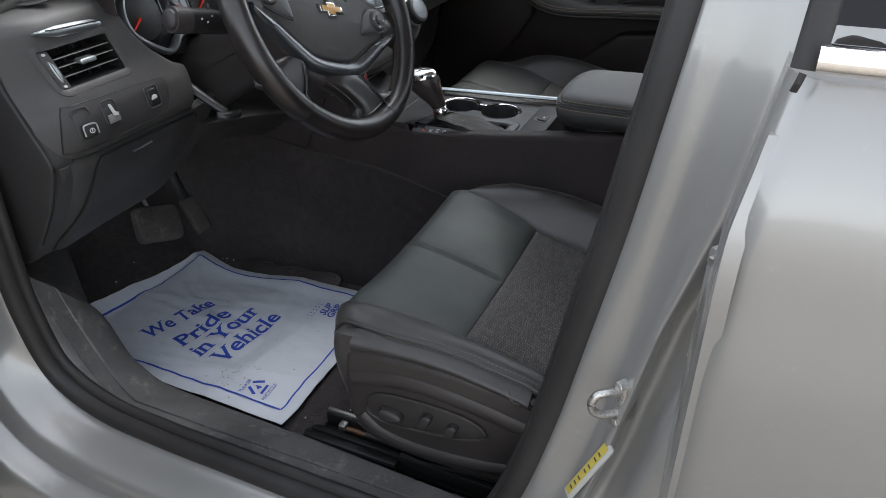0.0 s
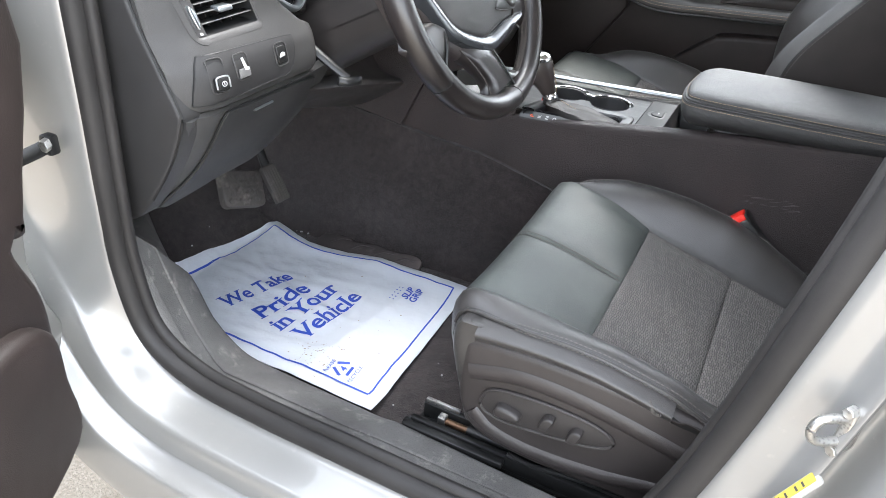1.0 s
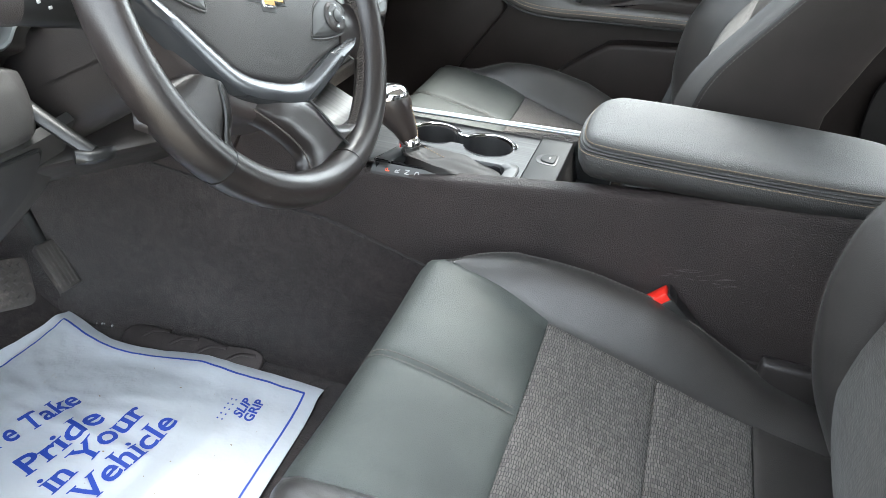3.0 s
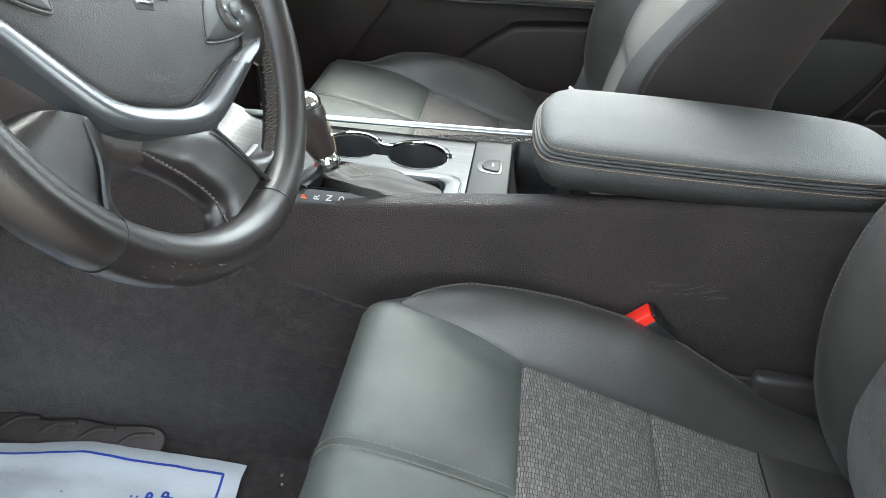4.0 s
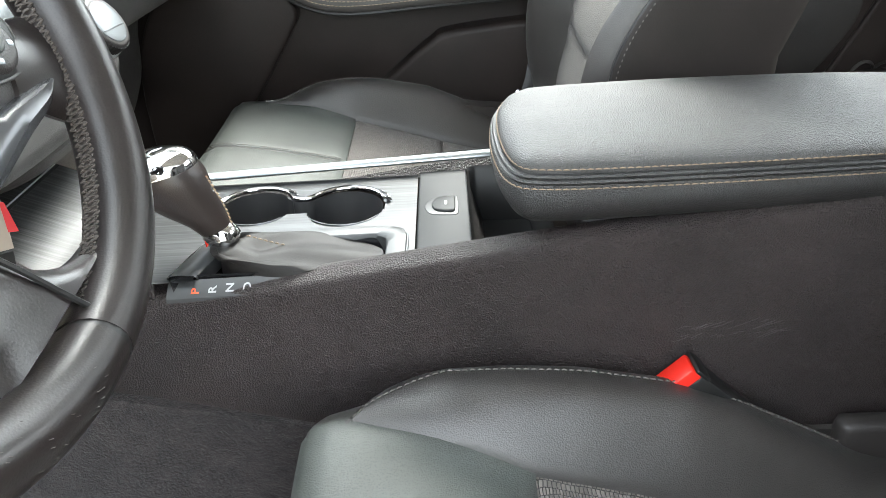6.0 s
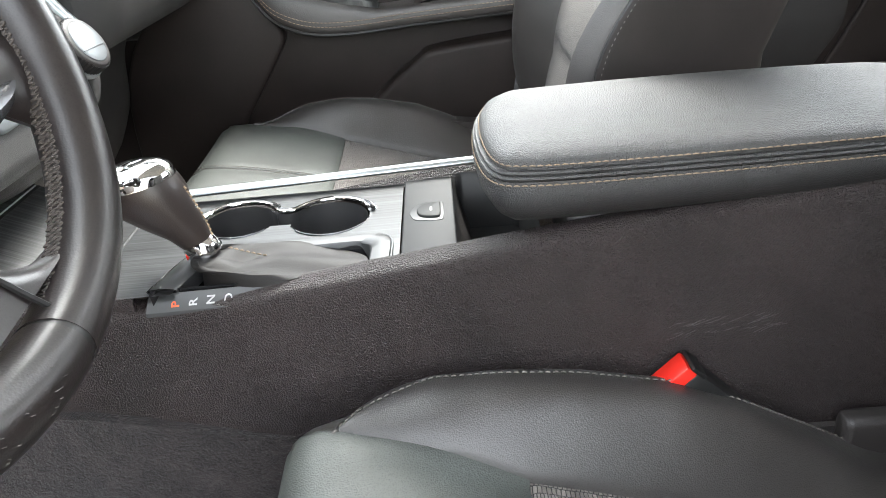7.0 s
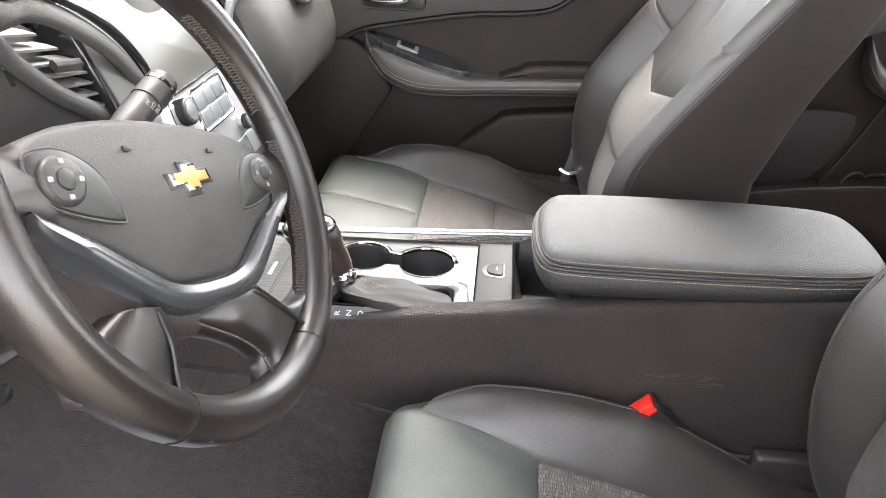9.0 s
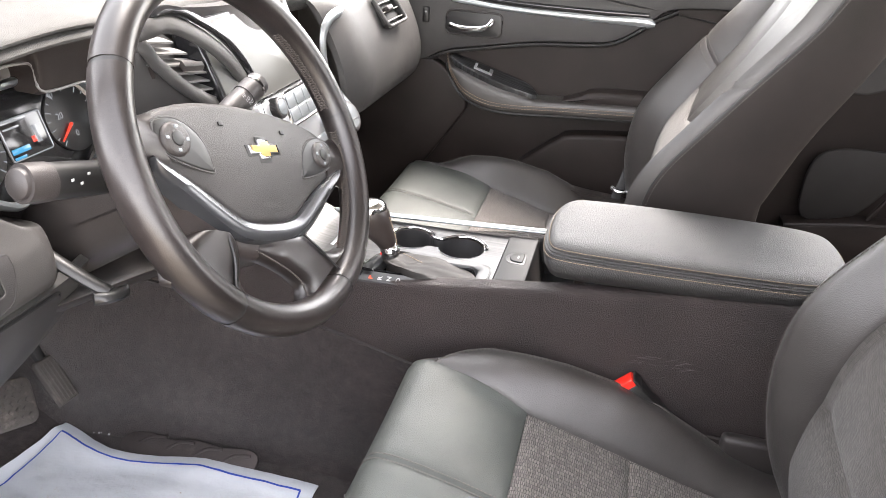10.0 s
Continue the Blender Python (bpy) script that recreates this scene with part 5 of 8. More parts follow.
for i, s in enumerate(("HI", "LO", "INT", "OFF")):
    a = np.array([-0.0775 + 0.0016 * i, -0.256 + 0.0045 * i, 0.9425 - 0.0052 * i + 0.002]) + WO
    part("marking", words(s, 0.0058, frame_fn(a, unit((0.1, 0.9, 0.35)), unit((-0.35, -0.3, 0.9)), unit((0.9, -0.15, 0.3))), 0.0035), WHITEMARK, ws_)

# paper tag on a thread
tag = thing("hanging_tag", (-0.045, -0.2, 0.73), "small beige paper tag with a red edge, hanging by thread", "paper tag")
tfn = frame_fn((-0.035, -0.195, 0.750), unit((0.834, 0.552, 0)), unit((-0.066, 0.0997, 0.993)), unit((0.548, -0.828, 0.12)))
TAGPAPER = mat("beige_card", (0.42, 0.36, 0.30), 0.65)[0]
part("card", slab([(-0.048, -0.014), (-0.0052, -0.014), (-0.0016, 0.034), (-0.048, 0.034)], tfn, -0.0004, 0.0004, 0.0001), TAGPAPER, tag)
part("red_wedge", slab([(-0.0050, -0.0030), (0.0008, -0.0040), (-0.0014, 0.0160), (-0.0040, 0.0175)], tfn, 0.0006, 0.0010, 0.0001), mat("red_print", (0.62, 0.02, 0.03), 0.5)[0], tag, "bright red wedge")
part("dark_print", slab([(-0.024, 0.010), (-0.016, 0.0085), (-0.0175, 0.0125), (-0.022, 0.0135)], tfn, 0.0006, 0.0009, 0.0001), BLACK, tag)
part("picture", slab([(-0.046, -0.040), (-0.0095, -0.040), (-0.0060, -0.0155), (-0.046, -0.0155)], tfn, -0.0003, 0.0005, 0.0001), DARK, tag, "dark glossy lower card")
part("thread", sweep(cr([tfn(-0.025, -0.016, -0.0008), tfn(-0.025, 0.034, -0.0008), (-0.075, -0.188, 0.86), (-0.097, -0.178, 0.925)], 5), 0.0005, n=5), BLACK, tag)

# ---------------------------------------------------------------- steering wheel
WC = np.array([-0.0112, -0.3451, 0.9132])
TH, TURNED, SWING = radians(25.0), radians(22.4), radians(-2.1)
WN = np.array([math.cos(TH) * math.cos(SWING), math.cos(TH) * math.sin(SWING), math.sin(TH)])
U0 = np.array([-math.sin(SWING), math.cos(SWING), 0])
V0 = np.cross(WN, U0)
WU = math.cos(TURNED) * U0 - math.sin(TURNED) * V0
WV = math.sin(TURNED) * U0 + math.cos(TURNED) * V0
wf = frame_fn(WC, WU, WV, WN)
RW = 0.183
LACING = mat("brown_lacing", (0.050, 0.042, 0.037), 0.75)[0]
wheel = thing("steering_wheel", tuple(WC - WN * 0.05), "black leather steering wheel, turned slightly, with worn lower rim", "steering wheel")


def rim_arc(a0, a1, n=40):
    return [wf(RW * math.cos(radians(a)), RW * math.sin(radians(a)), 0) for a in np.linspace(a0, a1, n)]


for nm, a0, a1 in (("rim_top", 18.6, 161.4), ("rim_left", 162.6, 239.4), ("rim_bottom", 240.6, 299.4), ("rim_right", 300.6, 377.4)):
    m = int(abs(a1 - a0) / 2.5)
    part(nm, sweep(rim_arc(a0, a1, m), 0.0172, 0.0195, 20, tuple(WN)), WHEEL_LEATHER, wheel, "scuffed worn leather rim section" if nm == "rim_bottom" else "")
for a in (18, 162, 240, 300):
    part("rim_seam", sweep(rim_arc(a - 0.8, a + 0.8, 3), 0.0162, 0.0192, 18, tuple(WN)), BLACK, wheel)
for a0, a1 in ((22, 60), (306, 372)):
    for first in (0, 1):
        zig = []
        for k, a in enumerate(np.linspace(a0, a1, int((a1 - a0) * 0.9))):
            r = RW - 0.0172
            zig.append(wf(r * math.cos(radians(a)), r * math.sin(radians(a)), 0.0040 if (k + first) % 2 else -0.0085))
        part("rim_lacing", dashes(zig, 0.0050, 0.0046, 0.0009, tuple(WN), 0), LACING, wheel, "dark crossed lacing")

# airbag cover
def both(half):
    """A left-right symmetric outline from its right half, given from top centre to bottom centre."""
    return [(-a, b) for a, b in half][::-1] + [(a, b) for a, b in half if a > 1e-6]


cov = both([(0.0, 0.047), (0.05, 0.045), (0.09, 0.040), (0.124, 0.031), (0.144, 0.018), (0.152, -0.004), (0.147, -0.020), (0.124, -0.031), (0.086, -0.050), (0.052, -0.072), (0.030, -0.079), (0.0, -0.080)])
cov = cr(cov, 3, True)[::-1]
part("airbag_cover", slab(cov, wf, -0.030, -0.004, 0.008, 4, 0.006), COVER, wheel, "dark grained airbag cover")
back = both([(0.0, 0.05), (0.09, 0.042), (0.132, 0.018), (0.136, -0.022), (0.112, -0.056), (0.084, -0.084), (0.062, -0.104), (0.034, -0.114), (0.0, -0.116)])
part("back_shell", slab(cr(back, 4, True)[::-1], wf, -0.070, -0.008, 0.010, 4), SHELL, wheel, "brown-black plastic hub shell")


def vband(us, d0, ws):
    """The V-shaped bright trim under the airbag cover: a raised band."""
    mid = cr(us, 5)
    ww = cr([(w,) for w in ws], 5)[:, 0]
    t = np.gradient(mid, axis=0)
    t /= np.linalg.norm(t, axis=1, keepdims=True)
    nr = np.stack([-t[:, 1], t[:, 0]], 1)
    rows = []
    for i in range(len(mid)):
        row = []
        for s, d in ((-1.05, -0.020), (-1.0, -0.006), (-0.8, 0.000), (-0.3, 0.003), (0.3, 0.002), (0.8, -0.002), (1.0, -0.012)):
            p = mid[i] + nr[i] * s * ww[i]
            row.append(wf(p[0], p[1], d0 + d))
        rows.append(row)
    return grid(rows)


vs = [(0.150, -0.018), (0.140, -0.0270), (0.113, -0.0435), (0.080, -0.0665), (0.052, -0.0835), (0.027, -0.0895), (0.0, -0.0905)]
vw = [0.002, 0.0072, 0.0100, 0.0115, 0.0118, 0.0112, 0.0108]
part("bright_trim", vband([(-a, b) for a, b in vs] + vs[-2::-1], 0.001, vw + vw[-2::-1]), DARKSATIN, wheel, "satin grey V-shaped trim")

# spokes
for s in (-1, 1):
    rows = []
    for k in np.linspace(0, 1, 8):
        u = s * (0.128 + 0.050 * k)
        w = 0.026 + 0.008 * abs(2 * k - 0.8)
        rows.append([wf(u, -0.004 + w * math.cos(q), -0.012 + 0.013 * math.sin(q)) for q in np.linspace(0, 2 * math.pi, 14, endpoint=False)])
    part("side_spoke", loft(rows), WHEEL_LEATHER, wheel)
    if s > 0:
        inn = [(-0.040, -0.1055), (-0.012, -0.1194), (0.0095, -0.1312), (0.0270, -0.1445), (0.0315, -0.156), (0.024, -0.172)]
        out_ = [(-0.030, -0.090), (0.020, -0.088), (0.052, -0.092), (0.086, -0.114), (0.118, -0.114), (0.152, -0.098)]
    else:
        inn = [(-0.066, -0.090), (-0.060, -0.100), (-0.059, -0.116), (-0.066, -0.136), (-0.060, -0.153), (-0.064, -0.176)]
        out_ = [(-0.106, -0.084), (-0.114, -0.087), (-0.128, -0.094), (-0.142, -0.104), (-0.152, -0.112), (-0.154, -0.128)]
    rows = []
    for i, (p, q) in enumerate(zip(cr(inn, 4), cr(out_, 4))):
        sink = 0.020 * math.exp(-i / 3.0) if s > 0 else 0.0
        rows.append([wf(*(p + (q - p) * k), 0.004 - sink - 0.009 * abs(2 * k - 1) ** 4 + 0.002 * noise.noise(Vector((p[0] * 60, k * 2, s)))) for k in np.linspace(0, 1, 11)])
    part("lower_spoke", solid(rows, tuple(-WN * 0.012)), WHEEL_LEATHER, wheel, "creased leather lower spoke", angle=70)
    ln = [wf(s * a, b, d) for a, b, d in cr(([(0.045, -0.096, 0.0035), (0.066, -0.113, 0.0050), (0.092, -0.138, 0.0070), (0.112, -0.158, 0.012)] if s > 0 else [(0.078, -0.092, 0.003), (0.077, -0.116, 0.0042), (0.083, -0.138, 0.0050), (0.090, -0.152, 0.010)]), 5)]
    part("spoke_seam", sweep(ln, 0.0016, n=6), BLACK, wheel)
    if s < 0:
        continue
    st_in = [wf(s * a, b, d) for a, b, d in cr([(-0.034, -0.1075, -0.004), (-0.012, -0.1184, -0.004), (0.0100, -0.1302, -0.004), (0.0280, -0.1440, -0.004), (0.0325, -0.1555, -0.003), (0.0265, -0.166, 0.004), (0.012, -0.171, 0.010)], 6)]
    part("spoke_stitching", dashes(st_in, 0.0040, 0.0034, 0.0012, tuple(WN)), LACING, wheel, "dark lacing along the spoke")

# scuffs on the worn bottom of the rim
rngw = random.Random(12)
sc = Geo()
for k in range(60):
    a = radians(247 + 46 * rngw.random())
    q = radians(20 + 110 * rngw.random())
    rr = RW + 0.0166 * math.cos(q)
    n_ = 0.0196 * math.sin(q)
    L = 0.0008 + 0.0022 * rngw.random()
    da = L / RW * (0.3 + rngw.random())
    sc.join(sweep([wf(rr * math.cos(a), rr * math.sin(a), n_), wf((rr + 0.0006) * math.cos(a + da), (rr + 0.0006) * math.sin(a + da), n_ + 0.0006)], 0.00008 + 0.00014 * rngw.random(), n=4))
SCUFFED = mat("pale_scuff", (0.10, 0.092, 0.085), 0.8)[0]
part("rim_scuffs", sc, SCUFFED, wheel, "pale scuffs on the worn rim")

# button pods
for s in (-1, 1):
    po = [(0.141, 0.013), (0.130, 0.020), (0.113, 0.021), (0.096, 0.015), (0.080, 0.000), (0.073, -0.024), (0.078, -0.029), (0.112, -0.022), (0.138, -0.010)]
    po = [(s * a, b) for a, b in po]
    if s > 0:
        po = po[::-1]
    pod = part("button_pod", slab(cr(po, 4, True), wf, -0.006, 0.0005, 0.0025, dome=0.001), BLACK, wheel, "glossy black button pod")
    ring_ = [wf(a, b, -0.001) for a, b in cr(po, 4, True)]
    part("pod_edge", sweep(ring_ + [ring_[0]], 0.0012, n=6), DASH, pod)
    c = (s * 0.118, 0.000)
    part("pad_ring", slab(disc(0.0180, 26, c[0], c[1], 1.0, 0.92), wf, -0.001, 0.0045, 0.004), TRIM, pod)
    part("pad_centre", slab(disc(0.0072, 20, *c), wf, 0.004, 0.0058, 0.001), BLACK, pod)
    for dx, dy in ((0.0122, 0), (-0.0122, 0), (0, 0.0112), (0, -0.0112)):
        part("symbol", slab(rrect(0.0046, 0.0036, 0.001, c[0] + dx, c[1] + dy), wf, 0.0042, 0.0048, 0.0003), PALEKEY, pod)

# badge: a flat cross-shaped emblem in gold with a bright edge
tilt_ = radians(5.0)
cross_ = [(-0.0215, -0.0045), (-0.0085, -0.0045), (-0.0072, -0.0098), (0.0078, -0.0098), (0.0072, -0.0045), (0.0225, -0.0045), (0.0212, 0.0045), (0.0085, 0.0045), (0.0076, 0.0098), (-0.0076, 0.0098), (-0.0072, 0.0045), (-0.0228, 0.0045)]
cross = [(a * math.cos(tilt_) - b * math.sin(tilt_) + 0.007, a * math.sin(tilt_) + b * math.cos(tilt_) - 0.001) for a, b in cross_]
part("badge_recess", slab([(0.007 + (a - 0.007) * 1.28, b * 1.46) for a, b in cross], wf, -0.002, 0.0022, 0.0008), BLACK, wheel)
badge = part("badge", slab([(0.007 + (a - 0.007) * 1.10, b * 1.08) for a, b in cross], wf, -0.002, 0.0042, 0.0012), CHROME, wheel, "gold and chrome badge")
part("badge_face", slab([(0.007 + (a - 0.007) * 0.94, b * 0.84) for a, b in cross], wf, 0.002, 0.0047, 0.0004), GOLD, badge)
part("lettering", words("AIRBAG", 0.0085, lambda u, v, d: wf(u - 0.012, v - 0.064, d), 0.0012), EMBOSS, wheel)
for s in (-1, 1):
    part("horn_symbol", slab(rrect(0.007, 0.004, 0.001, s * 0.050, 0.022), wf, -0.002, 0.0004, 0.0002), BLACK, wheel)

# column between wheel and dash, in two shells
column = thing("column_shroud", tuple(WC - WN * 0.16), "dark plastic steering column shroud in two shells", "column shroud")
for nm, q0, q1 in (("upper_shell", 0.02, math.pi - 0.02), ("lower_shell", math.pi + 0.02, 2 * math.pi - 0.02)):
    rows = []
    for k in np.linspace(0, 1, 10):
        c = WC - WN * (0.062 + 0.27 * k)
        ra, rb = 0.050 + 0.012 * k, 0.046 + 0.020 * k
        sq = lambda v: math.copysign(abs(v) ** 0.8, v)
        rows.append([c + U0 * ra * sq(math.cos(q)) * 1.1 + V0 * (rb * sq(math.sin(q)) - 0.012 * k) for q in np.linspace(q0, q1, 18)])
    part(nm, solid(rows, tuple(-V0 * 0.004 * (1 if q0 < 1 else -1))), TRIM, column)


# ---------------------------------------------------------------- centre console
console = thing("centre_console", (0.2, -0.02, 0.30), "black grained centre console with scuffed side panel", "centre console")


def top_edge(x):
    return float(np.interp(x, [-0.30, -0.22, -0.10, 0.0, 0.10, 0.336, 0.59, 0.70], [0.745, 0.702, 0.651, 0.6393, 0.6488, 0.682, 0.711, 0.716]))


P = []
for x in np.linspace(-0.208, 0.70, 60):
    zt = top_edge(x)
    prof = [(-0.085, zt - 0.016), (-0.090, zt - 0.004), (-0.100, zt + 0.0005), (-0.112, zt - 0.001), (-0.1195, zt - 0.008), (-0.122, zt - 0.030), (-0.126, zt - 0.08), (-0.131, 0.50), (-0.133, 0.36)]
    P.append([(x + 0.45 * (z - 0.605) * np.clip((0.02 - x) / 0.2, 0, 1), y, z) for y, z in cr(prof, 4)])
part("side_panel", solid(P, (0, 0.006, -0.004)), VINYL, console, "black grained side panel with pale scratches")
# front piece towards the dash, parted by a seam
P = []
for x in np.linspace(-0.42, -0.2115, 14):
    zt = top_edge(x) + 0.25 * max(0, -0.24 - x)
    prof = [(-0.085, zt - 0.010), (-0.100, zt), (-0.116, zt - 0.004), (-0.124, zt - 0.03), (-0.132, zt - 0.08), (-0.140, 0.52)]
    P.append([(x + 0.45 * (z - 0.605), y - 0.10 * max(0, -0.25 - x), z) for y, z in cr(prof, 4)])
part("front_side_panel", solid(P, (0, 0.006, -0.004)), VINYL, console)
# far side
P = [[(x, y, z) for y, z in ((0.090, top_edge(x) - 0.02), (0.098, top_edge(x) - 0.012), (0.104, top_edge(x) - 0.03), (0.112, 0.40), (0.112, 0.28))] for x in np.linspace(-0.42, 0.70, 20)]
part("far_side_panel", solid(P, (0, -0.006, 0)), VINYL, console)
# pale scratches
rng = random.Random(4)
scr = Geo()
for k in range(26):
    x0 = 0.410 + 0.085 * rng.random()
    z0 = 0.588 + 0.012 * rng.random() + 0.10 * (x0 - 0.41) * rng.random()
    L = 0.004 + 0.020 * rng.random() ** 2
    pts = [(x0 + L * s, -0.1295 - 0.0015, z0 + L * s * (0.25 + 0.3 * rng.random())) for s in (0, 0.5, 1)]
    scr.join(sweep(pts, 0.00013, n=4))
SCRATCH = mat("pale_scratch", (0.19, 0.183, 0.175), 0.7)[0]
part("scratches", scr, SCRATCH, console, "pale fine scratches")

# top trim: streaked veneer with cup holders and shifter gate as real openings
TZ = 0.652


RISE = cr([(-0.215, 0.058), (-0.18, 0.0445), (-0.150, 0.0315), (-0.125, 0.0205), (-0.105, 0.0115), (-0.088, 0.0045), (-0.070, 0.0008), (-0.050, 0.0), (0.0, 0.0), (0.30, 0.0)], 6)


def top_z(x):
    # flat along the shifter, bending up towards the stack
    rise = float(np.interp(x, RISE[:, 0], RISE[:, 1]))
    return TZ + 0.014 * (x - 0.13) + rise


def in_shape(x, y):
    """True inside an opening of the veneer."""
    for cx, cy, r in CUPS:
        if (x - cx) ** 2 + (y - cy) ** 2 < r * r:
            return True
    if 0.080 < x < 0.116 and abs(y - 0.0125) < 0.0135:
        return True
    return 0.030 < x < 0.196 and -0.125 < y < -0.046


CUPS = [(0.1415, 0.0085, 0.0370), (0.056, 0.0165, 0.0360)]
nx, ny = 210, 120
xs = np.linspace(-0.2085, 0.2085, nx)
ys = np.linspace(-0.1115, 0.072, ny)
g = Geo()
g.v = [(x, y, top_z(x)) for x in xs for y in ys]
for i in range(nx - 1):
    for j in range(ny - 1):
        if not in_shape((xs[i] + xs[i + 1]) / 2, (ys[j] + ys[j + 1]) / 2):
            g.f.append((i * ny + j, (i + 1) * ny + j, (i + 1) * ny + j + 1, i * ny + j + 1))
part("veneer", g, STREAK, console, "glossy dark streaked veneer")
part("veneer_skirt", solid([[(x, -0.1115, top_z(x) - 0.0005), (x, -0.1135, top_z(x) - 0.004), (x, -0.1135, 0.615)] for x in np.linspace(-0.2085, 0.0, 24)], (0, 0.003, 0)), VINYL, console)
part("veneer_gap", sweep([(-0.1500, y, top_z(-0.1500) + 0.0004) for y in np.linspace(-0.108, 0.070, 6)], 0.0021, 0.0009, 8, (0, 0, 1)), DARK, console, "dark gap in front of the tray door")
part("veneer_gap", sweep([(-0.0425, y, top_z(-0.0425) + 0.0004) for y in np.linspace(-0.108, 0.070, 6)], 0.0018, 0.0009, 8, (0, 0, 1)), DARK, console, "dark gap behind the tray door")
part("latch_slot", slab(rrect(0.0055, 0.034, 0.002, -0.057, -0.030), lambda u, v, d: np.array([u, v, top_z(u) + d]), 0.0, 0.0012, 0.0004), SATIN, console, "bright latch slot of the tray door")
part("door_edge", sweep([(-0.1528, y, top_z(-0.1528) + 0.0004) for y in np.linspace(-0.108, 0.070, 6)], 0.0008, n=6), SATIN, console)
for cx, cy, r in CUPS:
    rows = []
    for rr, z in ((r + 0.0030, top_z(cx) + 0.0004), (r + 0.0022, top_z(cx) + 0.0020), (r, top_z(cx) + 0.0024), (r - 0.0016, top_z(cx) - 0.001), (r - 0.003, top_z(cx) - 0.060), (r - 0.008, top_z(cx) - 0.066)):
        rows.append([(cx + rr * math.cos(q), cy + rr * math.sin(q), z) for q in np.linspace(0, 2 * math.pi, 40, endpoint=False)])
    wall = loft([[np.array(p) for p in r_] for r_ in [rows[3], [(x, y, top_z(cx) - 0.028) for x, y, z in rows[3]], rows[4], rows[5]]], "end")
    # the two wells are joined by a shallow neck
    keep = []
    for f_ in wall.f:
        c_ = np.mean([wall.v[i] for i in f_], axis=0)
        if not (0.085 < c_[0] < 0.113 and abs(c_[1] - 0.0125) < 0.0130 and c_[2] > top_z(cx) - 0.027):
            keep.append(f_)
    wall.f = keep
    part("cup_holder", wall, CUP, console, "deep black cup holder joined to its neighbour")
zn = top_z(0.1)
for s_ in (-1, 1):
    zn = top_z(0.1) - (0.003 if s_ < 0 else 0.0)
    part("neck_wall", solid([[(x, 0.0125 + s_ * (0.0125 + 0.010 * ((x - 0.098) / 0.016) ** 2), zn - 0.001), (x, 0.0125 + s_ * (0.0125 + 0.010 * ((x - 0.098) / 0.016) ** 2), zn - 0.029)] for x in np.linspace(0.082, 0.114, 12)], (0, s_ * 0.002, 0)), CUP, console)
part("neck_floor", rbox((0.030, 0.032, 0.003), (0.0985, 0.0125, zn - 0.0295), 0.0005), CUP, console)
# bright rim along the far side of both wells, dipping at the neck
far = [(CUPS[1][0] + 0.0365 * math.cos(q), CUPS[1][1] + 0.0365 * math.sin(q)) for q in np.linspace(radians(195), radians(42), 12)]
far += [(0.0905, 0.0285), (0.098, 0.0262), (0.1065, 0.0272)]
far += [(CUPS[0][0] + 0.0375 * math.cos(q), CUPS[0][1] + 0.0375 * math.sin(q)) for q in np.linspace(radians(142), radians(8), 13)]
for off, r_, m_ in ((0.0, 0.0017, CHROME), (0.0030, 0.0020, GLOSSBLACK), (0.0058, 0.0010, CHROME)):
    line_ = []
    for x, y in cr(far, 4):
        c_ = np.array(CUPS[1][:2] if x < 0.098 else CUPS[0][:2])
        d_ = np.array([x, y]) - c_
        d_ = d_ / np.linalg.norm(d_)
        if 0.088 < x < 0.110:
            d_ = np.array([0.0, 1.0])
        line_.append((x + d_[0] * off, y + d_[1] * off, top_z(x) + 0.0022 - 0.2 * off))
    part("cup_rim", sweep(line_, r_, n=8), m_, console, "bright rim round the cup holders" if m_ is CHROME else "")
# near edges of the wells
for cx, cy, r in CUPS:
    part("cup_lip", sweep([(cx + r * math.cos(q), cy + r * math.sin(q), top_z(cx) + 0.0002) for q in np.linspace(radians(-30 if cx > 0.1 else -40), radians(-140 if cx > 0.1 else -165), 22)], 0.0009, n=6), DARKSATIN, console)
# shifter gate
gate_o = [(0.012, -0.104), (0.026, -0.110), (0.185, -0.110), (0.198, -0.100), (0.199, -0.062), (0.188, -0.046), (0.060, -0.046), (0.040, -0.056)]
gpts = cr(gate_o, 4, True)
go = cr([(0.0105, -0.1065), (0.013, -0.097), (0.020, -0.070), (0.026, -0.054), (0.038, -0.044), (0.065, -0.0405), (0.12, -0.038), (0.175, -0.0365), (0.194, -0.040), (0.2015, -0.052), (0.202, -0.080), (0.202, -0.113)], 6)
gi = cr([(0.0335, -0.1065), (0.035, -0.099), (0.040, -0.080), (0.045, -0.066), (0.054, -0.058), (0.070, -0.0555), (0.12, -0.053), (0.165, -0.0515), (0.179, -0.054), (0.184, -0.062), (0.184, -0.084), (0.184, -0.113)], 6)
rows = []
for f_, dz_ in ((0.0, -0.001), (0.0, 0.0015), (0.08, 0.0030), (0.5, 0.0036), (0.92, 0.0026), (1.0, 0.0010), (1.0, -0.014)):
    rows.append([np.array([a[0] + (b_[0] - a[0]) * f_, a[1] + (b_[1] - a[1]) * f_, top_z(a[0]) + dz_]) for a, b_ in zip(go, gi)])
part("gate_frame", grid(rows), GATE, console, "dark silver shifter gate frame")
part("gate_edge", sweep([(u, v, top_z(u) + 0.0008) for u, v in go], 0.0012, n=6), GLOSSBLACK, console)
inner = offset2(gpts, 0.006)
part("gate_well", loft([[np.array([u, v, top_z(u) + 0.002]) for u, v in inner], [np.array([u, v, top_z(u) - 0.012]) for u, v in offset2(gpts, 0.009)]], "end"), GLOSSBLACK, console)
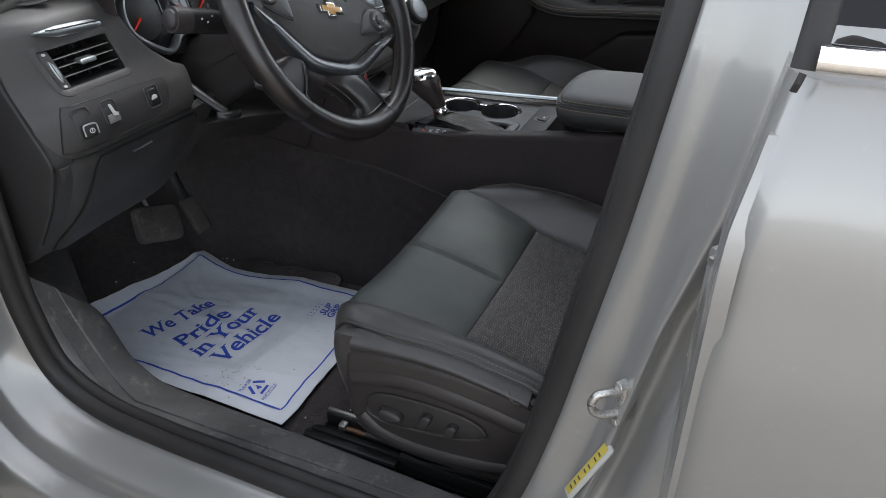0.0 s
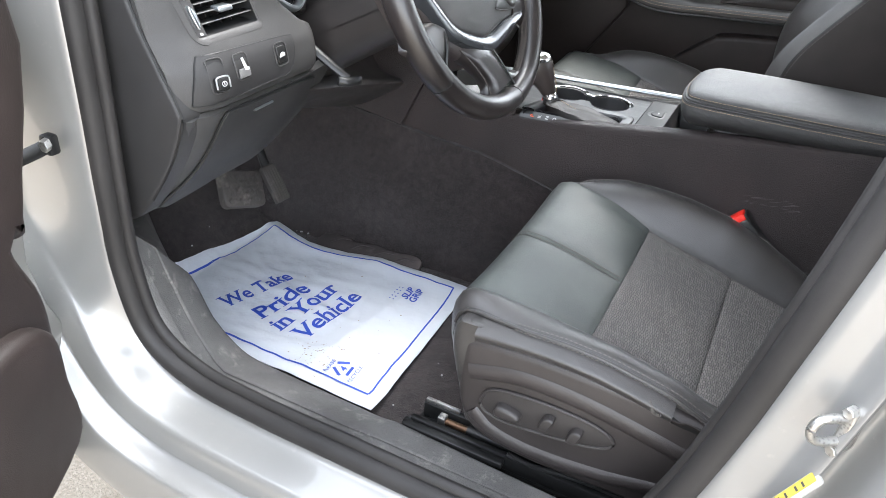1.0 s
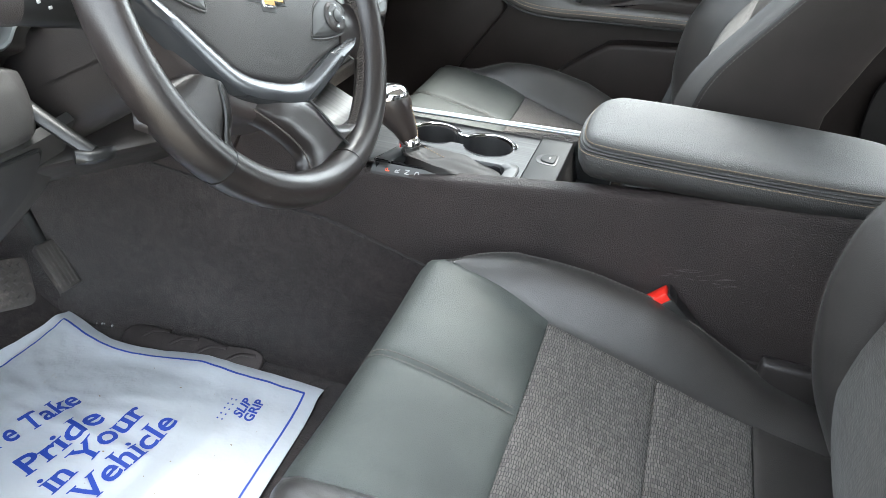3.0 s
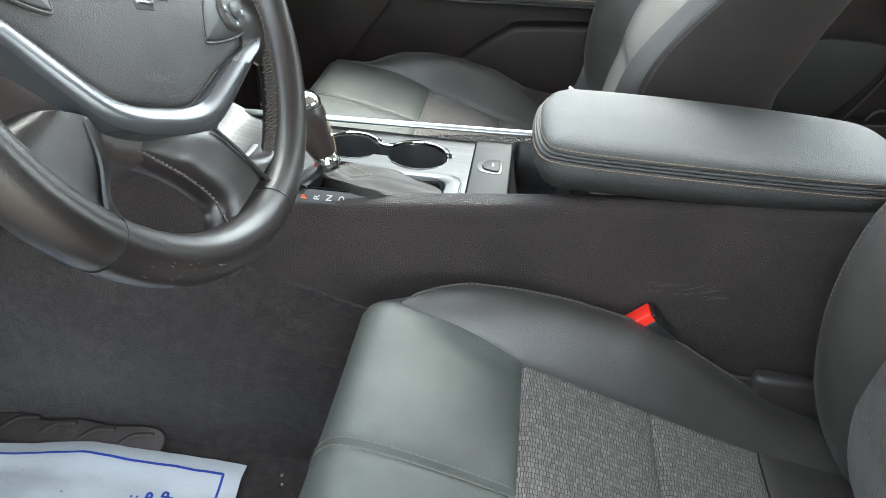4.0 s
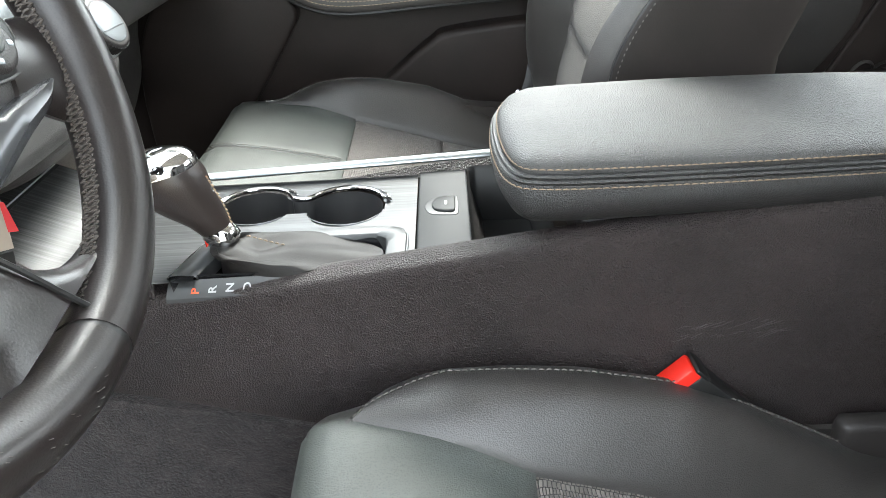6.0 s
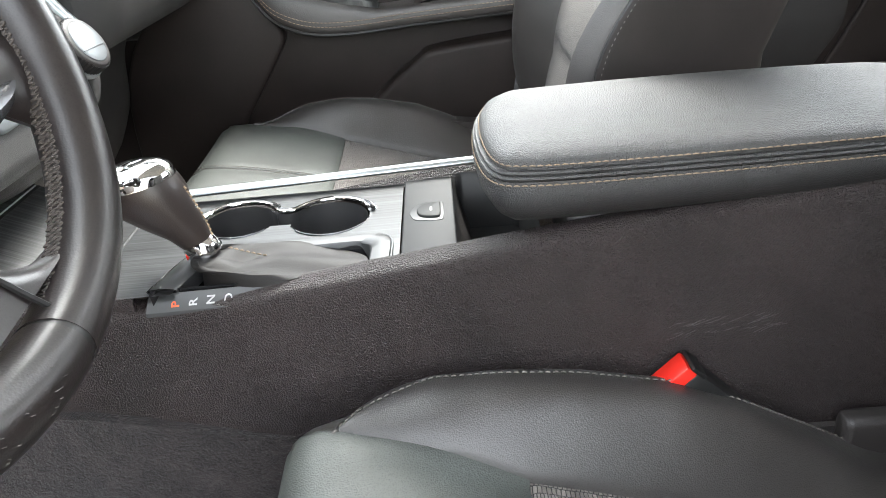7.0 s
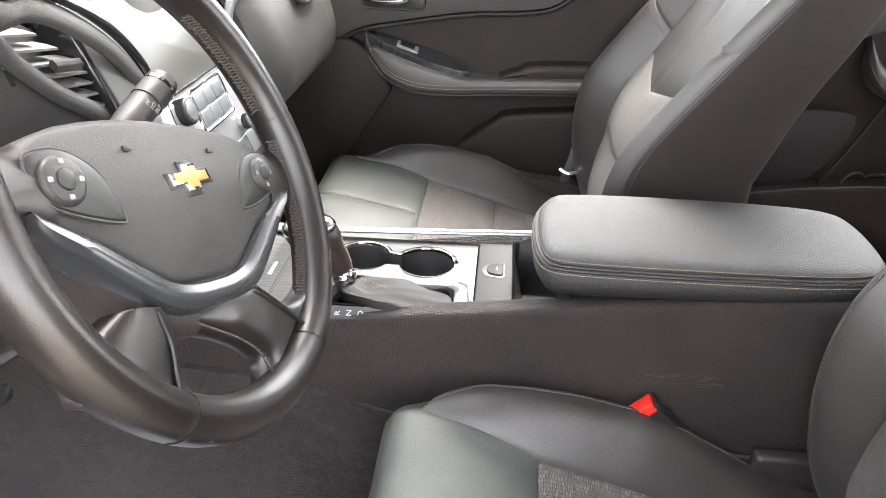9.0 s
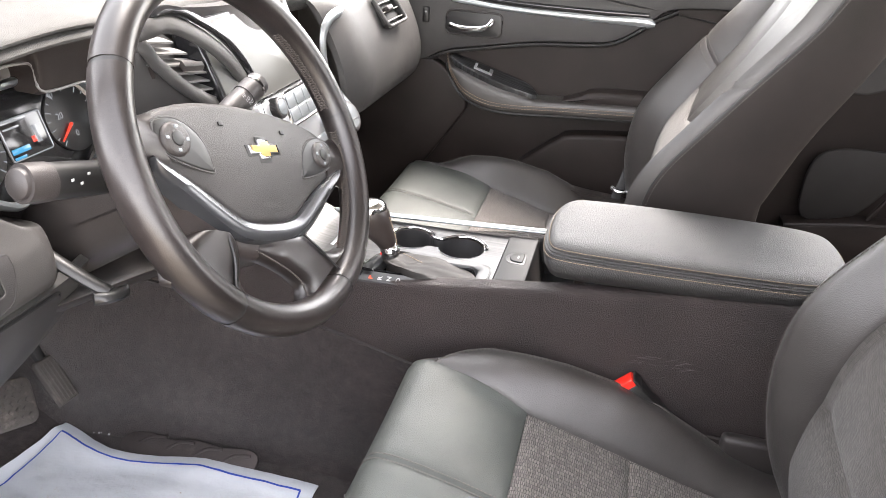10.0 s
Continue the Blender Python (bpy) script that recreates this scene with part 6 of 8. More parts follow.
strip = lambda u, v, d: np.array([u, v, 0.6482 + 0.70 * (v + 0.1065) + 0.030 * (u - 0.06) + d])
part("gear_strip", slab([(0.010, -0.1185), (0.190, -0.1185), (0.190, -0.1050), (0.010, -0.1050)], strip, -0.0030, 0.0006, 0.0004), GATE, console, "dark satin strip with gear letters")
for s, x, m in (("P", 0.033, ORANGEMARK), ("R", 0.047, WHITEMARK), ("N", 0.061, WHITEMARK), ("D", 0.075, WHITEMARK)):
    part("gear_letter", words(s, 0.0090, lambda u, v, d, x=x: strip(x - v + 0.003, -0.1162 + u, 0.0011), 0, bold=0.0002), m, console)
# bright strip on the passenger edge
ch = [(-0.10, 0.070, 0.655), (0.0, 0.074, 0.659), (0.13, 0.080, 0.663), (0.30, 0.089, 0.668)]
part("bright_strip", sweep(cr(ch, 8), 0.0065, 0.004, 10), SATIN, console, "long chrome edge strip")
# plate with a push button, then the open bin in front of the armrest
pl = frame_fn((0.2335, -0.004, top_z(0.23) + 0.002), (1, 0, 0.012), (0, 1, 0), (0, 0, 1))
plate = part("button_plate", slab([(-0.0235, -0.092), (0.0235, -0.084), (0.0235, 0.078), (-0.0235, 0.076)], pl, -0.02, 0.001, 0.002), PLATE, console, "satin grey plate with a push button")
part("button_recess", slab(cr([(-0.016, -0.010), (-0.017, 0.002), (-0.009, 0.016), (0.010, 0.020), (0.0135, 0.012), (0.0135, -0.014), (0.009, -0.020), (-0.010, -0.018)], 3, True), pl, 0.0004, 0.0016, 0.0008), BLACK, plate, "dark recess round the button")
part("push_button", slab(cr([(-0.010, -0.006), (-0.0105, 0.002), (-0.005, 0.012), (0.009, 0.015), (0.0105, 0.010), (0.0105, -0.010), (0.007, -0.015), (-0.006, -0.012)], 3, True), pl, 0.0012, 0.0036, 0.0012), PLATE, plate, "satin grey push button")
part("button_mark", slab(rrect(0.0022, 0.008, 0.0006, 0.002, 0.0), pl, 0.0036, 0.0040, 0.0001), WHITEMARK, plate)
part("bin", loft([[np.array([x, y, z]) for x, y in rrect(w, d, 0.008, 0.292, -0.005)] for w, d, z in ((0.070, 0.160, 0.660), (0.066, 0.156, 0.657), (0.060, 0.148, 0.60))], "end"), BLACK, console)
part("bin_lining", solid([[(0.2565, y, 0.656), (0.263, y, 0.63), (0.272, y, 0.603)] for y in (-0.078, 0.0, 0.07)], (-0.003, 0, 0)), TRIM, console)

# armrest lid
arm = thing("armrest", (0.47, -0.02, 0.70), "padded black leather armrest with tan double stitching", "armrest")


def arm_ring(inset, z0, z1):
    """The lid's plan outline drawn in by inset; the base height changes along x."""
    o = [(0.285, -0.108), (0.305, -0.120), (0.36, -0.124), (0.50, -0.124), (0.62, -0.118), (0.668, -0.096), (0.682, -0.050), (0.680, 0.020), (0.660, 0.058), (0.60, 0.074), (0.45, 0.080), (0.33, 0.074), (0.298, 0.062), (0.280, 0.030), (0.274, -0.020), (0.276, -0.075)]
    q = offset2(cr(o, 5, True), inset)
    return [np.array([u, v, z0 + (z1 - z0) * np.clip((u - 0.28) / 0.38, 0, 1)]) for u, v in q]


layers = [(0.030, 0.686, 0.700), (0.018, 0.688, 0.702), (0.010, 0.694, 0.707), (0.0035, 0.705, 0.716), (0.0008, 0.718, 0.7255), (0.0030, 0.7258, 0.7322), (0.0075, 0.7268, 0.7332)]
part("lid_side", loft([arm_ring(*l) for l in layers]), PAD_LEATHER, arm)
for inset, z0, z1 in ((0.0042, 0.7282, 0.7344), (0.0062, 0.7316, 0.7374)):
    r = arm_ring(inset, z0, z1)
    part("welt", sweep(r, 0.0026, 0.0021, 8, closed=True), PAD_LEATHER, arm)


def shrunk(k, z0, z1):
    base = arm_ring(0.018, 0, 0)
    c = np.array([0.478, -0.022, 0])
    h = lambda u: z0 + (z1 - z0) * np.clip((u - 0.28) / 0.38, 0, 1)
    return [np.array([c[0] + (p[0] - c[0]) * (0.55 + 0.45 * k), c[1] + (p[1] - c[1]) * k, h(p[0])]) for p in base]


layers = [(0.0120, 0.7318, 0.7374), (0.0078, 0.7332, 0.7388), (0.0076, 0.7370, 0.7422), (0.0105, 0.7412, 0.7455), (0.018, 0.7448, 0.7482)]
part("lid_top", loft([arm_ring(*l) for l in layers] + [shrunk(0.85, 0.7470, 0.7499), shrunk(0.6, 0.7482, 0.7508), shrunk(0.3, 0.7488, 0.7513), shrunk(0.05, 0.7490, 0.7515)]), PAD_LEATHER, arm, "smooth padded leather lid top")
for inset, z0, z1 in ((0.0074, 0.7366, 0.7418), (0.0012, 0.7236, 0.7302)):
    r = arm_ring(inset, z0, z1)
    part("stitching", dashes(np.array(r + [r[0]]), 0.0058, 0.0046, 0.00065, (0, 0, 1), 0.0), THREAD, arm, "tan thread stitching")
part("hinge_base", rbox((0.32, 0.15, 0.045), (0.50, -0.02, 0.668), 0.01), BLACK, arm)

# shifter
sh = thing("gear_shifter", (0.05, -0.06, 0.65), "leather gear shifter with a chrome cap and boot", "gear shifter")


def ring_at(c, ax, ra, rb, n=22, front=0.0):
    """Ring round c across the axis ax in the xz plane: ra along x, rb across."""
    ax = unit((ax[0], 0, ax[1]))
    s = np.array([ax[2], 0, -ax[0]])
    out = []
    for q in np.linspace(0, 2 * math.pi, n, endpoint=False):
        k = 1.0 + 0.20 * float(np.clip((c[1] - 0.685) / 0.035, 0, 1))
        out.append(np.array([c[0] - 0.0025 - 0.20 * (c[1] - 0.665), -0.060, c[1] - 0.0055]) + s * ra * k * math.cos(q) + np.array([0, rb * k * math.sin(q), 0]))
    return out


tilt_ax = (-0.42, 1.0)
part("collar", loft([ring_at((0.0505, 0.664), tilt_ax, 0.0135, 0.0135), ring_at((0.0500, 0.666), tilt_ax, 0.0145, 0.0145), ring_at((0.0462, 0.675), tilt_ax, 0.0140, 0.0140), ring_at((0.0455, 0.677), tilt_ax, 0.0125, 0.0125)]), CHROME, sh, "chrome collar")
part("knob_grip", loft([ring_at(c, a, ra, rb) for c, a, ra, rb in (((0.0465, 0.676), tilt_ax, 0.0130, 0.0125), ((0.0425, 0.688), tilt_ax, 0.0165, 0.0155), ((0.034, 0.703), (-0.5, 1), 0.0215, 0.0185), ((0.0265, 0.717), (-0.4, 1), 0.0262, 0.0208), ((0.022, 0.727), (-0.25, 1), 0.0275, 0.022), ((0.0205, 0.7325), (-0.18, 1), 0.0272, 0.0218))]), GRIP, sh, "black leather grip")
part("chrome_cap", loft([ring_at(c, (-0.16, 1), ra, rb) for c, ra, rb in (((0.0208, 0.7318), 0.0276, 0.0222), ((0.0202, 0.7365), 0.0280, 0.0224), ((0.0200, 0.7395), 0.0270, 0.0214), ((0.0200, 0.7420), 0.0252, 0.0198), ((0.0202, 0.7442), 0.0222, 0.0174), ((0.0205, 0.7460), 0.0176, 0.0138), ((0.0207, 0.7472), 0.0120, 0.0094), ((0.0208, 0.7478), 0.0060, 0.0047), ((0.0208, 0.7480), 0.0012, 0.0010))]), CHROME, sh, "mirror chrome shifter cap")
part("release_button", rbox((0.008, 0.014, 0.020), (-0.0132, -0.060, 0.7125), 0.003, 2), BLACK, sh)
part("red_mark", rbox((0.0012, 0.006, 0.008), (0.0330, -0.0660, 0.6620), 0.0004), REDPLASTIC, sh)
part("grip_stitching", dashes(cr([(0.0557, -0.0640, 0.6775), (0.0543, -0.0650, 0.6895), (0.0516, -0.0660, 0.7005), (0.0478, -0.0670, 0.7125), (0.0435, -0.0670, 0.7240)], 6), 0.004, 0.003, 0.0010, (1, -0.2, 0)), THREAD, sh)
rows = []
for cx, z, ra, rb in ((0.048, 0.6600, 0.0140, 0.0140), (0.056, 0.6590, 0.022, 0.020), (0.074, 0.660, 0.042, 0.026), (0.094, 0.6575, 0.068, 0.030), (0.102, 0.654, 0.080, 0.033), (0.102, 0.640, 0.082, 0.034)):
    rows.append([np.array([cx + ra * math.cos(q) * (1.0 if math.cos(q) > 0 else 0.7), -0.082 + (0.022 if z > 0.66 else 0.008) + rb * math.sin(q), z - (0.006 * max(0, math.cos(q)) if z < 0.66 else 0) + 0.0012 * math.sin(5 * q + z * 300) + 0.0016 * noise.noise(Vector((cx * 40, q * 2, z * 90)))]) for q in np.linspace(0, 2 * math.pi, 44, endpoint=False)])
part("boot", loft(rows), BOOT, sh, "creased black leather boot")
part("boot_stitching", dashes(cr([(0.066, -0.060, 0.662), (0.10, -0.066, 0.6545), (0.14, -0.070, 0.6505), (0.175, -0.070, 0.645)], 6), 0.005, 0.0036, 0.0008), THREAD, sh)


# ---------------------------------------------------------------- seats
def make_seat(name, cx, cy, side, label, switches, recline=0.0, nose=0.0, fw=0.150, sunk=1.0, edge0=0.20, deep=0.0, crown=0.20, seam_z=0.655, tip_z=0.845, dip=0.050):
    """A front seat. cx: shift along the car; cy: its centre line; side: -1 where its outer flank is at low y."""
    st_ = thing(name, (cx + 0.38, cy, 0.31), label, "car seat", "front seats")
    # profile over the front edge and along the cushion
    prof = cr([(0.215, 0.385), (0.168, 0.42), (0.138, 0.470), (0.127, 0.515), (0.129, 0.548), (0.144, 0.569), (0.172, 0.5715), (0.225, 0.561), (0.296, 0.540), (0.37, 0.517), (0.44, 0.496), (0.51, 0.478), (0.57, 0.466), (0.66, 0.452)], 8)
    prof[:, 0] -= nose * np.clip((0.296 - prof[:, 0]) / 0.13, 0, 1)
    arc = np.r_[0, np.cumsum(np.linalg.norm(np.diff(prof, axis=0), axis=1))]

    def along(s):
        return np.array([np.interp(s, arc, prof[:, 0]), np.interp(s, arc, prof[:, 1])])

    def s_at(x):
        i = int(np.argmin(np.abs(prof[40:, 0] - x))) + 40
        return arc[i]

    RIDGE = [(0.16, 0.0), (0.18, 0.004), (0.20, 0.013), (0.23, 0.028), (0.28, 0.044), (0.34, 0.058), (0.417, 0.066), (0.47, 0.058), (0.53, 0.040), (0.58, 0.022), (0.66, 0.010)]

    def bolster(x, w):
        a = abs(w)
        peak = 0.009 * min(1.0, a / 0.19) ** 3 * math.exp(-((x - 0.155) / 0.05) ** 2) if switches else 0.0
        if a < 0.155:
            return -0.004 * (1 - (a / 0.155) ** 2) + peak
        h = float(np.interp(x, [q[0] for q in RIDGE], [q[1] for q in RIDGE]))
        wide_ = 0.018 if w * side > 0 else 0.0
        t = (a - 0.155) / (0.060 + wide_)
        up_ = math.sin(min(1, t) * math.pi / 2) ** 1.3
        drop = 0.0
        if a > 0.215 + wide_ * 1.2:
            drop = 0.016 * ((a - 0.215 - wide_ * 1.2) / (0.037 - wide_ * 1.2)) ** 2.6
        return h * up_ - drop + peak

    def S(s, w, off=0.0):
        x, z = along(s)
        return np.array([cx + x + off * 0.2, cy + w, z + bolster(x, w) * np.clip((s - 0.10) / 0.10, 0, 1) + off])

    def patch(s0, s1, w0, w1, ns, nw, tuck=0.0045, rad=0.007, extra=None, rise=0.0):
        """Part of the cushion's skin between seams, its edges drawn down into the seam."""
        P = []
        for i in range(ns):
            row = []
            for j in range(nw):
                fs, fw = i / (ns - 1), j / (nw - 1)
                # crowd the rows towards the edges
                fs = fs + 0.11 * math.sin(2 * math.pi * fs) * -1 * 0.8
                fw = fw + 0.11 * math.sin(2 * math.pi * fw) * -1 * 0.8
                s, w = s0 + (s1 - s0) * fs, w0 + (w1 - w0) * fw
                if extra:
                    s, w = extra(s, w)
                d = min((s - s0), (s1 - s), (w - w0), (w1 - w)) if not extra else min(fs * (s1 - s0), (1 - fs) * (s1 - s0), fw * (w1 - w0), (1 - fw) * (w1 - w0))
                t = tuck * math.exp(-max(0, d) / rad)
                row.append(S(s, w, -t + rise))
            P.append(row)
        return solid(P, (0, 0, -0.012))

    sf = s_at(0.296)
    sm = s_at(0.438)
    sr = s_at(0.565)
    end = arc[-1]
    W = 0.163
    s_tip = s_at(0.155)

    def taper(s, w):
        k_ = np.clip((s - s_tip) / (sf - s_tip), 0, 1)
        return s, w * (1 - 0.142 * k_)

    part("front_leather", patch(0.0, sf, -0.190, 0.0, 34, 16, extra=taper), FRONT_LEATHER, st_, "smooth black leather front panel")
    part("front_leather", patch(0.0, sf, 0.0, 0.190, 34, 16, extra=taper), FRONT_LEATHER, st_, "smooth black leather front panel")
    part("seat_fabric", patch(sf, sm, -W, W, 24, 30, tuck=0.008, rad=0.008, rise=0.001), FABRIC, st_, "grey ribbed woven fabric")
    part("seat_fabric", patch(sm, sr, -W, W, 22, 30, tuck=0.008, rad=0.008, rise=0.001), FABRIC, st_, "grey ribbed woven fabric")
    part("rear_leather", patch(sr, end, -W, W, 14, 20), LEATHER, st_)
    for k in (-1, 1):
        # bolster: from its rounded tip back along the fabric
        outer = switches and k == side
        b0 = s_at(0.168 - 0.6 * nose) if not outer else 0.075
        P = []
        for i in range(44):
            f = i / 43
            s = b0 + (end - b0) * f
            x, _ = along(s)
            wi = 0.190 - 0.027 * np.clip((x - 0.155) / 0.141, 0, 1)
            wo = 0.193 + 0.059 * np.clip((x - 0.165) / 0.065, 0, 1) ** 0.55
            if outer:
                wi, wo = (0.190 if s < s_tip else wi), 0.216 + 0.017 * np.clip((s - b0) / 0.10, 0, 1) + 0.011 * np.clip((x - 0.165) / 0.065, 0, 1)
            row = []
            for j in range(16):
                g_ = j / 15
                w = wi + (wo - wi) * g_
                t = 0.0045 * math.exp(-min(g_, 1 - g_) * (wo - wi) / 0.006)
                p = S(s, k * w, -t)
                if outer:
                    # the corner turns back in plan and down in height
                    q_ = float(np.clip(1 - (s - b0) / 0.20, 0, 1))
                    p = p + np.array([0.034 * g_ ** 2.2 * min(1, 1.4 * q_), 0, 0.010 * math.sin(math.pi * g_) * math.exp(-((s - s_tip) / 0.05) ** 2) - 0.012 * g_ ** 2 * q_])
                row.append(p)
            P.append(row)
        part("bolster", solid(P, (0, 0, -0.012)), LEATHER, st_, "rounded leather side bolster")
        edge = [P[i][14 if k == side else 11] for i in range(0, 44, 1)]
        edge2 = [P[i][13] for i in range(0, 44, 1)]
        if outer:
            edge = [P[i][15] * 0.35 + P[i][14] * 0.65 + np.array([0, 0, 0.0016]) for i in range(15, 44)]
            edge2 = [P[i][15] + np.array([0, k * 0.0050, -0.0006]) for i in range(15, 44)]
        part("stitching", dashes(np.array(edge), 0.0060, 0.0038, 0.0009), PALETHREAD, st_)
        if k == side:
            part("piping", sweep([P[i][15] + np.array([0, k * 0.001, 0.001]) for i in range(44)], 0.0026, n=8), LEATHER, st_)
            part("stitching", dashes(np.array(edge2), 0.0060, 0.0038, 0.0009), PALETHREAD, st_)
        # flank below the bolster
        F = []
        for i in range(0, 44, 2):
            p = P[i][15]
            if outer:
                zb = min(float(np.interp(p[0] - cx, [0.14, 0.168, 0.22, 0.30, 0.40, 0.50, 0.62], [0.535, 0.548, 0.556, 0.558, 0.552, 0.535, 0.520])), p[2] - 0.024)
                F.append([p + np.array([0, 0, -0.001]), np.array([p[0], cy + k * 0.2575, p[2] - 0.007]), np.array([p[0], cy + k * 0.2640, (p[2] + zb) / 2]), np.array([p[0], cy + k * 0.2590, zb + 0.002]), np.array([p[0], cy + k * 0.249, zb - 0.008])])
                continue
            F.append([p + np.array([0, 0, -0.001]), p + np.array([0, k * 0.0050, -0.012]), p + np.array([0, k * 0.0050, -0.030]), np.array([p[0], cy + k * 0.246, max(p[2] - 0.050, 0.50)])])
        # front corner of the flank wraps round to the nose
        lead = []
        for s__ in np.linspace(0.015, b0 - 0.004, 8):
            p = S(s__, k * 0.188, -0.003)
            lead.append([p, p + np.array([0.006, k * 0.014, -0.003]), p + np.array([0.016, k * 0.030, -0.010]), p + np.array([0.034, k * 0.048, -0.03])])
        if outer:
            low_i = [i for i in range(18) if P[i][15][2] <= 0.556 or P[i][15][0] - cx <= 0.170]
            C = []
            for i in low_i:
                p = P[i][15]
                back_ = np.array([cx + 0.176, cy + k * 0.2545, p[2] - 0.004])
                C.append([p + np.array([0.002, -k * 0.004, -0.001]), p * 0.5 + back_ * 0.5 + np.array([-0.011, k * 0.011, 0]), back_, back_ + np.array([0.02, -k * 0.006, 0])])
            part("corner", solid([cr(r, 4) for r in C], (0.004, -k * 0.004, 0)), LEATHER, st_, "rounded leather corner of the cushion")
            # added plug that closes the open gap between corner and flank meshes
            part("corner_plug", rbox((0.040, 0.026, 0.013), (cx + 0.176, cy + k * 0.240, 0.5655), 0.005, 3), LEATHER, st_, "leather plug filling the gap under the corner seam")
        F = [r for r in F if r[0][2] > 0.548 and r[0][0] - cx > 0.152] if outer else lead + F
        part("flank", solid([cr(r, 4) for r in F], (0, -k * 0.006, 0)), LEATHER, st_, "leather cushion flank")
    part("stitching", dashes(np.array([S(s, 0.0045, -0.0016) for s in np.linspace(0.11, sf - 0.004, 50)]), 0.0055, 0.0042, 0.0009), PALETHREAD, st_)
    part("stitching", dashes(np.array([S(s, -0.0045, -0.0016) for s in np.linspace(0.11, sf - 0.004, 50)]), 0.0055, 0.0042, 0.0009), PALETHREAD, st_)

    bx = cx + recline
    # backrest: front bolster edge and depth by height, following the recline
    BF = [(0.45, 0.650), (0.50, 0.622), (0.56, 0.600), (0.64, 0.586), (0.72, 0.590), (0.78, 0.612), (0.86, 0.668), (0.93, 0.719), (1.01, 0.779), (1.06, 0.806), (1.12, 0.842), (1.17, 0.872)]
    BR = [(0.45, 0.80), (0.56, 0.785), (0.64, 0.775), (0.73, 0.775), (0.85, 0.820), (0.95, 0.874), (1.02, 0.905), (1.10, 0.935), (1.17, 0.955)]

    BR = [(z, x + deep) for z, x in BR]

    def bf(z):
        return float(np.interp(z, *zip(*[(q[0], q[1]) for q in BF])))

    zf = cr([(z, bf(z)) for z in (0.45, 0.50, 0.56, 0.64, 0.72, 0.78, 0.86, 0.93, 1.01, 1.06, 1.12, 1.17)], 4)

    def back(z, w, off=0.0):
        x = float(np.interp(z, zf[:, 0], zf[:, 1]))
        a = abs(w)
        rec = float(np.interp(z, [0.45, 0.56, 0.66, 0.80, 0.92, 1.02, 1.17], [0.004, 0.020, 0.052, 0.062, 0.050, 0.030, 0.016]))
        rec *= sunk
        a0 = fw - 0.01
        if a < a0:
            d = rec - 0.008 * (1 - (a / a0) ** 2)
        else:
            t = min(1, (a - a0) / max(0.03, crown - a0))
            d = rec * (1 - math.sin(t * math.pi / 2) ** 1.4)
            if edge0 > 0.21 and w * side < 0:
                d = rec * (1 - t) ** 0.8
        if a > edge0:
            d += (0.028 if edge0 < 0.21 else 0.012) * ((a - edge0) / (0.245 - edge0)) ** 2.2
        return np.array([bx + x + d - off, cy + w, z + 0.3 * off])

    def bpatch(z0, z1, w0, w1, nz, nw, shape=None):
        P = []
        for i in range(nz):
            row = []
            for j in range(nw):
                fz, fr = i / (nz - 1), j / (nw - 1)
                z, w = z0 + (z1 - z0) * fz, w0 + (w1 - w0) * fr
                if shape:
                    z, w = shape(fz, fr)
                d = min(fz * abs(z1 - z0), (1 - fz) * abs(z1 - z0), fr * abs(w1 - w0), (1 - fr) * abs(w1 - w0))
                row.append(back(z, w, -0.0045 * math.exp(-d / 0.006)))
            P.append(row)
        return solid(P, (0.012, 0, 0))

    part("back_fabric", bpatch(0.455, seam_z, -fw, fw, 18, 22), SHADED_BACK_FABRIC, st_, "grey ribbed woven backrest fabric")

    def notch(fz, fr):
        w = -fw + 2 * fw * fr
        top = tip_z - dip * (1 - abs(w) / fw)
        return seam_z + (top - seam_z) * fz, w

    part("back_fabric", bpatch(seam_z, tip_z, -fw, fw, 20, 23, notch), SHADED_BACK_FABRIC, st_, "grey ribbed woven backrest fabric")
    for k in (-1, 1):
        def upper(fz, fr, k=k):
            w = k * (0.0 + fw * fr)
            low_ = tip_z - dip * (1 - abs(w) / fw)
            return low_ + (1.16 - low_) * fz, w

        part("upper_leather", bpatch(0.80, 1.16, 0.0, fw, 22, 12, upper), BACK_LEATHER, st_, "smooth black leather upper backrest")
        P = []
        for i in range(46):
            z = 0.455 + (1.155 - 0.455) * i / 45
            row = []
            for j in range(16):
                g_ = j / 15
                w = fw + (0.248 - fw) * g_
                row.append(back(z, k * w, -0.0045 * math.exp(-min(g_, 1 - g_) * (0.248 - fw) / 0.006)))
            P.append(row)
        # lower and upper cover meet in a drawn-in seam that rises towards the side
        for z0, z1, n_ in ((0.455, None, 32), (None, 1.155, 24)):
            Q = []
            for i in range(n_):
                row = []
                for j in range(20):
                    g_ = j / 19
                    w = fw + (0.248 - fw) * g_
                    mid = tip_z + 0.042 + 0.055 * g_
                    a_, b_ = (z0, mid) if z1 is None else (mid, z1)
                    f_ = i / (n_ - 1)
                    f_ = 1 - (1 - f_) ** 1.5 if z1 is None else f_ ** 1.5
                    z = a_ + (b_ - a_) * f_
                    d_ = abs(mid - z)
                    row.append(back(z, k * w, -0.0045 * math.exp(-min(g_, 1 - g_) * (0.248 - fw) / 0.006) - 0.0045 * math.exp(-d_ / 0.007)))
                Q.append(row)
            part("back_bolster", solid(Q, (0.012, 0, 0)), LEATHER, st_, "curved leather backrest bolster")
